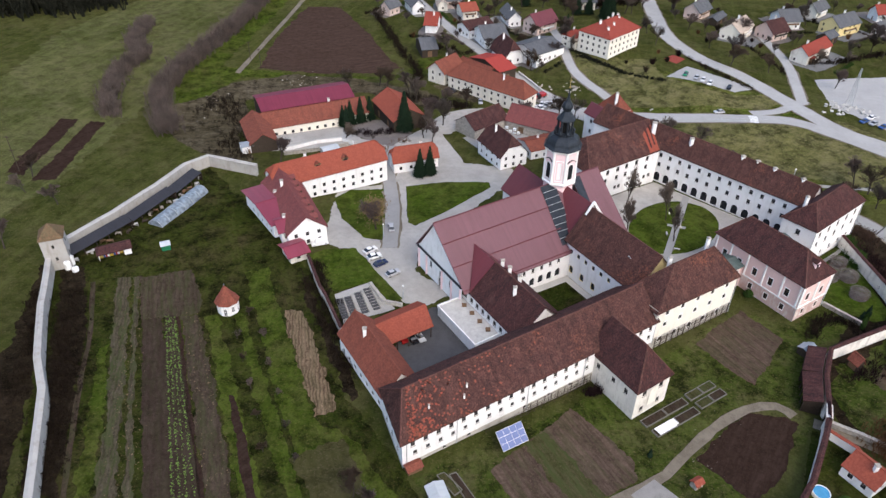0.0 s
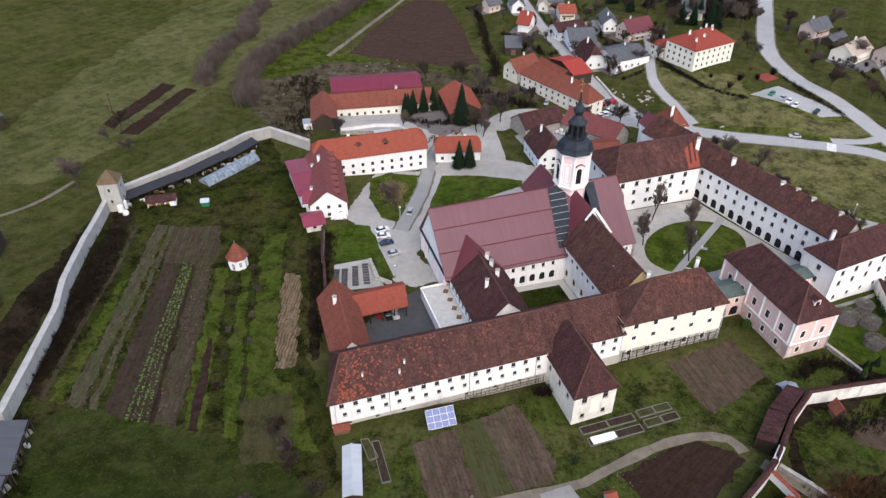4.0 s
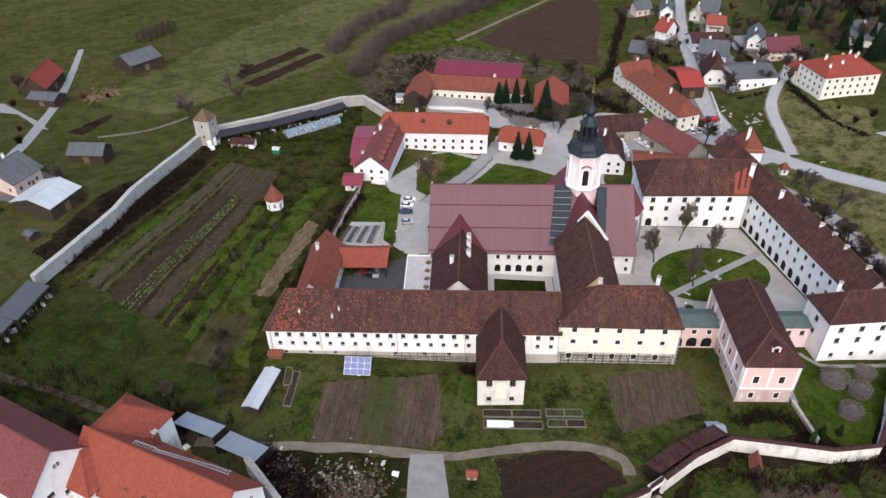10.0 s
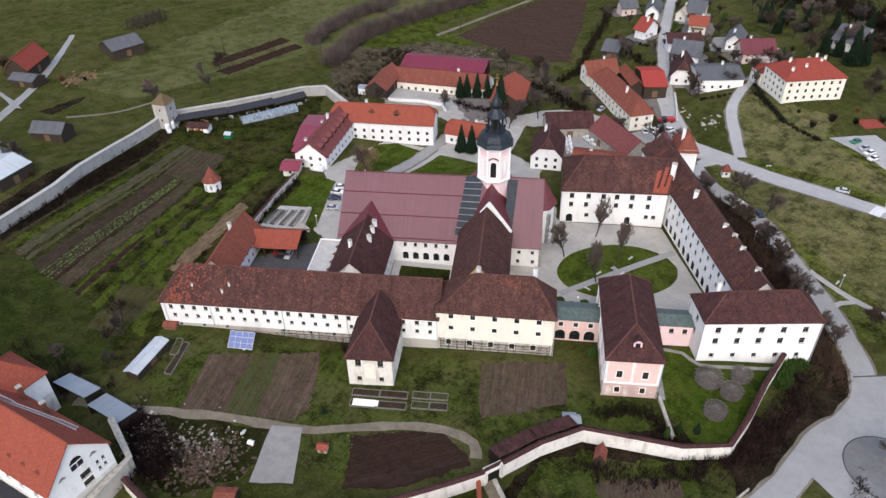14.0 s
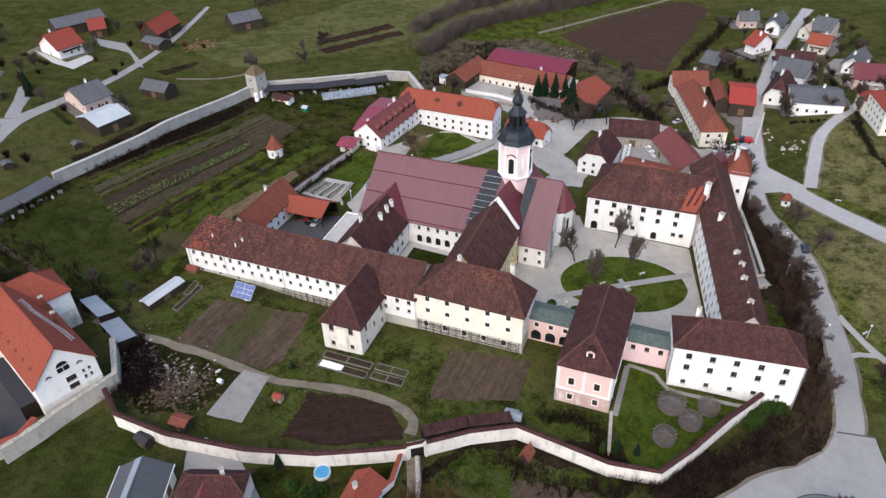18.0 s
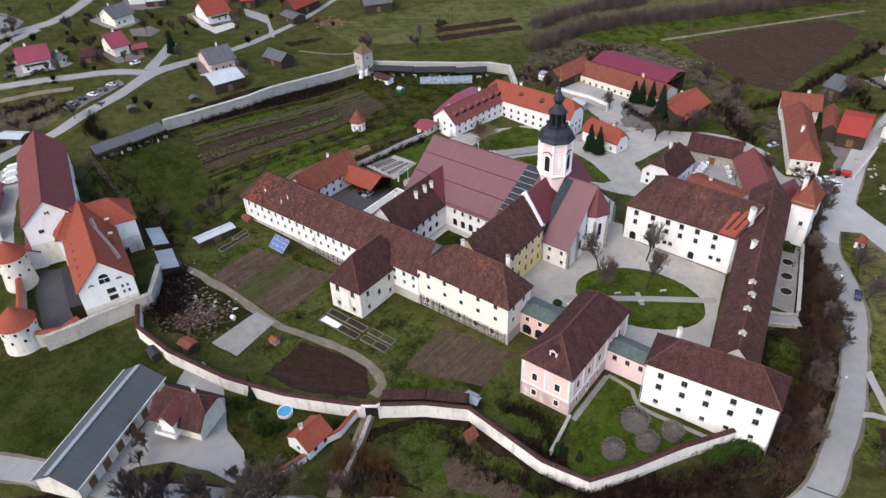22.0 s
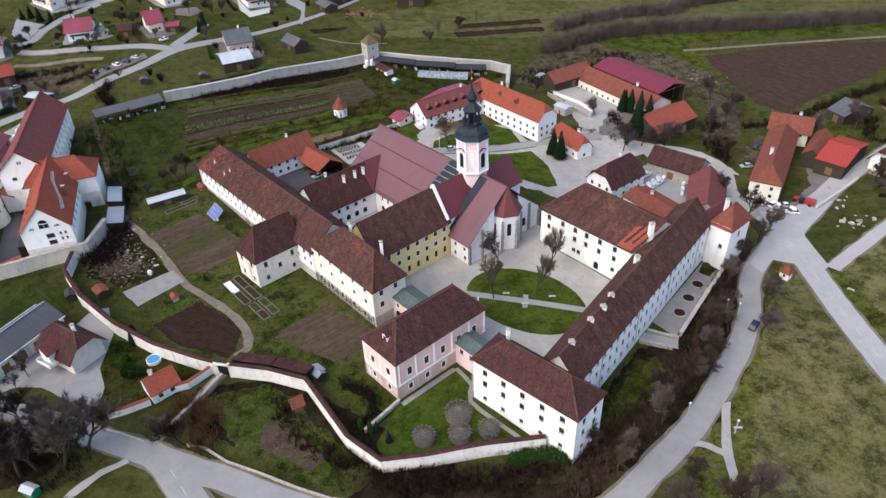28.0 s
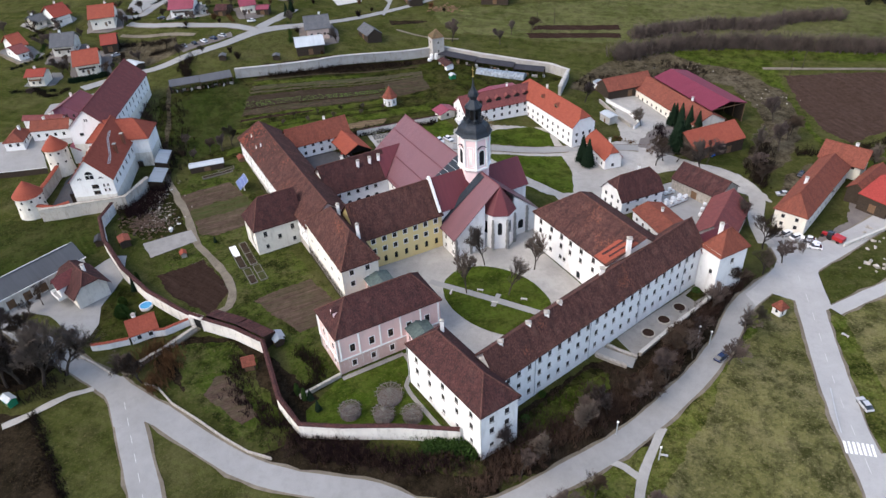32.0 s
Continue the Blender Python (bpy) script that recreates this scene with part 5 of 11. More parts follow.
    ring(t, [(0.0, 45.0 - z0), (0.26, 45.2 - z0), (0.26, 45.5 - z0), (0.0, 45.7 - z0)], 8, cx, cy)
    beam(t, (cx, cy, 45.5 - z0), (cx, cy, 48.2 - z0), 0.12)
    d = L(81, 52.1) - L(80, 52.1)
    beam(t, (cx - d.x * 0.6, cy - d.y * 0.6, 47.2 - z0), (cx + d.x * 0.6, cy + d.y * 0.6, 47.2 - z0), 0.12)
    part("cross", t, "gold", base, "gilded cross and ball")


def ridge_bar(lines, w=0.3, h=0.14):
    bm = bmesh.new()
    for a, b in lines:
        beam(bm, a, b, w, h)
    slope_uv(bm)
    return bm


church()

# ---------------------------------------------------------------- village, farm and castle houses
def house(name, x, y, turn, length, width, eave, rise, kind, roof, wall, group=""):
    z0 = ground_z(x, y)
    r = radians(turn)
    d, n = Vector((math.cos(r), math.sin(r))), Vector((-math.sin(r), math.cos(r)))
    q = Vector((x, y))
    o = 0.45 if eave > 3 else 0.3
    if name == "house" and kind == "gable" and wall != "purple":
        rise, eave = min(rise, 0.3 * width + 0.4), max(eave, 4.9) if min(length, width) > 8 else eave
    if length < 18 and wall not in ("wood", "stone") and name == "house":
        o = 1.0
    hl, hw = length / 2 - o, width / 2 - o
    c = [q - d * hl - n * hw, q + d * hl - n * hw, q + d * hl + n * hw, q - d * hl + n * hw]
    k = min(hw * 0.85, hl * 0.7) if kind == "hip" else hw * 0.4
    z1 = z0 + eave
    rows = {}
    storeys = max(1, int(round((eave - 0.6) / 3.0)))
    small = wall in ("wood", "stone") or name == "barn"
    for i in range(4):
        ln = (2 * hl, 2 * hw)[i % 2]
        m = max(1, int(ln / (5.5 if small else 3.3)))
        if small:
            if i % 2 == 0:
                rows[i] = [(0.1, min(2.8, eave - 0.8), 2.2, "door", spread(ln, max(1, int(ln / (5 if wall == "old" else 11))), 1.5))]
            continue
        pick = random.Random(int(abs(x) * 7 + abs(y) * 3) + i)
        rows[i] = [(1.0 + 2.7 * s, 1.15, 0.85, "win", [q_ for q_ in spread(ln, m, 0.6) if name != "house" or pick.random() < 0.7]) for s in range(storeys)]
        if name == "house" and i == int(abs(x)) % 4:
            rows[i].append((0.05, 2.0, 1.0, "door", [ln * 0.5 + 0.01 if m % 2 == 0 else ln * 0.5 + 1.4]))
            rows[i][0] = (*rows[i][0][:4], [q_ for q_ in rows[i][0][4] if abs(q_ - rows[i][-1][4][0]) > 1.3])
    pick = random.Random(int(abs(x) * 11 + abs(y) * 5))
    if name == "house" and wall == "white" and pick.random() < 0.5:
        wall = pick.choice(("cream", "old", "rose"))
    words = "%s %s with a %s %s roof" % (WALL_WORDS[wall], name.replace("_", " "), ROOF_WORDS[roof], dict(hip="hipped", half="half-hipped", gable="gabled")[kind])
    ends = (kind, kind)
    if name == "house" and not (y < 100 and x > -60 or 280 < y < 320 and x < 40 or -60 < x < -40):
        HOMES.append((x, y, turn, length, width))
    b = building(name, [tuple(p) for p in c], z0, z1, (tuple(q - d * (hl - k)), tuple(q + d * (hl - k)), z1 + rise), words, name.replace("_", " "), ROOF[roof], WALL[wall], ends, rows, o, group=group, sills=False)
    if wall not in ("wood", "stone") and length > 7 and name != "barn":
        s = (-1) ** int(x)
        if name == "house" and eave >= 4.8 and kind == "gable":
            side = -1 if int(abs(y)) % 2 else 1
            bl = min(hl * 0.75, 4.2)
            tn = pose(0, 0, 0, 0, 0, turn)
            slab_ = bmesh.new()
            box(slab_, -bl, bl, min(side * hw, side * (hw + 1.1)), max(side * hw, side * (hw + 1.1)), 2.55, 2.72)
            balcony = part("balcony", slab_, "concrete", b, "pale balcony slab", tn)
            rail = bmesh.new()
            e0, e1 = side * (hw + 1.0), side * (hw + 1.1)
            box(rail, -bl, bl, min(e0, e1), max(e0, e1), 2.73, 3.55)
            for ex_ in (-bl, bl - 0.1):
                box(rail, ex_, ex_ + 0.1, min(side * hw, e0), max(side * hw, e0), 2.73, 3.55)
            part("balcony_rail", rail, pick.choice(("wood_brown", "wood_dark", "white_paint")), balcony)
        add_chimney(b, d * (hl * 0.35 * s) + n * hw * 0.25, eave + rise * 0.7, eave + rise + 0.9)
    return b


HOMES = []


def add_chimney(base, at, z_low, z_top, w=0.75, mat="plaster_white"):
    bm = bmesh.new()
    box(bm, at[0] - w / 2, at[0] + w / 2, at[1] - w / 2, at[1] + w / 2, z_low - 1.0, z_top)
    ch = part("chimney", bm, mat, base)
    bm = bmesh.new()
    box(bm, at[0] - w / 2 - 0.12, at[0] + w / 2 + 0.12, at[1] - w / 2 - 0.12, at[1] + w / 2 + 0.12, z_top + 0.002, z_top + 0.18)
    part("chimney_cap", bm, "stone", ch)
    return ch


for row in (
    ("granary", -39.0, 206.5, 30.5, 40.0, 11.0, 8.0, 5.0, "half", "orange", "white"),
    ("cottage", -10.9, 222.4, 18.6, 17.1, 7.3, 4.5, 4.0, "half", "orange", "white"),
    ("farmhouse", 20.8, 227.5, 117.6, 16.7, 11.7, 5.5, 6.0, "half", "brown", "white"),
    ("barn", 14.3, 252.4, 41.3, 18.4, 11.9, 4.5, 3.8, "gable", "brown", "stone"),
    ("barn", 36.6, 251.9, 151.4, 24.1, 12.1, 4.5, 4.6, "gable", "darkred", "stone"),
    ("shed", 37.6, 234.5, 22.9, 18.9, 11.0, 4.0, 1.5, "gable", "rust", "white"),
    ("stable", -52.6, 257.2, 24.4, 43.9, 14.6, 4.5, 3.5, "gable", "rust", "cream"),
    ("stable", -69.6, 239.0, 113.0, 22.0, 10.6, 4.2, 3.4, "gable", "rust", "wood"),
    ("barn", -18.6, 261.2, 116.3, 23.2, 14.3, 5.0, 4.0, "gable", "orange", "wood"),
    ("village_hall", 19.6, 285.1, 141.6, 40.4, 10.4, 6.5, 5.0, "hip", "rust", "cream"),
    ("house", -0.2, 302.6, 52.0, 15.0, 11.0, 6.0, 4.0, "gable", "rust", "cream"),
    ("barn", 14.2, 304.4, 134.6, 19.4, 6.1, 5.0, 2.0, "gable", "rust", "wood"),
    ("shed", 21.3, 309.0, 36.4, 10.2, 22.1, 5.0, 2.5, "gable", "brightred", "wood"),
    ("manor_house", 76.4, 328.3, 45.1, 25.3, 18.0, 9.0, 5.0, "hip", "red", "cream"),
    ("outbuilding", 60.4, 331.4, 45.0, 8.0, 9.0, 6.0, 2.0, "hip", "red", "cream"),
    ("outbuilding", -21.3, 11.5, 101.8, 14.6, 7.9, 4.0, 2.4, "gable", "rust", "white"),
    ("shed", -15.0, 0.5, 11.9, 10.8, 7.5, 3.0, 2.4, "hip", "rust", "white"),
    ("outbuilding", -26.6, 5.7, 91.7, 16.4, 3.7, 4.0, 1.0, "gable", "darkred", "white"),
    ("barn", -223.3, 114.4, 93.7, 24.3, 15.6, 4.5, 2.5, "gable", "grey", "wood"),
    ("shed", -212.7, 120.8, 80.0, 8.2, 17.8, 4.0, 3.0, "gable", "red", "wood"),
    ("house", -230.1, 66.3, 96.5, 15.7, 18.7, 4.0, 3.1, "gable", "grey", "white"),
    ("shed", -220.3, 73.9, 84.1, 10.9, 8.0, 3.0, 0.5, "gable", "pale", "wood"),
    ("house", -38.2, 12.3, 178.7, 15.4, 12.1, 4.0, 2.5, "gable", "purple", "purple"),
    ("barn", 69.1, 48.8, 145.0, 31.5, 11.0, 4.5, 2.8, "gable", "steel", "old"),
    ("house", 70.6, 66.6, 51.0, 13.6, 11.0, 5.0, 4.6, "half", "brown", "white"),
    ("outbuilding", 87.0, 90.4, 121.9, 7.5, 7.1, 3.0, 2.5, "gable", "orange", "white"),
    ("house", -145.7, 21.5, 97.9, 13.1, 15.9, 4.0, 3.8, "gable", "wine", "white"),
    ("house", -148.3, 54.2, 113.1, 8.7, 14.8, 4.4, 3.8, "gable", "wine", "cream"),
    ("shed", -144.3, 64.0, 95.0, 6.8, 8.2, 3.0, 1.0, "gable", "wine", "wood"),
    ("house", -197.0, 54.3, 122.6, 12.3, 14.8, 4.8, 3.8, "gable", "grey", "white"),
    ("house", -191.6, 99.8, 109.6, 13.6, 16.7, 4.8, 5.0, "gable", "red", "white"),
    ("barn", -192.8, 145.2, 128.0, 19.7, 10.3, 4.5, 5.0, "gable", "red", "wood"),
    ("shed", -180.0, 138.5, 23.1, 12.5, 8.2, 3.0, 1.5, "gable", "grey", "wood"),
    ("house", -128.0, 94.8, 105.2, 12.8, 17.3, 4.8, 3.8, "gable", "grey", "white"),
    ("shed", -107.4, 95.0, 106.9, 13.8, 15.1, 4.5, 2.0, "gable", "pale", "wood"),
    ("shed", -184.7, 184.6, 85.7, 15.7, 14.0, 4.5, 3.0, "gable", "grey", "wood"),
    ("house", -136.3, -18.0, 109.3, 13.1, 19.3, 4.8, 3.8, "gable", "orange", "white"),
    ("house", -101.3, -21.5, 104.1, 11.3, 15.3, 4.8, 3.8, "gable", "grey", "white"),
    ("house", -84.7, -3.5, 112.8, 11.5, 18.9, 4.8, 3.8, "gable", "orange", "cream"),
    ("shed", -107.1, -2.7, 113.1, 7.7, 16.3, 4.0, 2.5, "gable", "red", "wood"),
    ("house", -134.6, -41.8, 143.5, 9.8, 15.4, 4.8, 3.8, "gable", "red", "white"),
    ("house", -131.0, -51.4, 144.6, 7.7, 10.4, 3.5, 2.0, "gable", "grey", "white"),
    ("house", -67.4, -17.7, 97.4, 8.7, 9.9, 3.0, 1.5, "gable", "red", "cream"),
    ("house", -94.5, -42.5, 145.0, 6.6, 14.2, 3.5, 2.0, "gable", "darkred", "white"),
    ("house", -202.1, -5.7, 46.6, 18.5, 15.6, 4.8, 3.8, "gable", "red", "white"),
    ("shed", -143.7, 43.0, 88.2, 6.9, 11.0, 3.0, 1.5, "gable", "brown", "wood"),
    ("house", -145.1, 31.1, 38.2, 8.3, 5.3, 3.0, 1.2, "gable", "grey", "white"),
    ("shed", -85.3, 16.6, 62.5, 10.1, 6.3, 2.6, 0.6, "gable", "pale", "wood"),
    ("house", 14.4, 356.5, 36.1, 16.7, 12.2, 4.0, 2.5, "gable", "brown", "white"),
    ("house", -2.7, 398.8, 94.4, 15.1, 7.3, 4.0, 3.8, "gable", "tan", "white"),
    ("house", -30.6, 388.1, 52.8, 10.3, 8.1, 4.0, 3.8, "gable", "grey", "white"),
    ("shed", 143.5, 377.1, 52.2, 14.6, 6.2, 3.0, 1.5, "gable", "grey", "wood"),
    ("house", 202.8, 393.2, 42.8, 15.3, 9.2, 4.0, 3.8, "gable", "grey", "white"),
    ("house", 227.1, 369.3, 38.1, 12.2, 5.6, 4.0, 2.0, "gable", "grey", "white"),
    ("shed", 168.5, 323.0, 20.7, 5.8, 8.4, 3.0, 1.5, "gable", "red", "wood"),
    ("house", -100.4, -46.3, 144.7, 7.0, 14.7, 4.8, 3.8, "gable", "orange", "white"),
    ("house", -7.1, 363.0, 170.0, 7.5, 12.9, 4.8, 5.0, "gable", "red", "white"),
    ("shed", -9.4, 333.4, 13.7, 8.4, 15.9, 4.0, 3.0, "gable", "grey", "wood"),
    ("house", 10.9, 383.7, 17.3, 9.8, 13.3, 4.0, 2.5, "gable", "orange", "cream"),
    ("house", 21.7, 344.5, 18.7, 13.6, 17.7, 4.0, 3.8, "gable", "grey", "white"),
    ("house", 28.9, 323.9, 111.4, 17.0, 11.0, 4.0, 6.2, "half", "brown", "white"),
    ("house", 42.7, 324.6, 39.9, 19.3, 18.3, 4.0, 2.5, "gable", "grey", "white"),
    ("house", 33.8, 372.3, 102.6, 16.6, 8.6, 4.8, 5.0, "gable", "grey", "white"),
    ("house", 47.4, 357.8, 40.0, 16.0, 12.0, 5.6, 4.0, "gable", "purple", "white"),
    ("house", -17.8, 393.6, 108.7, 16.8, 8.5, 4.8, 5.0, "gable", "grey", "white"),
    ("house", 1.7, 403.8, 11.6, 10.2, 17.3, 4.8, 3.8, "gable", "grey", "white"),
    ("house", 76.9, 407.0, 177.8, 12.7, 27.1, 4.8, 3.8, "gable", "grey", "white"),
    ("house", 173.2, 328.2, 40.8, 23.8, 9.3, 4.8, 5.0, "gable", "red", "white"),
    ("house", 146.5, 355.2, 51.4, 19.0, 11.3, 4.4, 5.0, "gable", "tan", "cream"),
    ("house", 164.6, 355.8, 31.6, 13.8, 12.7, 4.8, 4.4, "gable", "brown", "white"),
    ("house", 204.6, 367.8, 30.8, 18.6, 12.4, 5.2, 5.0, "gable", "grey", "yellow"),
    ("shed", 190.6, 350.1, 41.4, 10.4, 7.6, 4.0, 2.0, "gable", "grey", "wood"),
    ("house", 135.9, 387.2, 45.7, 14.3, 10.8, 4.8, 3.8, "gable", "grey", "white"),
    ("house", 179.0, 375.2, 7.6, 12.0, 14.9, 4.8, 3.8, "gable", "grey", "white"),
    ("house", 235.0, 389.1, 8.5, 7.2, 9.8, 4.8, 3.8, "gable", "red", "white"),
    ("outbuilding", -14.6, 116.9, 121.0, 24.0, 10.0, 5.5, 5.0, "gable", "rust", "white"),
    ("shed", 1.1, 79.3, 110.9, 12.3, 4.0, 2.4, 0.5, "gable", "pale", "wood"),
    ("garden_hut", 99.8, 122.4, 110.7, 3.3, 2.6, 2.4, 1.6, "gable", "rust", "wood"),
    ("house", -52.3, 184.2, 34.5, 12.1, 24.2, 5.5, 1.2, "gable", "wine", "white"),
    ("house", -45.7, 173.9, 24.2, 8.8, 9.9, 5.0, 1.2, "gable", "wine", "white"),
    ("house", -42.6, 163.3, 33.2, 6.9, 8.3, 3.0, 1.0, "gable", "wine", "white"),
    ("shed", -126.0, 121.6, 31.0, 13.0, 8.4, 3.8, 2.5, "gable", "grey", "wood"),
):
    house(*row)


# ---------------------------------------------------------------- fields, lawns and yards
drape("lawn_garden", [(-49.2, 42.0), (-77.0, 74.9), (-96.2, 121.1), (-109.5, 155.2), (-82.0, 215.8), (-44.2, 166.8), (-28.5, 142.2), (-23.3, 111.8), (-7.3, 89.6), (-1.3, 78.0), (-13.4, 56.5)], "grass_garden", 0.05, 8, "green walled garden grass", 1.0)
drape("lawn_garden_front", [(-4.7, 87.7), (36.8, 112.4), (76.6, 142.1), (91.9, 138.0), (103.7, 145.0), (107.7, 138.1), (93.5, 129.0), (80.2, 102.3), (63.6, 86.2), (21.5, 76.8), (4.9, 73.8)], "grass_rough", 0.05, 8, "green garden grass below the abbey front", 1.0)
drape("lawn_meadow_east", [(114.4, 218.2), (101.3, 231.0), (75.9, 250.3), (66.5, 263.6), (89.8, 260.9), (116.9, 254.0), (133.8, 250.8), (152.4, 243.7), (147.8, 200.4), (133.5, 196.5)], "grass_patchy", 0.05, 8, "patchy green and yellowed meadow between two roads", 0.8)
drape("lawn_meadow_north", [(64.3, 264.0), (106.0, 261.5), (156.7, 259.9), (198.4, 214.3), (166.2, 192.4), (111.0, 230.4), (95.5, 237.8)], "grass_dry", 0.055, 10, "dry yellowish meadow beside the east road", 0.8)
drape("lawn_meadow_far", [(59.5, 313.1), (67.3, 315.5), (80.0, 309.0), (98.0, 293.0), (113.3, 280.4), (135.9, 277.9), (116.0, 269.2), (74.6, 273.8), (65.7, 290.1)], "grass_dry", 0.06, 10, "dry meadow below the manor house", 0.8)
drape("lawn_castle", [(32.5, 22.6), (30.9, 39.7), (30.6, 55.1), (50.7, 61.3), (58.7, 47.1), (68.4, 36.9), (69.6, 16.4), (50.6, -8.7), (40.3, 11.3)], "grass_slope", 0.05, 8, "grass slope below the castle", 0.6)
drape("field_brown", [(-86.4, 311.6), (-85.6, 342.5), (-81.9, 371.6), (-77.1, 397.6), (-59.4, 397.4), (-44.1, 366.6), (-33.9, 343.7), (-26.4, 323.0), (-19.6, 314.6), (-31.1, 309.6), (-60.0, 309.4)], "soil_field", 0.1, 10, "large ploughed brown field", 0.8)
# same meadow in a lighter colour that stands in for distance haze
drape("lawn_meadow_hedge", [(-172.0, 150.0), (-186.0, 250.0), (-192.0, 340.0), (-165.0, 440.0), (-100.0, 462.0), (-97.0, 400.0), (-113.0, 330.0), (-121.0, 264.0), (-127.0, 200.0), (-140.0, 160.0)], "grass_pale", 0.06, 10, "olive winter meadow between the hedges, lightened for far haze", 2.0)
drape("field_strip_a", [(-146.7, 204.9), (-147.4, 248.2), (-140.9, 248.1), (-140.0, 202.8)], "soil_dark", 0.1, 8, "narrow dark ploughed strip", 0.5)
drape("field_strip_b", [(-135.9, 200.1), (-136.2, 247.1), (-130.5, 246.4), (-128.2, 201.5)], "soil_dark", 0.1, 8, "narrow dark ploughed strip", 0.5)
drape("bed_dug", [(-83.0, 151.2), (-70.2, 155.5), (-63.1, 141.2), (-63.2, 137.5), (-76.4, 134.1)], "soil_garden", 0.1, 5, "freshly dug brown vegetable bed", 0.6)
drape("bed_dry_rows", [(-88.8, 150.3), (-84.9, 150.5), (-76.8, 126.4), (-66.6, 96.6), (-60.5, 78.6), (-64.5, 78.2), (-69.9, 96.2), (-78.9, 121.6)], "dry_rows", 0.1, 5, "strip of dry withered vegetable rows", 0.6)
drape("bed_stalks", [(-84.3, 150.6), (-82.9, 150.7), (-71.9, 118.4), (-64.1, 96.8), (-57.4, 78.9), (-59.2, 78.7), (-66.5, 99.9), (-76.1, 126.5)], "dry_rows", 0.11, 5, "line of dry leek stalks", 0.4)
drape("bed_brown", [(-76.2, 133.6), (-71.4, 135.1), (-60.9, 107.7), (-50.7, 79.5), (-55.8, 79.0)], "soil_brown", 0.1, 5, "bare brown soil strip", 0.4)
drape("bed_crop_row", [(-71.5, 136.5), (-68.7, 136.7), (-57.4, 109.9), (-45.2, 80.0), (-51.3, 79.4)], "soil_brown", 0.12, 5, "bed of pale green winter crop", 0.3)
drape("bed_brown_narrow", [(-68.2, 135.9), (-67.4, 135.9), (-44.6, 80.1), (-45.6, 80.0)], "soil_dark", 0.12, 5, "dark bare soil strip", 0.3)
drape("bed_stubble", [(-67.1, 136.0), (-62.8, 137.1), (-51.7, 112.2), (-39.1, 80.6), (-44.4, 80.1), (-55.6, 108.2)], "soil_garden", 0.11, 5, "brown bed with dry stubble", 0.5)
drape("grass_band", [(-61.2, 136.7), (-58.0, 137.3), (-42.7, 102.0), (-33.4, 81.1), (-38.1, 80.7), (-48.2, 105.0)], "grass_strip", 0.09, 5, "bright green grass strip between beds", 0.6)
drape("grass_band", [(-53.8, 137.9), (-51.6, 137.9), (-33.7, 99.3), (-25.9, 81.5), (-29.6, 81.3), (-39.1, 102.2)], "grass_strip", 0.09, 5, "bright green grass strip between young trees", 0.6)
drape("grass_band", [(-81.5, 121.2), (-80.3, 123.6), (-70.3, 96.2), (-65.0, 78.2), (-68.2, 78.0), (-73.6, 95.8)], "grass_strip", 0.09, 5, "bright green grass strip beside a path", 0.6)
drape("grass_band", [(-55.8, 155.8), (-49.8, 157.3), (-41.2, 137.1), (-27.0, 102.8), (-16.4, 95.5), (-8.5, 83.4), (-23.7, 81.6), (-34.3, 102.4)], "grass_strip", 0.07, 5, "green meadow strip in the garden", 0.8)
drape("mown_patch", [(-30.5, 92.0), (-21.0, 97.0), (-12.0, 80.5), (-21.5, 76.0)], "grass_mown", 0.1, 5, "olive mown grass patch in the garden", 0.8)
drape("lawn_corner", [(-70.0, 70.0), (-62.0, 78.0), (-38.0, 81.0), (-16.0, 80.0), (-4.0, 74.0), (-12.0, 62.0), (-28.0, 56.5), (-46.0, 49.0)], "grass_slope", 0.075, 5, "muted green grass in the garden corner", 1.2)
strip("garden_path", [(-94.2, 148.1), (-85.4, 125.1), (-79.7, 107.1), (-74.5, 91.2), (-69.8, 77.9)], 1.1, "soil_garden", 0.13, "trodden earth path along the garden", 0.2)
drape("soil_narrow", [(-47.6, 108.6), (-46.7, 108.7), (-39.4, 92.9), (-34.9, 80.9), (-37.0, 80.8)], "soil_dark", 0.12, 5, "narrow bare soil strip", 0.3)
drape("bed_straw", [(-41.5, 138.9), (-36.4, 139.8), (-22.5, 105.8), (-27.3, 103.1)], "straw_rows", 0.12, 5, "strip of pale dry straw stubble", 0.6)
drape("bed_plot_a", [(10.5, 90.3), (29.5, 108.7), (41.1, 94.9), (40.8, 89.6), (18.8, 75.7)], "soil_plot", 0.1, 4, "dug brown vegetable plot with a grassy middle", 0.4)
drape("plot_grass", [(17.4, 97.0), (22.4, 102.0), (34.0, 85.6), (27.6, 81.4)], "soil_weedy", 0.125, 4, "green overgrown strip in the dug plot", 0.7)
drape("bed_plot_b", [(63.4, 129.8), (79.2, 142.9), (86.2, 131.9), (73.6, 115.8)], "soil_plot", 0.1, 4, "dug brown vegetable plot", 0.4)
drape("bed_plot_c", [(54.0, 95.2), (69.0, 108.0), (77.3, 106.3), (79.3, 104.7), (72.7, 93.2), (62.7, 83.8)], "soil_dark", 0.1, 4, "dark freshly dug plot", 0.4)
drape("outer_garden", [(91.9, 99.0), (90.6, 115.2), (95.8, 122.7), (105.5, 126.8), (115.0, 134.6), (123.9, 132.9), (121.1, 125.7), (110.0, 110.1)], "grass_rough", 0.09, 4, "green outer garden below the wall", 0.8)
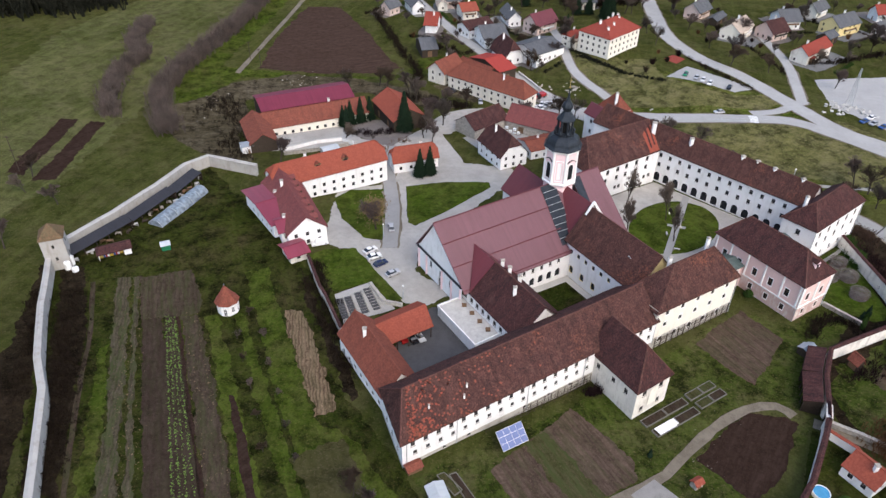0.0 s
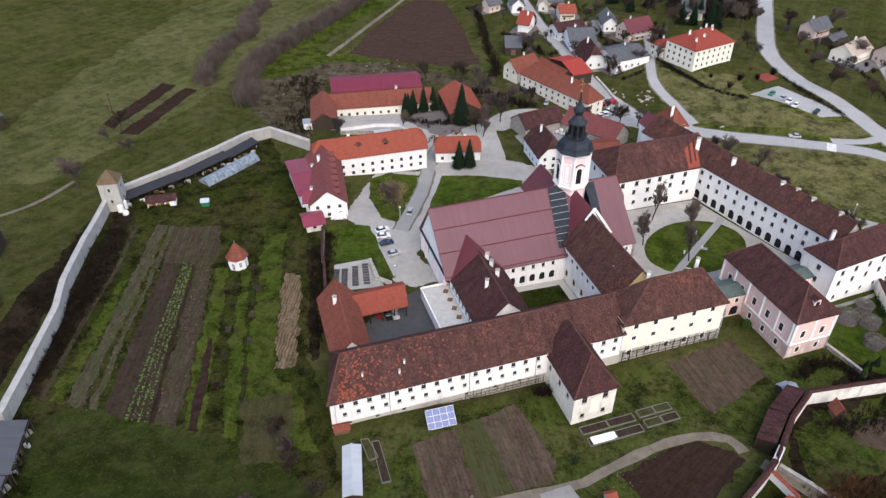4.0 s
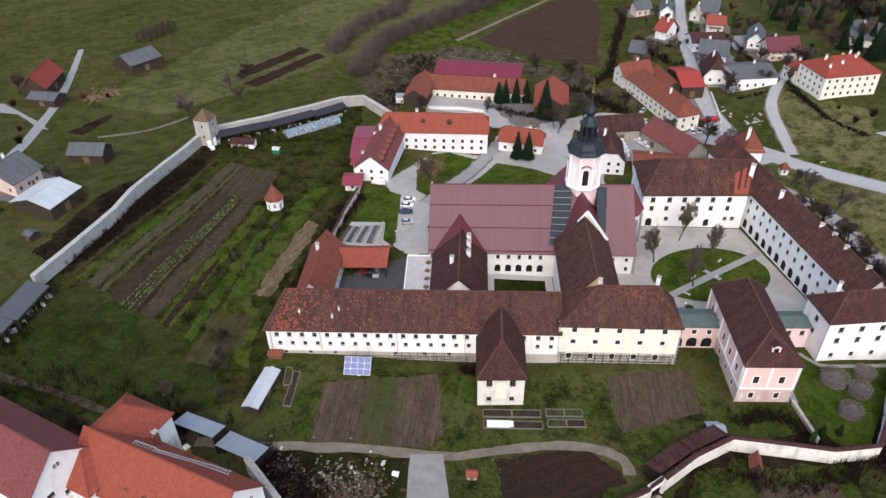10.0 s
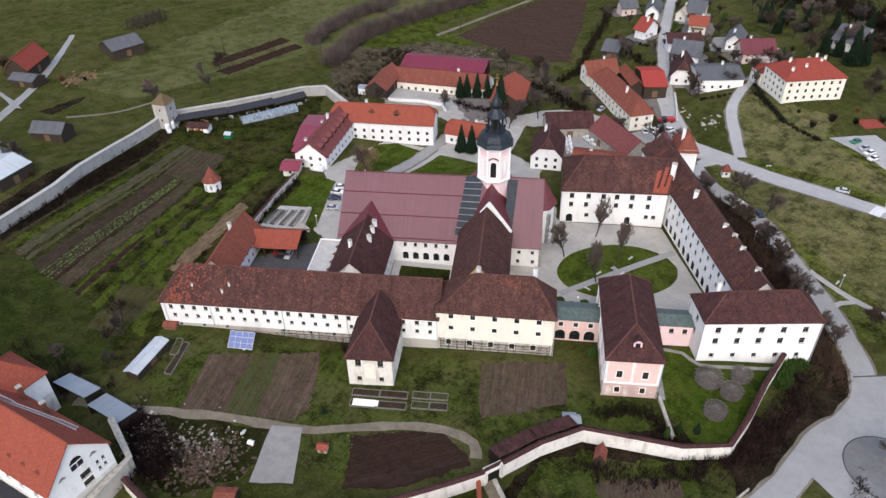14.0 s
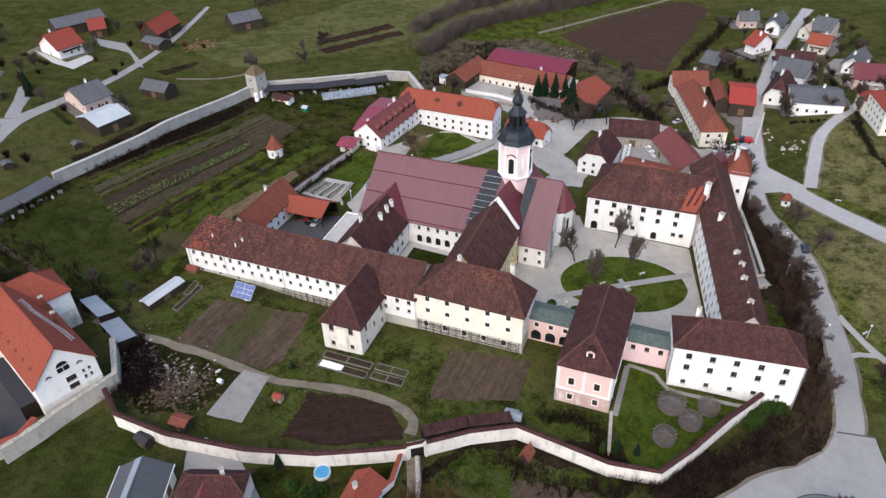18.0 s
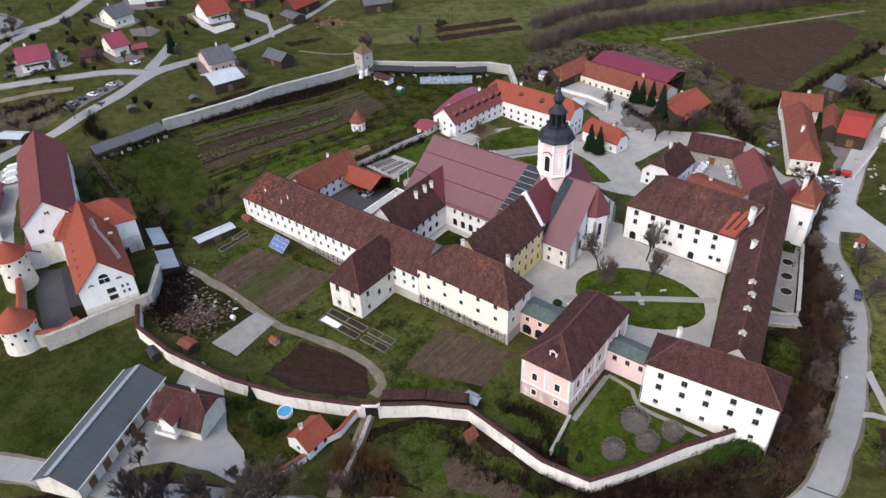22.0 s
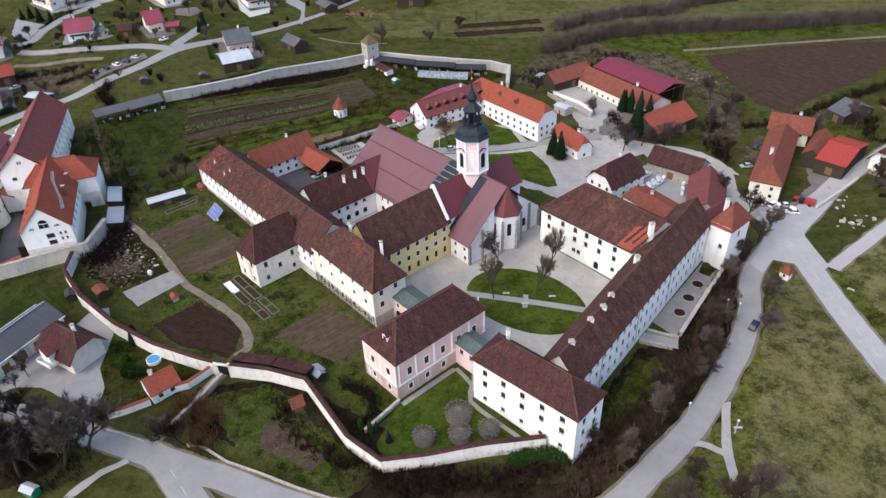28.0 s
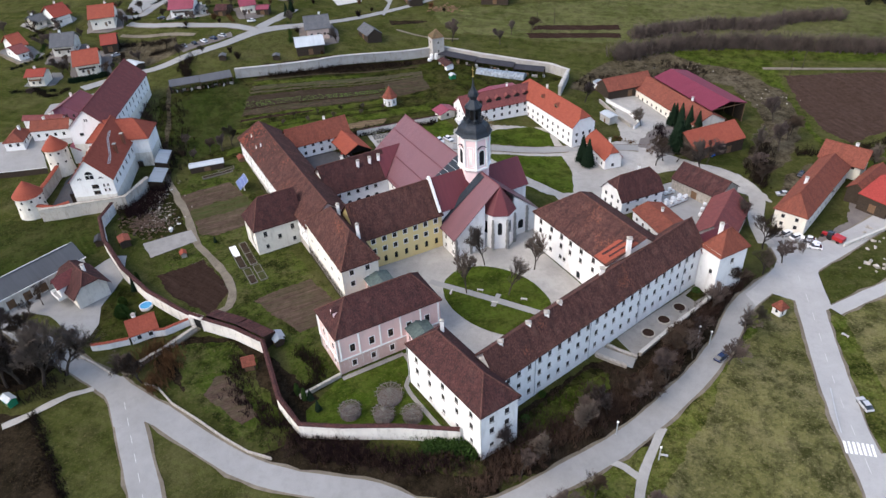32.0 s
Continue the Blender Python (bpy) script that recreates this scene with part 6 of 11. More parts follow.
drape("bed_plot_d", [(103.1, 114.3), (102.0, 117.3), (114.3, 128.5), (117.3, 125.4), (109.1, 114.1)], "soil_plot", 0.13, 4, "patchy outer garden plot", 0.4)
drape("ditch_grass", [(97.8, 210.2), (102.1, 210.3), (113.0, 200.1), (123.1, 189.0), (122.2, 184.3), (111.0, 192.1), (103.4, 199.6)], "grass_strip", 0.1, 4, "dark green grass in the ditch", 0.7)
drape("slab_yard", [(38.3, 85.8), (44.1, 89.9), (53.5, 78.7), (46.4, 73.1)], "gravel_terrace", 0.22, 4, "bare pale concrete pad", 0.15)
drape("forecourt", [(-34.9, 169.7), (-35.9, 194.1), (-35.6, 205.7), (-20.5, 209.3), (-25.1, 235.5), (-11.4, 248.3), (-2.7, 249.9), (2.8, 225.8), (22.8, 219.6), (28.1, 211.2), (17.9, 202.8), (-6.6, 172.3), (-7.7, 156.8), (3.1, 147.3), (-3.3, 141.9), (-10.5, 143.1), (-23.5, 164.0)], "gravel", 0.09, 6, "pale grey gravel forecourt of the abbey", 0.5)
drape("farmyard", [(-69.6, 234.3), (-62.8, 246.9), (-37.3, 253.4), (-31.7, 242.7), (-14.5, 243.0), (2.9, 268.9), (19.4, 273.7), (2.8, 247.6), (-3.7, 246.9), (-20.1, 231.4), (-47.4, 232.4)], "gravel", 0.085, 6, "grey gravel farmyard", 0.6)
drape("lawn_forecourt", [(-13.1, 207.9), (2.8, 211.2), (15.2, 209.5), (15.7, 205.6), (-8.6, 180.1), (-11.0, 182.2)], "grass_lawn", 0.15, 5, "green forecourt lawn", 0.2)
drape("lawn_tree", [(-36.0, 198.1), (-31.6, 204.6), (-20.2, 205.8), (-16.4, 171.7), (-23.6, 172.9), (-31.8, 184.4)], "grass_lawn", 0.15, 5, "grass round a leafless tree", 0.2)
drape("lawn_cemetery", [(-38.5, 163.8), (-34.5, 166.7), (-25.8, 167.4), (-10.6, 144.5), (-13.9, 143.4), (-19.9, 151.5), (-29.3, 146.9)], "grass_lawn", 0.15, 5, "green strip of lawn beside the graves", 0.2)
drape("graveyard_ground", [(-28.9, 145.9), (-19.9, 151.5), (-12.2, 140.3), (-25.0, 134.1)], "gravel", 0.16, 4, "pale gravel graveyard floor", 0.1)
drape("service_yard", [P(12.5, 16), P(38, 16), P(38, 38), P(31, 41), P(20, 36), P(12.5, 30)], "asphalt_dark", 0.1, 5, "dark asphalt service yard", 0.1)
drape("court_gravel", [P(86.5, 12), P(98, 13.2), P(109.5, 17.2), P(121.5, 17.2), P(131, 13), P(142, 17), P(132, 60.5), P(101, 60), P(98, 66), P(86, 66)], "gravel", 0.1, 5, "pale gravel inner court", 0.05)


def blob(cu, cv, ru, rv, turn, n=40):
    k = radians(turn)
    return [P(cu + ru * math.cos(a) * math.cos(k) - rv * math.sin(a) * math.sin(k), cv + ru * math.cos(a) * math.sin(k) + rv * math.sin(a) * math.cos(k)) for a in [2 * math.pi * i / n for i in range(n)]]


drape("lawn_court", blob(116.8, 37.0, 17.2, 12.2, 14), "grass_lawn", 0.17, 4, "oval green lawn in the inner court", 0.1)
strip("path_court", [P(100.5, 25.0), P(112, 32.8), P(123, 40.3), P(134, 47.8)], 2.2, "asphalt_light", 0.25, "pale straight path across the court lawn", 0.03)
for f in (0.5,):
    u, v = 100.5 + 33.5 * f, 25.0 + 22.8 * f
    strip("path_nook", [P(u - 1.8, v + 2.1), P(u + 1.8, v - 2.1)], 1.4, "asphalt_light", 0.24, "short pale bench nook on the court path", 0.03)
drape("cloister_paving", [P(53.2, 15.2), P(72, 15.2), P(72, 34.8), P(53.2, 34.8)], "slabs", 0.1, 5, "pale cloister garth paving", 0.02)
drape("lawn_cloister", [P(55.5, 17.5), P(69.8, 17.5), P(69.8, 32.5), P(55.5, 32.5)], "grass_garden", 0.2, 5, "dark green cloister garden", 0.05)
drape("lawn_pavilion", [P(122.2, -10), P(122.2, 6.8), P(132, 6.5), P(133, 1.8), P(153, 4.0), P(134, -24), P(128, -22)], "grass_lawn", 0.12, 5, "bright green lawn beside the pink pavilion", 0.1)
drape("bank_ditch", [P(153.5, 15.5), P(148, 45), P(152.5, 54), P(144.5, 92), P(146.5, 103), P(152, 95), P(168, 60), P(174, 40), P(171, 20), P(163, 2), P(150, -12), P(134, -27), P(136, -38), P(160, -22), P(172, 5), P(161, 6)], "rough_bank", 0.06, 5, "brushy brown bank along the ditch", 0.6)
drape("bank_stream", [(87.8, 98.7), (89.6, 120.1), (105.8, 138.1), (119.9, 156.1), (124.1, 153.7), (116.7, 133.9), (108.1, 122.9), (100.8, 116.5), (111.0, 113.3), (99.4, 97.6)], "rough_bank", 0.06, 5, "brown brushy stream bank", 0.5)
drape("bank_woods", [(73.6, 15.8), (82.6, 44.2), (95.6, 75.8), (108.1, 69.0), (110.7, 59.7), (105.4, 18.9)], "rough_bank", 0.06, 6, "brown leaf-strewn bank under bare trees", 0.5)
drape("yard_house", [(83.8, 43.6), (67.1, 57.0), (60.9, 62.1), (52.8, 66.5), (52.5, 70.6), (58.0, 72.4), (63.4, 74.4), (70.0, 74.0), (76.8, 73.6), (83.6, 76.2), (88.9, 76.3), (91.7, 73.3), (86.4, 68.7), (80.7, 61.0), (79.6, 54.1), (82.8, 49.1), (86.4, 48.4)], "asphalt_light", 0.15, 5, "grey asphalt yard between barn and house", 0.12)
drape("lawn_house", [(65.8, 74.5), (82.1, 103.1), (88.8, 96.2), (94.4, 79.3), (91.3, 75.1), (83.6, 75.5), (75.4, 71.6)], "grass_garden", 0.07, 5, "green house garden with a pool", 0.3)
drape("rubble_patch", [(11.6, 67.6), (24.1, 77.9), (37.6, 78.3), (41.7, 72.4), (30.4, 60.0), (19.0, 61.2)], "rough_bank", 0.12, 4, "brown heap of earth and brush", 0.6)
drape("car_park", [(96.9, 295.9), (109.5, 309.1), (132.7, 287.2), (122.5, 282.2)], "asphalt_pale", 0.1, 6, "grey asphalt car park", 0.2)
drape("play_area", [(100.6, 316.6), (106.4, 322.6), (111.0, 318.0), (105.4, 311.6)], "rubber_red", 0.2, 4, "red rubber play area by the manor house", 0.1)
drape("gravel_lot", [(164.1, 300.6), (200.1, 307.4), (202.5, 252.5), (173.2, 253.5), (159.9, 273.4)], "asphalt_pale", 0.08, 8, "grey gravel depot yard", 0.4)
drape("terrace_east", [P(145.0, 55), P(139.0, 88), P(144.5, 88.3), P(152.0, 55)], "gravel_terrace", 0.2, 4, "pale paved terrace with round beds", 0.05)
drape("castle_yard", [(-2, 30), (8, 29), (24, 32), (27, 40), (8, 41), (0, 38)], "asphalt_dark", 0.1, 4, "dark castle yard", 0.1)
drape("castle_lot", [(-49.7, 7.4), (-63.9, 16.0), (-48.8, 21.8), (-34.5, 21.7), (-16.6, 21.9), (-10.8, 13.1), (-10.4, 4.0), (-45.2, -2.1)], "asphalt_light", 0.09, 4, "grey castle car park", 0.2)
drape("road_junction", [(64.5, 258.6), (56.5, 264.6), (41.7, 268.4), (43.5, 278.0), (25.7, 306.2), (33.2, 303.0), (45.5, 282.1), (54.5, 274.2), (73.5, 271.5), (76.8, 265.8), (67.2, 266.3), (63.2, 265.0)], "asphalt_pale", 0.23, 4, "pale grey asphalt road junction", 0.1)
drape("road_mouth", [(60.9, 257.4), (66.9, 251.3), (71.8, 252.7), (66.5, 258.5), (70.2, 264.0), (62.0, 270.0), (58.3, 273.5), (49.6, 279.0), (42.8, 273.5), (48.9, 266.0), (55.0, 262.6)], "asphalt_pale", 0.227, 4, "pale grey asphalt lane mouth at the junction", 0.1)
drape("lawn_meadow_roadside", [(77.6, 266.6), (74.3, 275.1), (69.2, 286.9), (90.1, 306.5), (146.9, 274.7), (147.2, 252.9), (122.8, 260.9), (96.7, 264.6)], "grass_patchy", 0.055, 8, "dry yellowish roadside meadow", 0.6)
strip("road_northeast", [(48.4, 276.2), (39.1, 289.5), (28.9, 304.9)], 4.6, "asphalt_pale", 0.2, "pale grey village street")
drape("village_yard", [(32.4, 266.6), (40.0, 279.3), (33.0, 291.9), (47.9, 281.2), (56.6, 266.9), (45.0, 264.3)], "asphalt_light", 0.11, 4, "grey asphalt yard before the village hall", 0.3)

drape("bank_outer", [(-87.7, 78.1), (-100.0, 103.9), (-103.1, 123.5), (-110.0, 147.7), (-111.3, 155.3), (-108.7, 155.3), (-99.5, 133.3), (-89.8, 107.9), (-85.5, 92.0), (-81.0, 78.3)], "rough_bank", 0.07, 6, "brown weedy bank outside the boundary wall", 0.8)
drape("bank_inner", [(-105.6, 155.4), (-99.6, 155.6), (-86.4, 124.9), (-78.6, 101.9), (-71.4, 78.8), (-78.5, 78.4), (-83.6, 95.1), (-90.5, 115.6)], "rough_bank", 0.08, 6, "brown overgrown strip inside the boundary wall", 0.8)
drape("bank_orchard", [(-40.2, 158.8), (-35.0, 146.3), (-24.9, 124.5), (-17.9, 109.7), (-20.4, 107.6), (-25.7, 120.5), (-35.3, 141.6)], "rough_bank", 0.08, 6, "brown weedy strip beside the graveyard wall", 0.8)
drape("bank_farm", [(-112.9, 267.8), (-87.2, 284.8), (-80.2, 265.3), (-79.1, 242.6), (-67.7, 221.6), (-71.9, 214.4), (-92.1, 229.4), (-103.4, 238.9)], "rough_farm", 0.08, 6, "trampled brown ground behind the farm", 1.0)
drape("lawn_field_edge", [(-121.3, 262.2), (-106.7, 386.8), (-102.8, 420.8), (-90.2, 412.5), (-93.0, 379.1), (-103.4, 312.1), (-68.0, 307.4), (-28.1, 305.5), (-5.3, 311.5), (-6.7, 303.9), (-31.4, 303.6), (-63.3, 301.8), (-92.4, 301.3), (-106.7, 258.5)], "grass_strip", 0.07, 8, "green meadow strip round the ploughed field", 0.9)
drape("lawn_field_side", [(-19.8, 306.0), (-9.3, 332.0), (12.8, 319.4), (5.8, 315.8), (-5.6, 309.6)], "grass_strip", 0.07, 6, "green meadow beside the village hall", 0.6)
drape("farm_court", [(-63.4, 229.9), (-68.1, 243.8), (-48.6, 255.6), (-37.8, 256.2), (-31.4, 246.1), (-37.7, 237.5), (-54.0, 232.0)], "gravel", 0.1, 5, "pale gravel court before the stable", 0.5)
drape("bank_farm", [(-103.1, 246.7), (-107.0, 266.8), (-93.4, 295.1), (-70.5, 307.1), (-39.8, 303.9), (-9.2, 288.7), (5.8, 272.2), (-6.7, 271.3), (-33.9, 288.2), (-54.9, 291.3), (-76.6, 286.7), (-94.1, 260.7)], "rough_farm", 0.09, 6, "trampled brown ground round the barns", 1.0)
wall_line("farm_wall", [(-58.3, 227.3), (-47.3, 231.6), (-35.9, 236.7)], 1.4, 0.5, "stone", "stone", "grey stone wall of the farm court", 0.08)
drape("bank_spruce", [(-41.5, 259.9), (-19.9, 260.5), (-12.5, 248.3), (-20.4, 235.6), (-35.3, 245.7)], "gravel_dark", 0.12, 6, "grey-brown earth bed under the spruces", 0.5)
drape("bank_fence", [(113.7, 45.1), (115.8, 75.0), (137.7, 93.1), (147.2, 100.8), (148.1, 69.1)], "rough_bank", 0.07, 6, "brown leaf-strewn slope behind a hedge", 0.6)
drape("bank_slope", [(-111.2, -3.8), (-113.4, 27.9), (-96.2, 35.6), (-83.9, 18.7), (-91.8, 3.3)], "rough_farm", 0.07, 6, "brown scrubby slope in the village", 0.6)
drape("lawn_ditch", [P(154.6, 18), P(149.8, 43), P(152.2, 45), P(157.5, 20)], "grass_garden", 0.09, 5, "dark green strip along the ditch", 0.4)
drape("road_fork", [(103.6, 81.9), (107.0, 88.0), (113.0, 92.6), (119.4, 96.6), (117.7, 103.3), (119.3, 107.0), (116.2, 111.0), (111.5, 103.9), (105.6, 94.6), (101.6, 87.6)], "asphalt_light", 0.225, 4, "pale grey asphalt road fork", 0.1)
drape("village_lot", [(-100.7, 33.1), (-117.0, 54.5), (-111.9, 56.5), (-95.5, 37.6)], "gravel_dark", 0.2, 4, "dark gravel parking terrace", 0.3)
drape("village_lane_edge", [(-183.7, -20.8), (-171.0, -3.3), (-150.8, 0.7), (-149.4, -8.8), (-157.4, -15.0)], "asphalt_light", 0.1, 4, "grey village yard", 0.3)

drape("lawn_bank_castle", [(16.9, 71.4), (22.6, 76.3), (38.9, 85.2), (43.5, 82.9), (44.0, 72.1), (36.8, 60.9), (22.7, 63.5)], "grass_dark", 0.13, 5, "dark brushy ground beside the castle", 0.8)

drape("farm_court", [(12.1, 235.3), (7.0, 243.9), (17.4, 255.0), (21.8, 255.4), (35.4, 245.0), (35.7, 240.6), (23.1, 231.5)], "asphalt_light", 0.1, 4, "grey concrete farm court", 0.1)
drape("castle_lot_yard", [(-10.9, -18.8), (-17.1, -1.9), (-15.9, 5.9), (-7.9, 13.2), (0.6, 18.6), (4.3, 2.5), (7.3, -8.4)], "asphalt_light", 0.12, 4, "grey asphalt castle car park", 0.1)
drape("driveway", [(-118.9, 62.6), (-136.4, 69.6), (-153.7, 74.7), (-154.9, 79.8), (-140.0, 76.2), (-130.1, 71.8), (-119.2, 67.9)], "asphalt_light", 0.13, 4, "grey asphalt driveway", 0.2)
drape("driveway", [(-204.5, 116.6), (-190.8, 126.7), (-167.7, 126.2), (-157.6, 124.9), (-159.7, 123.0), (-177.9, 124.8), (-191.9, 116.3)], "asphalt_light", 0.13, 4, "grey asphalt driveway", 0.2)
drape("house_terrace", [(-200.5, 89.4), (-179.7, 92.4), (-167.1, 98.3), (-177.2, 110.3), (-183.3, 107.8), (-177.3, 97.9)], "concrete", 0.2, 4, "pale paved house terrace", 0.1)
drape("stone_terrace", [(-183.4, 59.4), (-186.4, 68.7), (-177.6, 73.6), (-168.8, 68.9), (-172.3, 60.5)], "gravel_dark", 0.15, 4, "pale gravel terrace", 0.4)
drape("field_brown_strip", [(-151.1, 128.5), (-153.6, 141.0), (-153.3, 148.0), (-149.8, 143.7), (-145.7, 130.1)], "rough_bank", 0.1, 4, "brown patch on the meadow", 0.6)

drape("hall_yard", [(15.8, 299.9), (25.0, 304.6), (33.5, 305.4), (38.0, 296.5), (44.0, 285.6), (47.0, 277.0), (42.7, 276.6), (31.0, 292.4)], "gravel_dark", 0.13, 4, "grey trodden yard behind the village hall", 0.5)
wall_line("hall_wall", [(33.2, 307.8), (38.3, 298.4), (44.3, 286.2)], 1.1, 0.35, "plaster_old", "concrete", "low pale yard wall", 0.08)
drape("hall_plots", [(12.3, 277.6), (2.4, 283.7), (-6.0, 295.0), (2.0, 295.2), (15.9, 283.2)], "rough_farm", 0.13, 4, "trodden garden plots behind the hall", 0.7)

strip("garden_path", [P(123.3, -11), P(123.3, -3), P(123.3, 5.3)], 1.3, "gravel_terrace", 0.2, "grey flagged path beside the pink pavilion", 0.03)
strip("garden_path", [P(123.3, 5.6), P(130, 4.6), P(133.4, 1.0), P(144, 1.6), P(154, 3.2)], 1.1, "gravel_terrace", 0.21, "grey flagged path below the white block", 0.03)

# roads and tracks
strip("road_south", [(56.0, 2.0), (63.5, 17.0), (71.4, 31.1), (80.6, 45.6), (88.9, 59.3), (92.8, 67.0), (97.4, 74.7), (102.2, 83.0), (107.2, 91.2), (111.6, 98.6), (115.4, 105.6), (120.0, 113.1), (124.4, 120.6), (128.0, 127.4), (130.4, 133.7), (132.2, 141.0), (133.2, 148.5), (134.4, 158.0), (137.2, 165.4), (138.6, 174.2), (136.4, 184.0), (129.8, 194.6), (120.0, 208.6), (108.4, 221.4), (97.6, 232.0), (85.6, 241.0), (76.6, 245.8), (69.4, 251.4), (63.6, 257.6), (57.5, 264.5)], 5.6, "asphalt_light", 0.2, "pale grey asphalt lane curving round the abbey")
drape("road_wedge", [(134.9, 182.0), (135.6, 179.0), (136.4, 172.8), (134.8, 163.3), (132.8, 151.4), (131.8, 143.0), (134.9, 146.1), (140.4, 143.5), (150.0, 141.6), (163.0, 142.0), (170.0, 158.0), (160.0, 173.0), (147.4, 179.4), (140.4, 186.8)], "asphalt_light", 0.19, 4, "wide pale grey asphalt apron beside the lane", 0.1)
drape("road_island", [(147.4 + 8.6 * math.cos(k * 0.2244), 157.6 + 8.9 * math.sin(k * 0.2244)) for k in range(28)], "asphalt_stain", 0.235, 4, "stained darker asphalt round a tree", 0.05)
strip("kerb_ring", [(147.4 + 8.6 * math.cos(k * 0.2244), 157.6 + 8.9 * math.sin(k * 0.2244)) for k in range(29)], 0.3, "asphalt_dark", 0.26, "thin dark kerb ring round the tree", 0.0)
strip("road_drain", [(134.7, 181.7), (137.6, 184.2), (140.6, 186.8)], 0.45, "asphalt_dark", 0.235, "dark drain channel across the lane", 0.0)
strip("road_branch", [(105.6, 89.6), (110.6, 95.0), (118.2, 99.7), (125.3, 103.9), (132.3, 108.3), (141.0, 113.2), (151.1, 118.6), (176.0, 132.0), (212.0, 151.0)], 6.2, "asphalt_light", 0.21, "pale grey asphalt road with a dashed line")
for f in range(7):
    a, b = Vector((112.0, 95.9)), Vector((146.0, 115.8))
    q0, q1 = a.lerp(b, f / 7), a.lerp(b, (f + 0.45) / 7)
    strip("centre_line", [tuple(q0), tuple((q0 + q1) / 2), tuple(q1)], 0.12, "road_paint", 0.235, "white painted road dash", 0.0)
strip("road_east", [(44.8, 268.5), (56.6, 267.7), (71.5, 266.6), (85.6, 264.1), (102.7, 260.5), (116.9, 258.4)] + [(136.8, 256.8), (150.7, 247.2), (163.7, 234.3), (180.5, 215.5)], 6.6, "asphalt_pale", 0.22, "pale grey asphalt road with a dashed line")
strip("road_village", [(57.4, 269.7), (46.3, 283.9), (28.4, 310.4), (2.2, 363.7), (-25.3, 435.5)], 5.0, "asphalt_pale", 0.2, "pale grey village street")
strip("road_side", [(74.7, 271.7), (67.2, 286.1), (58.2, 305.7), (56.0, 326.4), (55.1, 349.4), (50.5, 379.7)], 4.0, "asphalt_pale", 0.2, "pale grey side lane to the manor house")
strip("road_highway", [(123.7, 493.4), (115.0, 405.8), (110.4, 352.1), (117.0, 322.8), (131.1, 300.8), (141.9, 276.0), (152.7, 251.8), (165.8, 238.6), (182.9, 219.6)], 8.0, "asphalt_pale", 0.24, "wide pale grey main road")
strip("road_slip", [(123.2, 262.9), (133.6, 265.1), (142.2, 270.6), (150.6, 276.9)], 4.0, "asphalt_pale", 0.21, "pale grey slip road to the main road")
drape("lawn_meadow_slope", [(119.2, 251.2), (126.2, 252.2), (148.1, 241.1), (160.1, 226.8), (175.6, 207.1), (160.2, 180.6), (149.8, 205.9), (133.0, 223.8), (121.2, 236.8)], "grass_dry", 0.2, 8, "yellowish meadow below the road", 0.8)
drape("lawn_verge", [(70.8, 278.0), (95.5, 290.2), (121.5, 279.0), (137.0, 282.1), (138.4, 273.0), (129.2, 266.9), (84.9, 272.1)], "grass_dry", 0.11, 8, "yellowish verge below the car park", 0.6)
drape("lawn_manor", [(51.2, 316.1), (67.3, 293.7), (72.1, 278.9), (96.2, 293.2), (93.9, 315.5), (80.6, 314.1), (61.1, 322.3)], "grass_dry", 0.11, 8, "dry yellow-brown manor garden", 0.6)
strip("road_upper", [(159.9, 360.6), (159.4, 322.8), (153.5, 294.5), (148.2, 273.9)], 4.5, "asphalt_pale", 0.2, "pale grey housing lane")
strip("road_farm", [(42.6, 264.4), (29.4, 265.4), (15.9, 269.5), (6.6, 267.5), (-2.2, 258.5), (-3.3, 246.5), (1.4, 232.9), (4.4, 222.1), (-1.1, 213.2)], 5.0, "gravel", 0.19, "pale gravel farm lane")
strip("road_forecourt", [(-15.6, 167.6), (-16.4, 192.1), (-19.7, 219.9), (-18.4, 236.6)], 4.5, "asphalt_light", 0.2, "pale asphalt drive")
strip("road_forecourt_b", [(-16.9, 212.9), (-5.1, 212.8), (12.5, 212.1), (23.5, 215.4)], 4.0, "gravel", 0.2, "pale gravel drive")
strip("road_west", [(-220.2, 179.4), (-183.8, 146.8), (-162.3, 124.0), (-146.6, 105.7), (-133.0, 84.5), (-119.9, 67.3), (-101.2, 51.8), (-84.1, 31.1), (-78.6, 19.7), (-61.3, 3.9)], 2.4, "asphalt_light", 0.2, "pale grey lane past the castle", width_end=6.0)
strip("road_west_b", [(-119.9, 67.3), (-124.6, 48.0), (-125.8, 28.3), (-128.1, 15.0), (-134.8, -5.1)], 4.5, "asphalt_light", 0.2, "pale grey hillside lane")
strip("road_west_c", [(-115.1, 36.9), (-116.8, 22.0), (-117.8, 9.1), (-120.5, -3.5)], 3.0, "dirt_track", 0.18, "dirt lane on the slope")
strip("road_arc", [(-142.6, -12.6), (-146.1, -3.1), (-161.3, -1.2), (-182.0, 5.0), (-196.5, 17.9)], 4.2, "asphalt_light", 0.2, "pale grey village lane")
strip("road_west_d", [(-189.4, -5.2), (-195.5, 8.8), (-202.9, 23.6), (-214.9, 33.8), (-240.0, 47.2)], 4.5, "asphalt_light", 0.2, "pale grey village lane")
strip("track_castle", [(-63.2, 42.9), (-50.0, 46.6), (-34.0, 52.2), (-20.0, 56.4), (-8.8, 58.6), (6.0, 66.6)], 1.9, "rough_farm", 0.15, "rutted earth track beside the castle", 0.35)
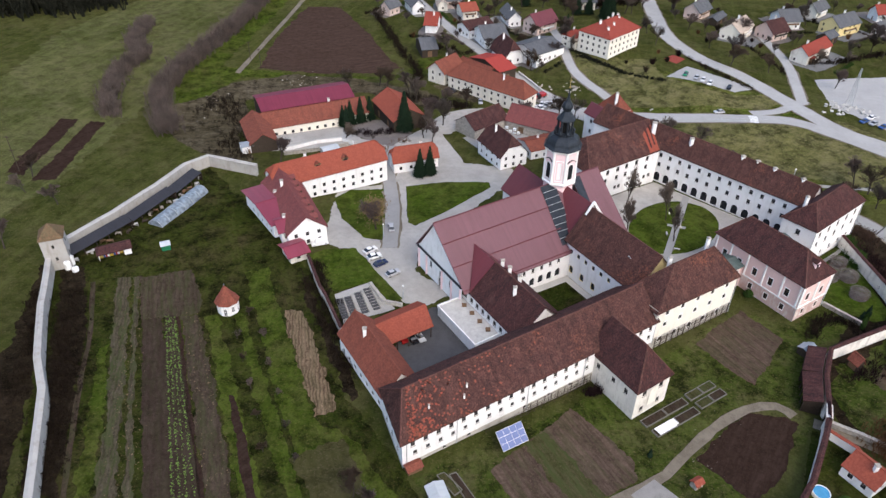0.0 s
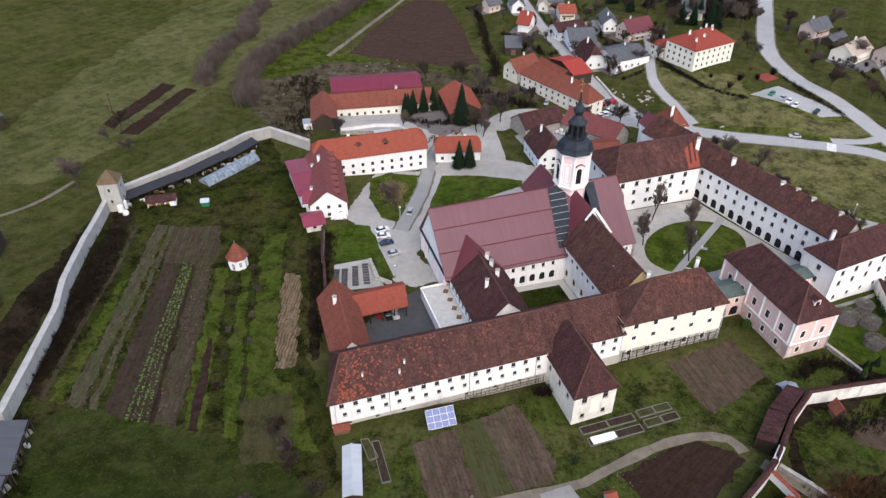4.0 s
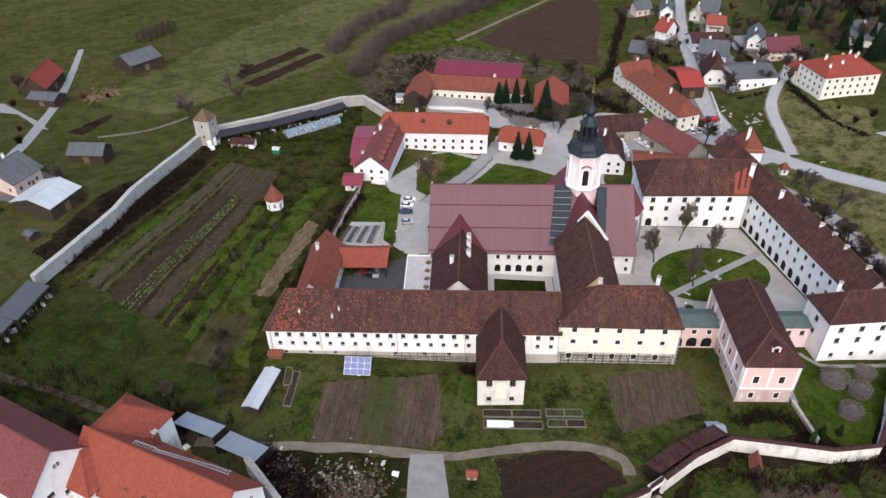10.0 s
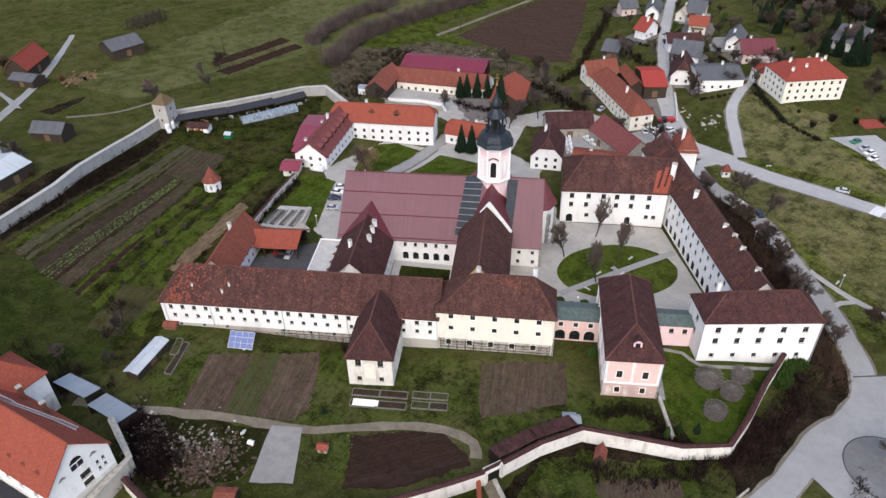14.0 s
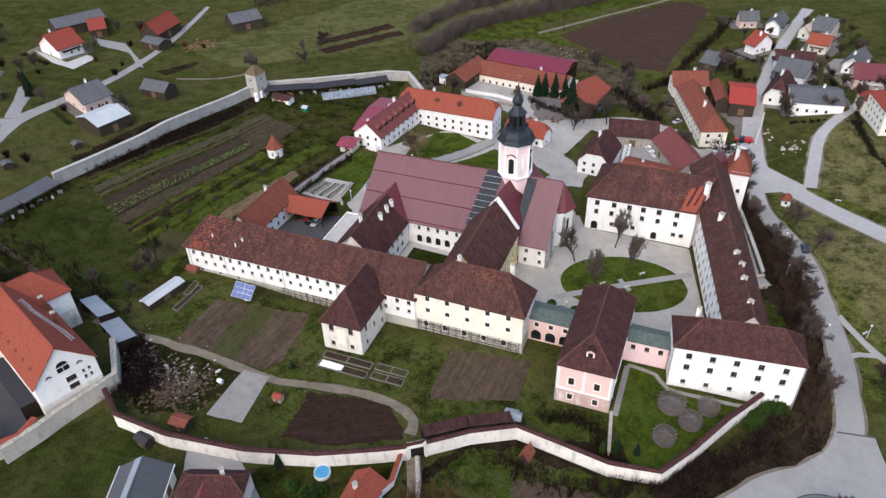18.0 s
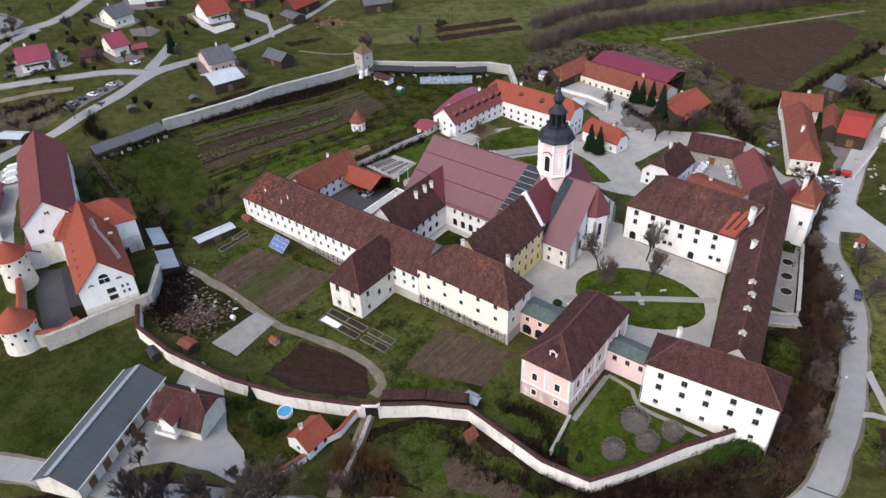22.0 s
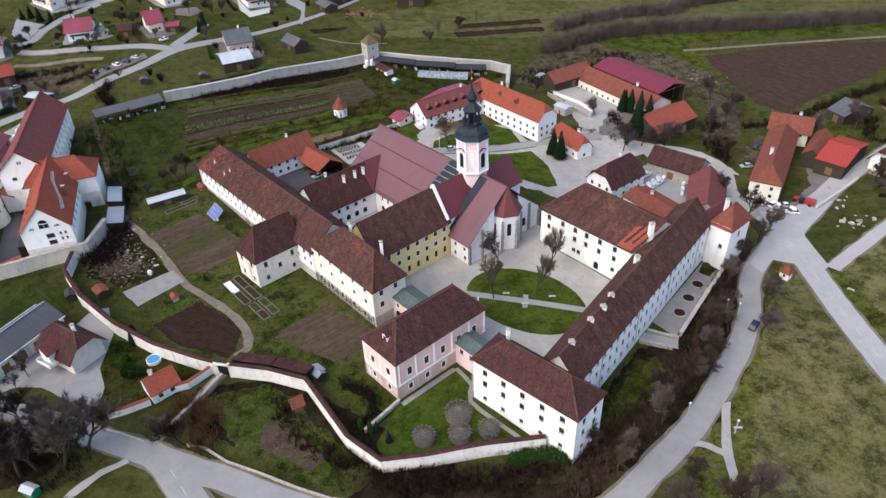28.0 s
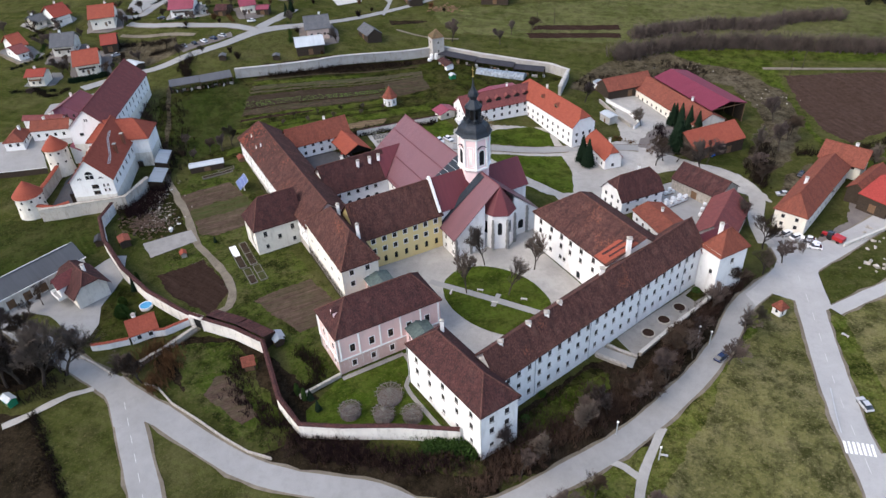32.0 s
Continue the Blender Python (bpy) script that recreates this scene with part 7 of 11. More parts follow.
strip("track_garden", [(-1.0, 61.6), (8.1, 67.0), (26.5, 79.1), (46.7, 91.2), (60.0, 103.2), (69.3, 108.7), (76.4, 109.9), (79.3, 106.8)], 2.3, "dirt_track", 0.16, "worn earth cart track", 0.4)
strip("track_field", [(-94.4, 305.0), (-89.6, 342.9), (-83.9, 389.5), (-81.2, 420.7)], 2.4, "dirt_track", 0.15, "earth track beside the ploughed field")
strip("track_slope", [(-140.1, 133.2), (-132.2, 149.7), (-129.3, 165.8)], 1.6, "dirt_track", 0.14, "faint footpath over the meadow")
strip("track_gate", [(82.8, 104.9), (89.2, 101.2), (96.7, 95.5), (102.8, 91.6)], 3.0, "dirt_track", 0.16, "worn path outside the gate")
strip("footpath", [(113.9, 219.8), (123.0, 215.1), (128.2, 212.8), (135.2, 210.8), (147.5, 208.9)], 2.0, "gravel", 0.16, "pale gravel footpath on the meadow")
strip("footpath_branch", [(125.1, 202.5), (124.0, 206.3), (125.2, 209.6), (128.2, 212.8)], 1.8, "gravel", 0.17, "pale gravel footpath curve")
strip("path_house_a", [(119.6, 70.2), (115.6, 75.0), (112.0, 78.6), (109.8, 81.5), (107.6, 86.4)], 1.9, "gravel", 0.16, "pale gravel footpath", 0.25)
strip("road_court_gate", [P(146, 48), P(150, 50.3), P(154, 53)], 3.6, "asphalt_light", 0.5, "paved bridge over the ditch", 0.02)
line = smooth([(59.2, 267.9), (71.5, 266.6), (85.6, 264.1), (102.7, 260.5), (116.9, 258.4)] + [(136.8, 256.8)], 1.0)
for i in range(0, len(line) - 4, 8):
    a, b = line[i], line[i + 3]
    strip("centre_line", [tuple(a), tuple((a + b) / 2), tuple(b)], 0.12, "road_paint", 0.235, "white painted road dash", 0.0)
for i in range(7):
    q = [(121.7, 254.6), (122.8, 260.7)]
    a, b = Vector(q[0]), Vector(q[1])
    d = (b - a).normalized()
    m = a.lerp(b, (i + 0.5) / 7)
    n = Vector((-d.y, d.x)) * 1.6
    strip("crossing_stripe", [tuple(m - n), tuple(m), tuple(m + n)], 0.5, "white_paint", 0.24, "white zebra-crossing bar", 0.0)
strip("snow_edge", [(104.6, 258.7), (113.6, 256.4), (118.4, 255.5)], 0.25, "zinc", 0.6, "grey roadside guard rail", 0.0)

# paved aprons round the village houses
rnd = random.Random(57)
for k, (x, y, turn, length, width) in enumerate(HOMES):
    a = radians(turn)
    w, l = length / 2 + rnd.uniform(1.0, 2.5), width / 2 + rnd.uniform(2.0, 5.0)
    off_ = rnd.choice((-3.0, 3.0))
    x, y = x - off_ * math.sin(a), y + off_ * math.cos(a)
    ring_ = [(x + w * p_ * math.cos(a) - l * q_ * math.sin(a), y + w * p_ * math.sin(a) + l * q_ * math.cos(a)) for p_, q_ in ((-1, -1), (0.2, -1.1), (1.1, -0.9), (1.2, 0.3), (0.9, 1), (-0.3, 1.05), (-1.1, 0.8))]
    drape("house_yard", ring_, rnd.choice(("asphalt_stain", "gravel_dark", "dirt_track", "gravel_terrace")), 0.09 + 0.001 * k, 4, "paved and trodden ground round a village house", 0.4)

# ---------------------------------------------------------------- walls round the garden
south = [(28.9, 56.7), (37.7, 56.5), (50.1, 63.7), (64.1, 75.6), (74.2, 87.0), (81.6, 98.4), (84.2, 102.9)]
wall_line("garden_wall", south, 4.0, 0.9, "plaster_garden", "tiles_brown", "long white garden wall with a dark tiled coping", 0.28, 0.2)
wall_line("garden_wall", [(85.8, 106.7), (89.2, 115.9), (94.1, 124.7), (104.3, 129.5), (112.5, 133.3), (120.1, 139.8), (120.5, 149.5), (119.9, 162.0), (120.0, 174.9)], 4.0, 0.9, "plaster_garden", "tiles_brown", "long white garden wall with a dark tiled coping", 0.28, 0.16)
wall_line("castle_terrace_wall", [(33, 34), (31, 42), (29.5, 46), (26, 60), (14, 63)], 4.6, 1.0, "plaster_stained", "stone", "stained castle terrace wall", 0.15)
wall_line("boundary_wall", [(-71.3, 69.4), (-80.7, 93.4), (-84.3, 102.6), (-90.2, 112.6), (-99.8, 133.2), (-108.2, 155.5)], 4.2, 1.1, "slab_wall", "slab_wall", "pale old boundary wall with flat stone top", 0.25, 0.25)
wall_line("boundary_wall", [(-109.2, 158.6), (-99.0, 177.1), (-91.9, 194.2), (-87.5, 208.7), (-81.8, 216.1), (-64.0, 211.0)], 4.0, 1.2, "slab_wall", "slab_wall", "pale old boundary wall with flat stone top", 0.25, 0.25)
wall_line("graveyard_wall", [(-38.2, 160.5), (-32.9, 147.0), (-30.9, 143.4), (-25.0, 130.1)], 2.4, 0.7, "plaster_old", "tiles_brown", "stained wall with tiled coping", 0.12, 0.08)
wall_line("graveyard_wall_low", [(-19.7, 150.2), (-15.3, 142.7), (-10.4, 141.4)], 1.0, 0.5, "plaster_old", "stone", "low stained graveyard wall", 0.1)
wall_line("house_garden_wall", [(83.6, 101.7), (87.9, 96.6), (88.4, 93.8)], 2.2, 0.6, "plaster_white", "tiles_orange", "white wall with orange tiled coping", 0.3, 0.2)
wall_line("house_garden_wall", [(91.4, 88.4), (93.2, 83.3), (94.0, 79.5)], 2.0, 0.6, "plaster_white", "tiles_orange", "white wall with orange tiled coping", 0.3, 0.2)
wall_line("gate_lane_wall", [(85.8, 104.2), (91.2, 100.8), (101.5, 93.3)], 1.4, 0.5, "stone", "stone", "low rough stone lane wall", 0.1)
wall_line("pavilion_wall", [P(122.4, -11), P(124, -22)], 1.2, 0.35, "stone", "stone", "low stained garden wall", 0.15)
wall_line("ditch_wall", [P(152.6, 56), P(145.0, 89)], 1.2, 0.6, "stone", "slabs", "stone retaining wall of the terrace", 0.1)
wall_line("court_gate_parapet", [P(147, 46.5), P(150.5, 48.4), P(154, 50.6)], 1.0, 0.45, "stone", "stone", "grey stone bridge parapet", 0.1)
wall_line("court_gate_parapet", [P(146, 51.0), P(149.5, 52.6), P(153, 54.8)], 1.0, 0.45, "stone", "stone", "grey stone bridge parapet", 0.1)
wall_line("lot_wall", [(8.1, -3.0), (6.8, 4.6), (2.9, 19.9)], 2.2, 0.5, "wood_dark", "slabs", "dark retaining wall of the castle car park", 0.05, 0.05)
wall_line("road_parapet", [(106.2, 98.6), (107.8, 102.6), (112.4, 107.6), (117.0, 115.4), (121.4, 122.4), (125.0, 129.0), (126.6, 134.6)], 0.7, 0.3, "stone", "stone", "pale concrete roadside parapet", 0.05, 0.03)
wall_line("road_parapet", [(96.4, 76.9), (99.6, 83.4), (103.0, 89.0)], 0.6, 0.3, "stone", "stone", "pale concrete roadside parapet", 0.05, 0.03)
wall_line("house_fence_wall", [(83.3, 53.6), (88.1, 64.6), (92.1, 72.2), (95.2, 77.8)], 1.0, 0.35, "wood_dark", "wood_dark", "dark roadside garden fence", 0.05, 0.05)

# ---------------------------------------------------------------- roof details of the abbey
def local(base, x, y, z):
    return Vector((x - base.location.x, y - base.location.y, z - base.location.z))


def roof_chimney(base, x, y, z_low, z_top, w=0.8, label=""):
    q = local(base, x, y, 0)
    o = base.location.z
    bm = bmesh.new()
    box(bm, q.x - w / 2, q.x + w / 2, q.y - w / 2, q.y + w / 2, z_low - o, z_top - o)
    ch = part("chimney", bm, "plaster_white", base, label)
    bm = bmesh.new()
    ring(bm, [(w * 0.85, z_top - o + 0.002), (w * 0.9, z_top - o + 0.15), (w * 0.25, z_top - o + 0.45)], 4, q.x, q.y, math.pi / 4)
    part("chimney_cap", bm, "stone", ch)


def dormer(base, x, y, z, turn, w, h, depth, wall, roof, label=""):
    """A small roof window: cheeks and front as one body, gabled lid, pane. It looks along local -y."""
    q = local(base, x, y, z)
    bm = bmesh.new()
    box(bm, -w / 2, w / 2, 0, depth, -1.0, h)
    body = part("dormer", bm, wall, base, label, pose(q.x, q.y, q.z, 0, 0, turn))
    o = 0.18
    part("dormer_roof", slab([[(-w / 2 - o, -o, h), (0, -o, h + w * 0.42), (0, depth, h + w * 0.42), (-w / 2 - o, depth, h)], [(0, -o, h + w * 0.42), (w / 2 + o, -o, h), (w / 2 + o, depth, h), (0, depth, h + w * 0.42)]], 0.08), roof, body)
    bm = bmesh.new()
    lattice(bm, [-w * 0.3, w * 0.3], [h * 0.25, h * 0.85], lambda i, j: True, -0.02, -0.01)
    part("pane", bm, "pane_dark", body)


for u, v in ((138.2, 54.0), (143.0, 37.4), (144.4, 32.8), (145.2, 27.2), (147.0, 18.6)):
    x, y = P(u, v)
    roof_chimney(EAST, x, y, 10.5, 14.6, 1.1, "white chimney with a stone cap")
for v in (34.2, 31.0, 26.8):
    x, y = P(48.3, v)
    roof_chimney(WEST, x, y, 8, 11.8, 0.9, "white chimney")
x, y = P(44.0, 23)
roof_chimney(WEST, x, y, 9, 12.6, 0.8)
for u, v, lo, top in ((93, 8.2, 13, 18.6), (79.5, 8.0, 14, 17.8)):
    x, y = P(u, v)
    roof_chimney(CORNER, x, y, lo, top, 0.8)
for u, v in ((76.6, 30), (76.0, 17.5)):
    x, y = P(u, v)
    dormer(YELLOW, x, y, 12.2, 32 - 90, 1.0, 1.1, 1.6, "plaster_white", "tiles_brown", "small white roof dormer")
x, y = P(133.5, 66.5)
roof_chimney(NORTH, x, y, 10, 16.2, 1.2, "tall stained chimney")
x, y = P(116.0, -8.2)
dormer(PINK, x + 0.37, y - 0.6, 11.0, 32, 1.8, 2.0, 3.2, "plaster_rose", "tiles_brown", "white-faced dormer with an arched window")
x, y = P(136.2, 10.0)
roof_chimney(ENDB, x, y, 12, 16.4, 0.8)
x, y = P(140.4, 92.0)
roof_chimney(GATE, x, y, 10, 15.6, 0.9)
for u, v, z in ((8, 3.0, 10.3), (17.5, 3.6, 10.8), (16.0, 2.2, 9.6)):
    x, y = P(u, v)
    roof_chimney(LONG, x, y, z - 1.0, z + 0.5, 0.35)
# patched orange tiles on the roof, and rain pipes down the fronts
q = [local(NORTH, *P(u, v), z) for u, v, z in ((127.4, 60.7, 9.14), (131.6, 60.85, 9.14), (135.2, 70.95, 15.52), (130.0, 70.95, 15.52))]
part("patched_tiles", slab([q], 0.05), "tiles_orange", NORTH, "patch of newer orange tiles")
q = [local(NORTH, *P(u, v), z) for u, v, z in ((128.6, 62.0, 10.05), (129.3, 62.0, 10.05), (132.2, 70.6, 15.42), (131.5, 70.6, 15.42))]
part("valley_sheet", slab([q], 0.05), "tiles_brown", NORTH)
q = [local(NORTH, *P(u, v), z) for u, v, z in ((130.6, 62.6, 10.43), (131.2, 62.6, 10.43), (133.6, 69.6, 14.8), (133.1, 69.6, 14.8))]
part("valley_sheet", slab([q], 0.05), "tiles_brown", NORTH)
rnd = random.Random(41)
tile_data = {}
for mat in ("tiles_orange", "tiles_rust"):
    bm = bmesh.new()
    box(bm, -0.2, 0.2, 0, 0.36, -0.02, 0.03)
    slope_uv(bm)
    tile_data[mat] = as_mesh("tile", bm, mat)
for count, reach, mat in ((150, 4.2, "tiles_orange"), (170, 13.0, "tiles_rust")):
    for i in range(count):
        u = 1.0 + abs(rnd.gauss(0, reach))
        f = rnd.random()
        if u > 46 or u < 1.2 + 3.6 * f:
            continue
        q = local(LONG, *P(u, -0.55 + 7.8 * f), 6.99 + 6.73 * f) + Vector((0, 0, 0.07))
        up = (local(LONG, *P(u, 7.25), 13.72) - local(LONG, *P(u, -0.55), 6.99)).normalized()
        along = Vector((math.cos(ABBEY), math.sin(ABBEY), 0))
        m_ = Matrix((along, up, along.cross(up))).transposed().to_4x4()
        m_.translation = q
        part("tile", tile_data[mat], None, LONG, place=m_)


def rain_pipe(base, u, v, z0, z1):
    bm = bmesh.new()
    p = local(base, *P(u, v), z0)
    ring(bm, [(0.09, p.z), (0.09, z1 - base.location.z)], 6, p.x, p.y)
    part("rain_pipe", bm, "zinc", base)


for u in (1.0, 13.0, 31.5, 47.8):
    rain_pipe(LONG, u, -0.12 + 0.005 * u, -2.4, 7.1)
for u, v in ((70.1, 0.5), (98.4, 0.5)):
    rain_pipe(CORNER, u, v, -2.6, 9.9)
for u, v in ((121.85, -10.75), (109.45, -10.9)):
    rain_pipe(PINK, u, v, -3, 9.4)
for u, v in ((159.85, 5.6), (132.6, 2.4)):
    rain_pipe(ENDB, u, v, -3.6, 10.3)
for k in range(4):
    f = 0.15 + 0.25 * k
    rain_pipe(EAST, 152.7 - 14.1 * f, 14.6 + 74 * f, -4, 9)
# white pilaster strips and bands of the pink pavilion
for (ua, va), (ub, vb), n in (((121.78, -10.6), (121.78, 17.0), 5), ((109.52, -10.8), (109.52, 17.0), 5), ((109.6, -10.88), (121.7, -10.7), 2)):
    for i in range(n + 1):
        f = min(max(i / n, 0.02), 0.98)
        p = local(PINK, *P(ua + (ub - ua) * f, va + (vb - va) * f), 2.0)
        bm = bmesh.new()
        beam(bm, p, p + Vector((0, 0, 7.3)), 0.5, 0.5) if n == 2 else beam(bm, p, p + Vector((0, 0, 7.3)), 0.4, 0.4)
        part("pilaster_strip", bm, "plaster_white", PINK)
    for z in (2.05, 9.2):
        bm = bmesh.new()
        beam(bm, local(PINK, *P(ua, va), z), local(PINK, *P(ub, vb), z), 0.24, 0.35)
        part("cornice_band", bm, "plaster_white", PINK)
# niche on the garden pavilion front
bm = bmesh.new()
a, b = local(PAV, *P(54.9, -13.25), -0.5), local(PAV, *P(57.5, -13.15), -0.5)
d = (b - a).normalized()
n = Vector((d.y, -d.x, 0))
pts = [a, b] + [(a + b) / 2 + d * 1.3 * math.cos(math.pi * i / 8) + Vector((0, 0, 3.8 + 1.3 * math.sin(math.pi * i / 8))) for i in range(9)]
f0 = [bm.verts.new(p + n * 0.08) for p in pts]
f1 = [bm.verts.new(p) for p in pts]
bm.faces.new(f0)
for i in range(len(pts)):
    j = (i + 1) % len(pts)
    bm.faces.new((f0[i], f0[j], f1[j], f1[i]))
part("blind_arch", bm, "plaster_cream", PAV, "cream blind arch")

# ---------------------------------------------------------------- house with a row of dormers
DORM = house("guest_house", -46.5, 183.8, 115.5, 33, 12.4, 5.6, 4.6, "gable", "darkred", "white")
r = radians(115.5)
for k in range(7):
    f = -13 + 4.1 * k
    cx_, cy_ = -46.5 + math.cos(r) * f + math.sin(r) * 3.9, 183.8 + math.sin(r) * f - math.cos(r) * 3.9
    dormer(DORM, cx_, cy_, ground_z(-46.5, 183.8) + 6.6, 115.5 - 0, 2.3, 1.5, 3.4, "wood_dark", "tiles_darkred", "low red dormer with a dark front")

SLATE = next(o for o in bpy.data.objects if o.name.startswith("barn") and abs(o.location.x - 69.1) < 0.5 and abs(o.location.y - 48.8) < 0.5)
turn_ = pose(0, 0, 0, 0, 0, 145.0)
for side in (-1, 1):
    bm = bmesh.new()
    beam(bm, Vector((-15.8, side * 5.62, 4.32)), Vector((15.8, side * 5.62, 4.32)), 0.12, 0.3)
    part("fascia", bm, "white_paint", SLATE, "white eaves board", turn_)
part("roof_strip", slab([[(-15.6, 0.2, 7.5), (15.6, 0.2, 7.5), (15.6, 1.7, 6.72), (-15.6, 1.7, 6.72)]], 0.05), "sheet_grey", SLATE, "paler sheet strip along the ridge", turn_)

MANOR = next(o for o in bpy.data.objects if o.name == "manor_house")
zm = ground_z(76.4, 328.3)
for du, dv in ((-7.0, 1.0), (-2.5, -3.4), (1.5, 2.6), (4.5, -1.2), (7.5, 1.4), (-8.5, -4.6)):
    x, y = 76.4 + (du - dv) * 0.7071, 328.3 + (du + dv) * 0.7071
    roof_chimney(MANOR, x, y, zm + 10.0, zm + 14.6 - abs(dv) * 0.45, 0.85, "white chimney with a stone cap")
YARD = next(o for o in bpy.data.objects if o.name.startswith("house") and abs(o.location.x - 70.6) < 0.5 and abs(o.location.y - 66.6) < 0.5)
turn_ = pose(0, 0, 0, 0, 0, 51.0)
bm = bmesh.new()
box(bm, -2.6, 0.8, -6.4, -2.0, 3.0, 6.6)
part("bay", bm, "plaster_white", YARD, "white gabled attic bay", turn_)
part("bay_roof", slab([[(-3.1, -7.0, 6.0), (-0.9, -7.0, 8.6), (-0.9, -0.6, 9.2), (-3.1, -1.8, 6.2)], [(-0.9, -7.0, 8.6), (1.3, -7.0, 6.0), (1.3, -1.8, 6.2), (-0.9, -0.6, 9.2)]], 0.12), "tiles_darkred", YARD, "dark red gabled bay roof", turn_)
bm = bmesh.new()
box(bm, -3.6, 1.8, -7.6, -5.2, 2.7, 2.9)
part("balcony_slab", bm, "concrete", YARD, "pale concrete balcony slab", turn_)
bm = bmesh.new()
for x0, x1, y0, y1 in ((-3.6, 1.8, -7.6, -7.5), (-3.6, -3.5, -7.6, -5.2), (1.7, 1.8, -7.6, -5.2)):
    box(bm, x0, x1, y0, y1, 2.91, 3.8)
part("balcony_rail", bm, "white_paint", YARD, "white balcony parapet", turn_)

GRAN = next(o for o in bpy.data.objects if o.name == "granary")
for x, y in ((-42.4, 204.0), (-34.0, 208.6)):
    dormer(GRAN, x + 1.2, y - 2.0, ground_z(-39, 206.5) + 9.6, 30.5, 2.2, 1.3, 3.4, "wood_brown", "tiles_rust", "brown timber hoist dormer")


def open_barn(x, y, turn, length, width, eave, rise, roof, label):
    """A gabled hall open between its posts, with tie beams and stored bales."""
    z0 = ground_z(x, y)
    ob = thing("open_barn", x, y, z0, label, "barn", "", turn)
    hl, hw = length / 2, width / 2
    part("roof", slab([[(-hl, -hw, eave), (hl, -hw, eave), (hl, 0, eave + rise), (-hl, 0, eave + rise)], [(-hl, 0, eave + rise), (hl, 0, eave + rise), (hl, hw, eave), (-hl, hw, eave)]], 0.18), roof, ob)
    for k in range(8):
        px = -hl + 0.6 + (length - 1.2) * k / 7
        for py in (-hw + 0.6, hw - 0.6):
            bm = bmesh.new()
            box(bm, px - 0.16, px + 0.16, py - 0.16, py + 0.16, -0.6, eave - 0.05)
            part("post", bm, "wood_brown", ob)
        bm = bmesh.new()
        beam(bm, Vector((px, -hw + 0.6, eave - 0.25)), Vector((px, hw - 0.6, eave - 0.25)), 0.22)
        part("tie_beam", bm, "wood_brown", ob)
    bm = bmesh.new()
    box(bm, -hl + 0.6, hl - 0.6, hw - 0.5, hw - 0.35, -0.5, eave - 0.6)
    part("back_wall", bm, "wood_dark", ob)
    bm = bmesh.new()
    box(bm, -hl + 0.5, -hl + 0.62, -hw + 0.5, hw - 0.5, -0.5, eave - 0.4)
    part("end_wall", bm, "wood_dark", ob)
    return ob


open_barn(-57.3, 266.8, 24.4, 38.0, 17.0, 8.0, 2.2, "sheet_barn", "open barn with a wine-red sheet roof on timber posts")
rnd = random.Random(77)
for i in range(6):
    x, y = -38.6 + rnd.uniform(-1.5, 2.0), 274.5 + rnd.uniform(-4.0, 4.0)
    ob = thing("wrapped_bale", x, y, ground_z(x, y), "white plastic-wrapped bale under the barn roof", "bale", "wrapped bales", rnd.uniform(0, 180))
    bm = bmesh.new()
    ring(bm, [(0.55, 0.0), (0.62, 0.08), (0.62, 1.1), (0.5, 1.22)], 14)
    part("wrapping", bm, "white_paint", ob)

# ---------------------------------------------------------------- trees
def limb(bm, a, b, ra, rb, n=5):
    d = (b - a).normalized()
    s = d.orthogonal().normalized()
    t = d.cross(s)
    lo = [bm.verts.new(a + (s * math.cos(2 * math.pi * i / n) + t * math.sin(2 * math.pi * i / n)) * ra) for i in range(n)]
    hi = [bm.verts.new(b + (s * math.cos(2 * math.pi * i / n) + t * math.sin(2 * math.pi * i / n)) * rb) for i in range(n)]
    for i in range(n):
        bm.faces.new((lo[i], lo[(i + 1) % n], hi[(i + 1) % n], hi[i]))


def grow(bm, tw, p, d, length, r, level, rnd):
    q = p
    n = 3 if level < 2 else 2
    for i in range(n):
        d2 = (d + Vector((rnd.uniform(-0.22, 0.22), rnd.uniform(-0.22, 0.22), rnd.uniform(-0.03, 0.16)))).normalized()
        e = q + d2 * length / n
        if level < 3:
            limb(bm, q, e, r * (1 - 0.25 * i / n), r * (1 - 0.25 * (i + 1) / n), 6 if level == 0 else 4 if level == 1 else 3)
        else:
            for m_ in range(3):
                e2 = e + (d2 * 0.5 + Vector((rnd.uniform(-0.6, 0.6), rnd.uniform(-0.6, 0.6), rnd.uniform(-0.1, 0.6)))) * length
                w = (e2 - q).orthogonal().normalized() * max(r * 0.5, 0.024)
                tw.faces.new([tw.verts.new(v) for v in (q - w, q + w, e2)])
        q, d = e, d2
        if i or level:
            for k in range(2 if level == 0 else 1):
                if level < 4:
                    a = rnd.uniform(0, 2 * math.pi)
                    s = d.orthogonal().normalized()
                    side = (s * math.cos(a) + d.cross(s) * math.sin(a))
                    grow(bm, tw, q, (d * 0.9 + side * rnd.uniform(0.4, 0.75) + Vector((0, 0, 0.15))).normalized(), length * rnd.uniform(0.45, 0.66), r * 0.5, level + 1, rnd)
    if level < 4:
        for k in range(3):
            a = rnd.uniform(0, 2 * math.pi)
            s = d.orthogonal().normalized()
            side = s * math.cos(a) + d.cross(s) * math.sin(a)
            grow(bm, tw, q, (d + side * rnd.uniform(0.3, 0.75)).normalized(), length * rnd.uniform(0.55, 0.72), r * 0.55, level + 1, rnd)


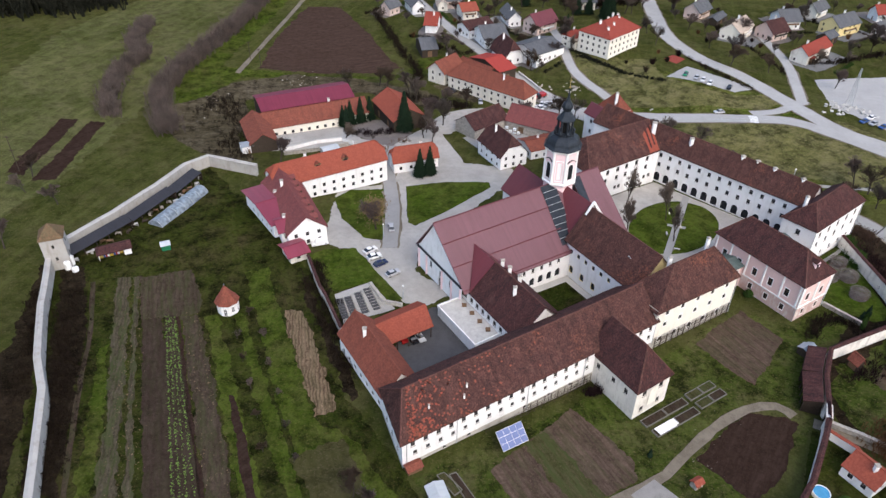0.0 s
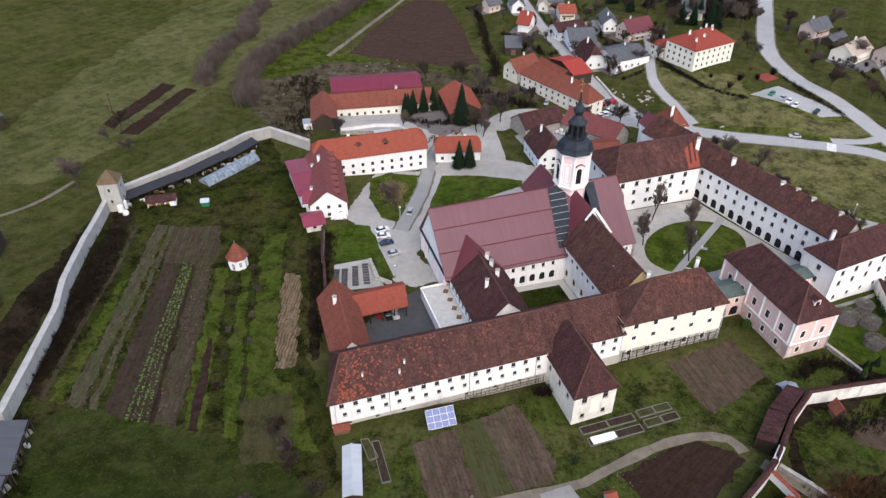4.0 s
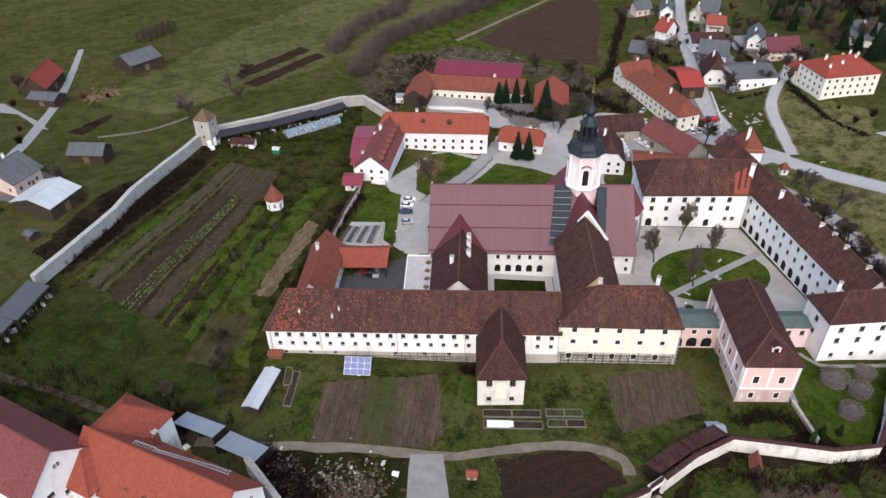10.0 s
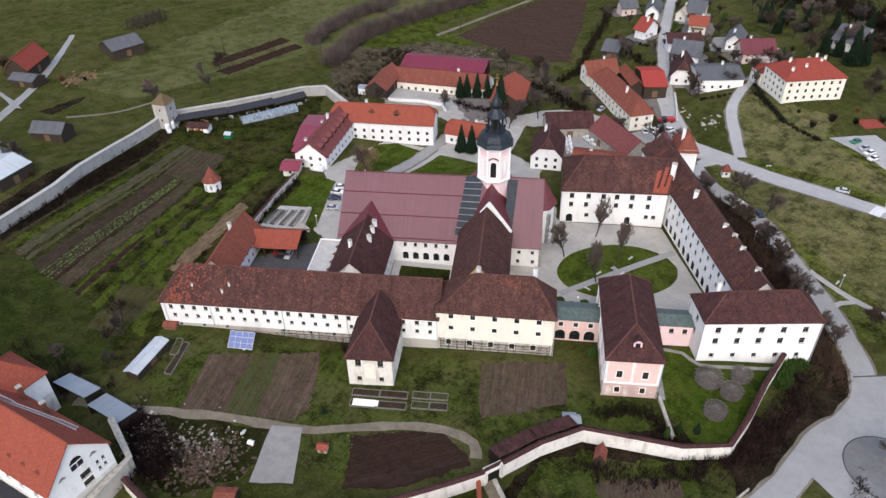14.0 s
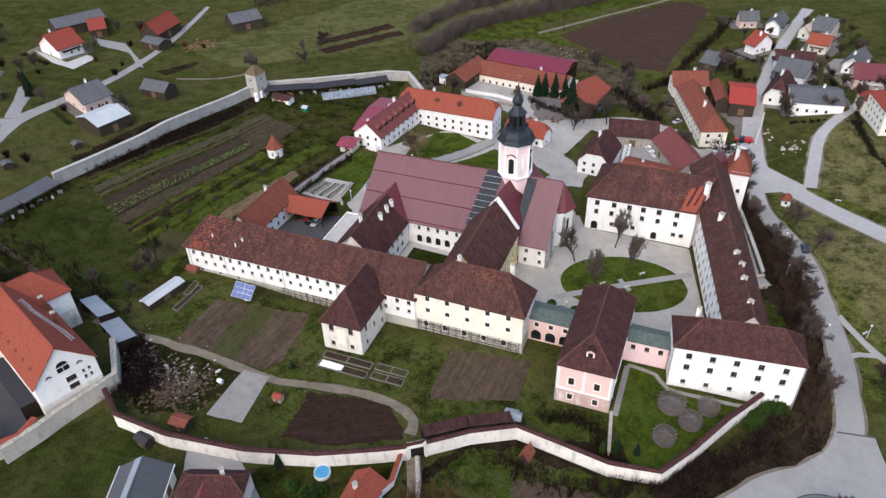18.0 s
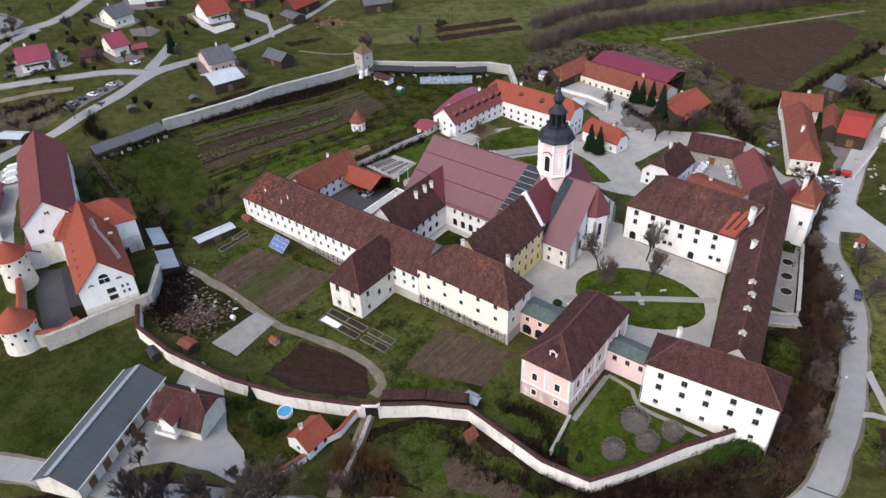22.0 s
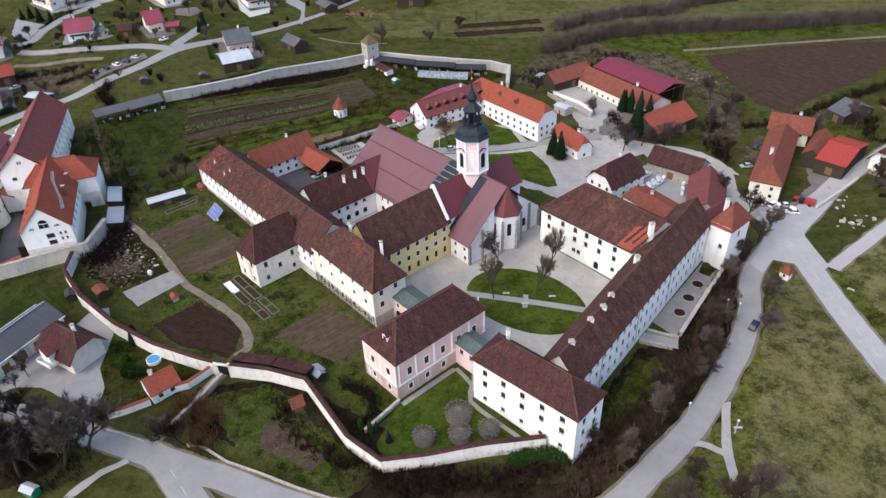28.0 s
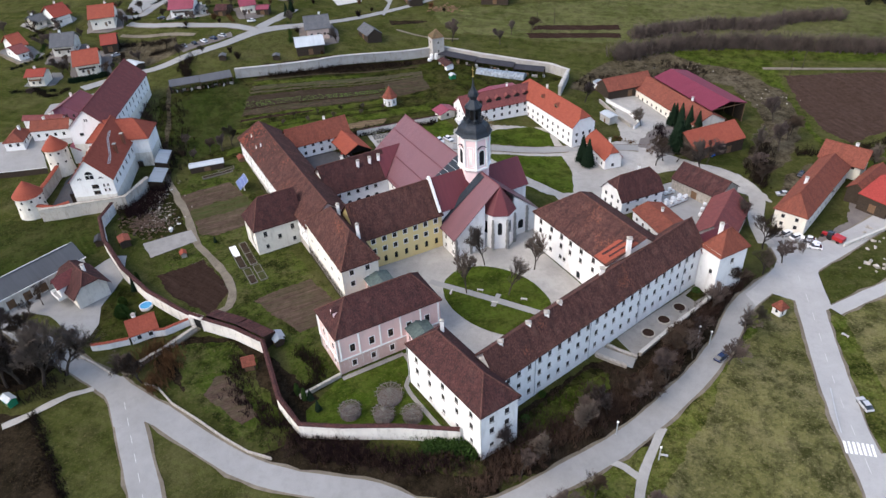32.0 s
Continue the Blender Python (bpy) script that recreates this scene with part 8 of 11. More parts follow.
BARE = []
for k in range(7):
    rnd = random.Random(100 + k)
    bm, tw = bmesh.new(), bmesh.new()
    grow(bm, tw, Vector((0, 0, -0.2)), Vector((rnd.uniform(-0.06, 0.06), rnd.uniform(-0.06, 0.06), 1)), 3.7, 0.21, 0, rnd)
    BARE.append((as_mesh("trunk", bm, "bark"), as_mesh("crown", tw, "twigs_grey" if k > 4 else "twigs_tree" if k % 2 else "twigs_mauve")))


def bare_tree(x, y, size, k, label="leafless grey-brown winter tree", leaves=False, group="leafless trees", name="bare_tree"):
    """The grown form is about 9 m high at size 1."""
    x, y, _ = off_road(x, y, 1.0)
    ob = thing(name, x, y, ground_z(x, y), label, "tree", group, (x * 37 + y * 11) % 360)
    ob.scale = (size, size, size * (0.92 + 0.16 * ((x * 3.7) % 1)))
    part("trunk", BARE[k % 7][0], None, ob)
    part("crown", BARE[k % 7][1], None, ob)
    return ob


BUSH = []
for k in range(4):
    rnd = random.Random(300 + k)
    tw = bmesh.new()
    for i in range(70):
        a, lean = rnd.uniform(0, 2 * math.pi), rnd.uniform(0.05, 0.75)
        q = Vector((rnd.uniform(-0.35, 0.35), rnd.uniform(-0.35, 0.35), 0))
        d = Vector((math.cos(a) * lean, math.sin(a) * lean, 1)).normalized()
        hgt = rnd.uniform(0.9, 2.0)
        for seg in range(3):
            e = q + d * hgt / 3
            w = d.orthogonal().normalized() * (0.05 - 0.008 * seg)
            tw.faces.new([tw.verts.new(v) for v in (q - w, q + w, e + w * 0.6, e - w * 0.6)])
            for m in range(3):
                b = rnd.uniform(0, 2 * math.pi)
                t = (d + Vector((math.cos(b), math.sin(b), 0.2)) * 0.8).normalized()
                w2 = t.orthogonal().normalized() * 0.04
                tw.faces.new([tw.verts.new(v) for v in (e - w2, e + w2, e + t * rnd.uniform(0.3, 0.7))])
            q, d = e, (d + Vector((rnd.uniform(-0.25, 0.25), rnd.uniform(-0.25, 0.25), 0))).normalized()
    BUSH.append(as_mesh("bush", tw, ("twigs", "twigs_purple", "dry_leaves", "twigs")[k]))


def bush(x, y, size, k, label="leafless brown garden shrub on grass"):
    ob = new("bush", BUSH[k % 4])
    ob.matrix_basis = pose(x, y, ground_z(x, y) - 0.05, 0, 0, (x * 53 + y * 17) % 360) @ Matrix.Diagonal((size, size, size, 1))
    return tagged(ob, label, "shrub", "leafless shrubs")


def thicket(name, pts, width, count, low, high, material, label, seed, thick=0.055):
    """Uncountable brush along a line: many thin stems with side twigs, one mesh."""
    rnd = random.Random(seed)
    line = smooth(pts, 2.0)
    vs, fs = [], []

    def blade(a, b, w, w2):
        d = (b - a).normalized()
        s = d.orthogonal().normalized()
        s = (s * math.cos(w * 999) + d.cross(s) * math.sin(w * 999))
        k = len(vs)
        vs.extend([a - s * w, a + s * w, b + s * w2, b - s * w2])
        fs.append((k, k + 1, k + 2, k + 3))

    for i in range(count):
        p = rnd.choice(line)
        x, y = p.x + rnd.gauss(0, width / 3), p.y + rnd.gauss(0, width / 3)
        if off_road(x, y, 0.9)[2]:
            continue
        z = ground_z(x, y) - 0.1
        hgt = rnd.uniform(low, high)
        for s in range(5):
            a, lean = rnd.uniform(0, 6.28), rnd.uniform(0.05, 0.5)
            q = Vector((x + rnd.uniform(-0.5, 0.5), y + rnd.uniform(-0.5, 0.5), z))
            d = Vector((math.cos(a) * lean, math.sin(a) * lean, 1)).normalized()
            hh = hgt * rnd.uniform(0.6, 1)
            e = q + d * hh
            blade(q, e, thick * (1 + 0.3 * rnd.random()), thick * 0.4)
            for m in range(5):
                o = q.lerp(e, rnd.uniform(0.3, 1))
                b = rnd.uniform(0, 6.28)
                t = (d + Vector((math.cos(b), math.sin(b), 0)) * rnd.uniform(0.4, 1.1)).normalized()
                blade(o, o + t * hh * rnd.uniform(0.15, 0.4), thick * (0.7 + 0.2 * rnd.random()), thick * 0.3)
    me = bpy.data.meshes.new(name)
    me.from_pydata([tuple(v) for v in vs], [], fs)
    me.materials.append(MATS[material])
    return tagged(new(name, me), label, "brush", "", "stuff")


SPRUCE = []
for k in range(3):
    rnd = random.Random(500 + k)
    tr = bmesh.new()
    ring(tr, [(0.28, -0.3), (0.2, 4), (0.03, 10.0)], 7)
    cr = bmesh.new()
    z = 1.0
    while z < 10.3:
        rad = 2.3 * (1 - z / 10.6) ** 0.85 + 0.12
        n = max(5, int(rad * 9))
        for i in range(n):
            a = 2 * math.pi * (i + rnd.random() * 0.8) / n
            rr = rad * rnd.uniform(0.72, 1.1)
            d = Vector((math.cos(a), math.sin(a), 0))
            s = Vector((-d.y, d.x, 0))
            w = 0.26 + 0.1 * rr
            root = Vector((0, 0, z + 0.35 + rnd.uniform(-0.1, 0.1)))
            mid = d * rr * 0.6 + Vector((0, 0, z + 0.12))
            tip = d * rr + Vector((0, 0, z - 0.18 * rr + rnd.uniform(-0.1, 0.1)))
            cr.faces.new([cr.verts.new(v) for v in (root, mid - s * w, tip, mid + s * w)])
            cr.faces.new([cr.verts.new(v) for v in (mid - s * w * 0.5, tip + Vector((0, 0, 0.05)), mid + Vector((0, 0, -0.45)))])
        z += 0.42
    SPRUCE.append((as_mesh("trunk", tr, "bark"), as_mesh("crown", cr, "needles")))


def spruce(x, y, height, k, label="slim dark green spruce tree"):
    ob = thing("spruce", x, y, ground_z(x, y), label, "tree", "spruces", (x * 41) % 360)
    ob.scale = (height / 10.5 * 1.25, height / 10.5 * 1.25, height / 10.5)
    part("trunk", SPRUCE[k % 3][0], None, ob)
    part("crown", SPRUCE[k % 3][1], None, ob)
    return ob


rnd = random.Random(7)
for i, (x, y) in enumerate([(-8.4, 214.8), (-5.0, 216.5)]):
    spruce(x, y, 11, i)
for i, (x, y) in enumerate([(-40.2, 254.6), (-37.4, 256.0), (-38.6, 253.0), (-33.6, 258.4), (-30.2, 260.8)]):
    spruce(x, y, 9 + (i * 1.3) % 2, i)
for i, (x, y) in enumerate([(-15.6, 249.8)]):
    spruce(x, y, 16.5, i)
for i, (x, y) in enumerate([(69.3, 80.2), (109.5, 139.6), (112.7, 142.0), (44.5, 95.7)]):
    spruce(x, y, (4.5, 3.6, 3.6, 2.6)[i], i, "slim dark green columnar evergreen")
# court trees, forecourt tree, garden fruit trees
for i, (x, y) in enumerate([(69.7, 175.0), (70.1, 186.5), (59.0, 194.0), (56.6, 179.9)]):
    ob = bare_tree(x, y, 1.2 + 0.1 * (i % 2), 5 + i % 2, "slim leafless pale grey court tree")
    ob.scale = (0.95, 0.95, 1.5)
ob = bare_tree(-20.6, 178.2, 1.3, 2, "broad winter tree with brown withered leaves")
rnd = random.Random(77)
lf = bmesh.new()
clumps = []
for i in range(34):
    d_ = Vector((rnd.gauss(0, 1), rnd.gauss(0, 1), rnd.gauss(0, 1))).normalized() * rnd.random() ** 0.4
    clumps.append(Vector((d_.x * 3.0, d_.y * 3.0, 5.2 + d_.z * 3.3)))
for i in range(2300):
    c_ = rnd.choice(clumps) + Vector((rnd.gauss(0, 0.75), rnd.gauss(0, 0.75), rnd.gauss(0, 0.8)))
    a_ = Vector((rnd.uniform(-1, 1), rnd.uniform(-1, 1), rnd.uniform(-1, 1))).normalized() * rnd.uniform(0.05, 0.12)
    b_ = a_.orthogonal()
    lf.faces.new([lf.verts.new(c_ + v) for v in (a_ * 1.5, b_, -a_ * 1.5, -b_)])
part("leaves", lf, "leaf_tan", ob, "withered brown leaves")
for i, (x, y) in enumerate([(100.3, 47.5), (102.2, 53.8), (104.0, 59.5), (107.2, 64.3), (106.1, 67.4), (106.8, 73.3), (102.3, 77.1), (98.1, 56.1)]):
    bare_tree(x, y, 1.85 + 0.1 * (i % 3), i, "tall leafless roadside tree")
bare_tree(147.6, 160.0, 1.0, 3, "dark leafless tree on the asphalt apron")
bush(149.4, 152.0, 1.0, 1, "dark leafless shrub on the asphalt apron")
for i, (x, y) in enumerate([(105.5, 97.4), (103.3, 95.4)]):
    bare_tree(x, y, 1.1, i + 1)
for i, (x, y) in enumerate([(122.9, 186.0)] + [(133.8, 202.1)]):
    bare_tree(x, y, 0.9, i + 2)
for i, (x, y) in enumerate([(71.5, 52.9), (76.2, 56.8), (90.8, 74.0), (80.4, 55.3)]):
    bare_tree(x, y, 0.6, i)
for i, (x, y) in enumerate([(-3.9, 241.5), (-8.1, 243.7), (-15.5, 286.7), (-25.2, 293.1), (-42.0, 293.3), (-11.8, 276.7), (-37.5, 240.9)]):
    bare_tree(x, y, 1.0 + 0.12 * (i % 3), i)
for i, (x, y) in enumerate([(-120.9, 186.3), (-136.4, 202.3), (-58.2, 221.2)] ):
    bare_tree(x, y, 0.9 + 0.1 * (i % 3), i)
for i, (x, y) in enumerate([(-4.9, 72.5), (-11.4, 76.1), (-12.3, 80.8), (-16.8, 83.2), (-14.6, 65.9), (-68.7, 240.4), (-133.8, 192.3), (-91.5, 40.4), (-93.9, 47.8), (-133.1, -0.9), (-151.7, -3.7)]):
    bare_tree(x, y, 0.55 + 0.1 * (i % 4), i)
for i, (x, y) in enumerate([(-50.7, 128.4), (-47.3, 120.2), (-43.0, 110.7), (-39.7, 102.1), (-43.7, 128.5), (-40.1, 118.3), (-36.9, 109.1), (-33.1, 99.3), (-49.9, 137.1), (-29.7, 90.7), (-36.5, 93.1)]):
    bare_tree(x, y, 0.33, i, "young leafless fruit tree", name="fruit_tree", group="young fruit trees")
for i, (x, y) in enumerate([(65.0, 391.6), (67.4, 375.5), (76.3, 394.1), (85.7, 403.5), (93.4, 401.8), (96.9, 387.7), (95.9, 351.3), (77.0, 408.6), (89.7, 426.7), (101.6, 427.5), (57.6, 408.0), (144.6, 397.5), (196.4, 409.1), (191.3, 376.7), (209.4, 330.4), (207.2, 337.3), (141.5, 211.7), (143.6, 206.0), (142.0, 196.9), (141.9, 350.0)]):
    bare_tree(x, y, 1.1 + 0.15 * (i % 3), i)
for i, (x, y) in enumerate([(26.2, 388.5), (22.1, 430.3), (22.5, 443.1), (34.8, 427.4), (43.8, 411.2), (48.1, 425.4), (50.2, 438.4), (53.3, 396.9), (42.0, 399.2), (45.7, 362.1), (39.0, 309.7), (73.2, 432.8), (57.2, 443.6), (-0.3, 313.2), (0.4, 328.8)]):
    bare_tree(x, y, 1.0 + 0.15 * (i % 3), i)
for i, (x, y) in enumerate([(44.2, 400.8), (42.1, 426.8), (33.0, 414.6), (80.4, 397.3), (76.6, 384.4)]):
    spruce(x, y, 12, i)
for i, (x, y) in enumerate([(106.4, 216.2), (110.5, 206.3), (115.1, 201.2), (100.2, 223.6), (93.5, 231.6), (85.6, 241.4), (78.8, 249.5)]):
    bare_tree(x, y, 0.8 + 0.1 * (i % 3), i)
for i, (x, y) in enumerate([(-150.4, 10.6), (-159.3, 37.7), (-169.8, 84.9), (-153.3, 76.4), (-170.9, 79.8), (-195.0, 6.4), (-130.4, 32.4), (-89.2, 18.8), (-195.7, 135.7), (-207.1, 128.6), (-174.4, 67.1), (-186.8, 34.0), (-212.3, 23.9)]):
    bare_tree(x, y, 0.7 + 0.12 * (i % 3), i)
for i, (x, y) in enumerate([(-149.0, 77.4)]):
    spruce(x, y, 8, i)
for i, (x, y) in enumerate([(84.6, 233.7), (93.2, 227.2), (99.8, 221.1), (105.9, 214.5), (111.2, 208.0), (116.9, 200.5), (122.7, 193.6), (74.8, 239.8), (64.6, 246.7), (128.6, 187.8)]):
    bare_tree(x, y, 0.85 + 0.1 * (i % 3), i, "leafless tree on the ditch bank beside the lane")
for i, (x, y) in enumerate([(0.5, 274.3), (-29.3, 295.3)]):
    bare_tree(x, y, 0.95 + 0.1 * (i % 2), i, "bare brown tree by the farm lane")
for i, (x, y, h) in enumerate([(84.2, 376.3, 17), (88.0, 380.5, 14), (70.5, 384.5, 12), (66.4, 417.0, 13), (54.1, 413.3, 14), (42.5, 415.8, 12), (35.3, 416.3, 11), (79.6, 427.0, 13), (74.0, 430.0, 11), (60.7, 353.5, 9), (169.6, 323.5, 7)]):
    spruce(x, y, h, i, "dark green spruce among the village houses")
for i, (x, y) in enumerate([(60.7, 350.5), (100.6, 387.8), (93.1, 397.6), (88.5, 391.0), (147.5, 353.6), (133.6, 324.3), (145.9, 306.4), (169.9, 292.2), (124.1, 391.5), (124.5, 362.4), (112.0, 398.0), (104.0, 405.0), (70.0, 402.0), (58.0, 430.0), (36.0, 441.0), (28.0, 421.0)]):
    bare_tree(x, y, 0.95 + 0.15 * (i % 3), i % 5, "dark leafless tree among the village houses")
thicket("manor_hedge", [(62.0, 318.6), (70.0, 311.6), (78.0, 303.0), (86.0, 297.6), (94.0, 292.0)], 1.6, 260, 0.7, 1.6, "needles_bare", "dark clipped hedge below the manor house", 81)
thicket("village_wood", [(30.8, 455.6), (45.7, 466.5), (70.0, 452.0), (95.0, 430.0), (104.0, 410.0)], 16, 420, 4, 10, "twigs", "dark leafless wood above the village", 82, 0.16)
# hedges, shrubs and small trees in the village gardens
rnd = random.Random(58)
for k, (x, y, turn, length, width) in enumerate(HOMES):
    a = radians(turn) + rnd.choice((0, 1, 2, 3)) * math.pi / 2
    p0 = Vector((x, y)) + Vector((math.cos(a), math.sin(a))) * (max(length, width) / 2 + 5)
    d_ = Vector((-math.sin(a), math.cos(a)))
    thicket("garden_hedge", [tuple(p0 - d_ * 9), tuple(p0), tuple(p0 + d_ * 9)], 1.3, 90, 0.7, 1.7, rnd.choice(("needles_bare", "twigs_hedge", "shrub_leaves", "twigs")), "clipped garden hedge beside a village house", 200 + k)
    for j in range(3):
        b_ = rnd.uniform(0, 6.28)
        r_ = rnd.uniform(12, 17)
        bare_tree(x + r_ * math.cos(b_), y + r_ * math.sin(b_), rnd.uniform(0.45, 0.85), k + j, "small leafless garden tree by a village house")
# brush of the ditch, the stream, the castle slope and the field hedges
thicket("ditch_brush", [P(156, 22), P(155, 40), P(156, 52)], 5, 60, 1.0, 2.4, "twigs_bank", "dense brown leafless brush in the ditch", 1)
thicket("ditch_brush", [P(157, 60), P(151.5, 76), P(147, 92), P(146, 102)], 4.5, 520, 1.2, 3.6, "twigs_bank", "dense brown leafless brush beside the ditch", 2)
thicket("bank_brush", [P(159.5, 58), P(162, 40), P(161.5, 22), P(159, 8)], 5.5, 560, 1.0, 3.4, "twigs_bank", "dense brown leafless brush on the bank", 3)
thicket("bank_brush", [P(158.5, 1), P(151.5, -10), P(143, -19.5), P(134.5, -30)], 5, 260, 0.8, 2.6, "twigs_bank", "dense brown leafless brush below the wall", 4)
thicket("ivy_brush", [P(157, 2.5), P(151, 0.5), P(146, -5)], 2.0, 180, 0.8, 2.2, "shrub_leaves", "dark green ivy on the wall corner", 5)
thicket("corner_brush", [(118.1, 191.1), (122.0, 191.3), (126.8, 185.5), (131.3, 180.0)], 6, 420, 1.0, 3.0, "twigs_rust", "reddish brown leafy brush below the white block", 61)
thicket("corner_brush", [(86.8, 230.4), (97.6, 221.5), (108.3, 210.1), (118.4, 197.5)], 4, 520, 1.0, 3.4, "twigs_rust", "reddish brown brush along the lane", 62)
thicket("wall_foot_brush", [(124.2, 143.8), (125.7, 153.9), (126.4, 166.1), (124.8, 175.7)], 5, 480, 0.6, 2.0, "twigs_purple", "dark brown brush at the wall foot", 63)
thicket("wall_ivy", [(122.6, 168.5), (122.0, 173.7), (123.1, 177.6)], 2.0, 420, 0.8, 2.6, "shrub_leaves", "dark green ivy over the wall corner", 64, 0.16)
thicket("stream_brush", [(99.1, 118.9), (108.1, 122.9), (114.9, 130.1), (121.7, 141.6), (124.8, 153.7)], 5, 390, 0.8, 2.6, "twigs_purple", "brown brush along the stream", 6)
thicket("lane_brush", [(100.3, 93.9), (93.9, 96.7), (98.6, 102.4), (108.2, 101.0)], 5, 240, 1.5, 4.0, "dry_leaves", "brown bushy brush beside the gate lane", 7)
thicket("roadside_brush", [(91.9, 40.0), (97.6, 53.6), (104.3, 64.7), (107.8, 74.7)], 9, 360, 0.8, 3.0, "twigs", "brown undergrowth below the road trees", 8)
thicket("castle_brush", [(13.6, 66.3), (22.1, 67.4), (29.8, 64.6), (25.5, 59.4)], 6, 390, 1.0, 3.2, "twigs_purple", "brown brush on a rubble heap", 9)
thicket("castle_brush", [(-49.0, 50.7), (-37.4, 55.7), (-26.4, 60.4), (-5.9, 64.4), (3.7, 65.5)], 6, 90, 1.0, 3.4, "twigs", "brown brush beside the castle", 10)
thicket("garden_brush", [(-44.9, 45.5), (-34.1, 53.3), (-20.7, 62.5), (-5.6, 67.0), (9.5, 71.2)], 7, 60, 1.0, 3.2, "twigs", "brown brush at the garden edge", 11)
thicket("wall_brush", [(-35.8, 158.9), (-31.5, 146.4), (-28.0, 137.2), (-25.4, 128.6)], 3, 195, 0.8, 2.4, "twigs", "brown brush along the graveyard wall", 12)
thicket("wall_brush", [(-94.4, 133.5), (-86.9, 116.0), (-78.0, 95.4), (-74.8, 81.4)], 5, 180, 0.8, 2.2, "twigs", "brown weeds along the boundary wall", 13)
thicket("pavilion_brush", [P(110, -17), P(116, -15), P(121, -17), P(121, -22)], 3, 180, 0.6, 2.2, "twigs", "brown shrubs beside the pink pavilion", 14)
thicket("garden_shrub", [P(47.5, -2.5), P(49.5, -3.0)], 1.5, 60, 1.0, 2.4, "twigs_purple", "dark leafless shrub at the abbey front", 15)
thicket("field_hedge", [(-153.4, 360.0), (-150.8, 335.2), (-141.9, 317.6), (-143.1, 296.6), (-138.5, 272.1), (-130.5, 253.4)], 5.4, 1500, 2.0, 6.5, "twigs_hedge", "dense leafless field hedge", 16, 0.075)
thicket("field_hedge_long", [(-96.0, 456.8), (-103.4, 408.4), (-107.0, 369.4), (-113.0, 336.4), (-118.0, 307.5), (-119.3, 287.8), (-117.0, 270.0), (-104.6, 241.3)], 5.4, 3000, 3.0, 8.5, "twigs_hedge", "long leafless hedgerow across the fields", 17, 0.065)
thicket("farm_brush", [(-97.5, 262.0), (-91.9, 274.9), (-80.4, 248.0), (-79.2, 227.2), (-70.2, 223.6)], 8, 300, 1.0, 3.0, "twigs", "brown brush behind the farm", 18)
thicket("farm_brush", [(-36.7, 248.3), (-27.8, 246.7), (-19.2, 249.8)], 4, 180, 0.8, 2.0, "twigs_purple", "dark brush beside the spruces", 19)
thicket("village_scrub", [(-5.5, 341.7), (5.6, 330.7), (13.8, 332.4)], 4, 160, 0.6, 2.0, "twigs", "brown shrubs in a village garden", 31)
thicket("stream_hedge", [(-39.6, 387.0), (-28.9, 357.2), (-21.1, 331.5), (-12.7, 309.6), (-13.3, 293.1)], 3, 420, 1.0, 4.0, "twigs", "brown hedge along the field edge", 32)
thicket("road_hedge", [(108.6, 342.9), (114.9, 315.4), (124.6, 296.5), (131.4, 287.0)], 2.5, 300, 0.6, 1.8, "twigs", "brown roadside hedge", 33)
thicket("garden_hedge", [(144.3, 348.7), (150.9, 327.6), (153.4, 305.8)], 2.5, 200, 0.6, 1.8, "twigs", "brown hedge in a house garden", 34)
thicket("garden_hedge", [(167.2, 320.9), (184.1, 322.7), (211.9, 335.6)], 3, 300, 0.8, 2.5, "twigs", "dark hedge behind the houses", 35)
thicket("manor_hedge", [(58.6, 327.6), (69.8, 311.0), (78.6, 302.8)], 1.6, 220, 0.8, 1.6, "needles_bare", "dark clipped hedge round the manor", 36)
thicket("village_wood", [(66.8, 404.8), (78.9, 400.8), (94.9, 409.8), (106.6, 427.8)], 8, 500, 4, 9, "twigs", "dark bare wood behind the manor", 38)
thicket("village_scrub", [(-106.5, -0.4), (-108.8, 11.5), (-108.0, 26.4)], 6, 260, 0.6, 1.8, "twigs", "brown scrub on the village slope", 39)
thicket("lane_hedge", [(-127.9, 10.9), (-124.8, 20.6), (-122.8, 30.7)], 1.5, 160, 0.6, 1.4, "needles_bare", "dark clipped hedge above the lane", 40)
thicket("evergreen_hedge", [(-68.9, -4.0), (-72.4, 2.1), (-77.0, 7.4)], 2.2, 400, 1.0, 2.2, "needles", "dark green evergreen hedge", 41, 0.12)
thicket("yard_hedge", [(-59.5, -16.6), (-52.7, -6.0), (-60.0, -2.1)], 2, 160, 0.6, 1.6, "twigs", "brown hedge by the lane", 42)
thicket("castle_scrub", [(-43.2, 38.7), (-30.6, 46.4), (-18.7, 52.3), (-10.9, 58.5), (-9.0, 65.6)], 4, 150, 1.5, 4.5, "twigs_bank", "bare scrub beside the castle wing", 43)
thicket("bank_hedge", [(116.3, 76.0), (127.7, 85.5), (137.7, 93.5), (144.8, 99.1)], 1.5, 320, 0.9, 1.6, "twigs", "straight brown hedge along a field", 44)
thicket("outer_brush", [(-106.2, 142.9), (-96.9, 119.3), (-91.2, 101.0), (-87.0, 86.3)], 5, 300, 0.5, 1.8, "twigs", "brown weeds outside the boundary wall", 45)
thicket("inner_brush", [(-97.3, 143.1), (-88.2, 120.2), (-82.0, 101.6), (-76.4, 82.6)], 6, 420, 0.6, 2.2, "twigs", "brown shrubs inside the boundary wall", 46)
thicket("orchard_brush", [(-36.9, 151.2), (-29.9, 134.9), (-21.9, 116.8)], 4, 260, 0.6, 2.2, "twigs", "brown brush along the graveyard wall", 47)
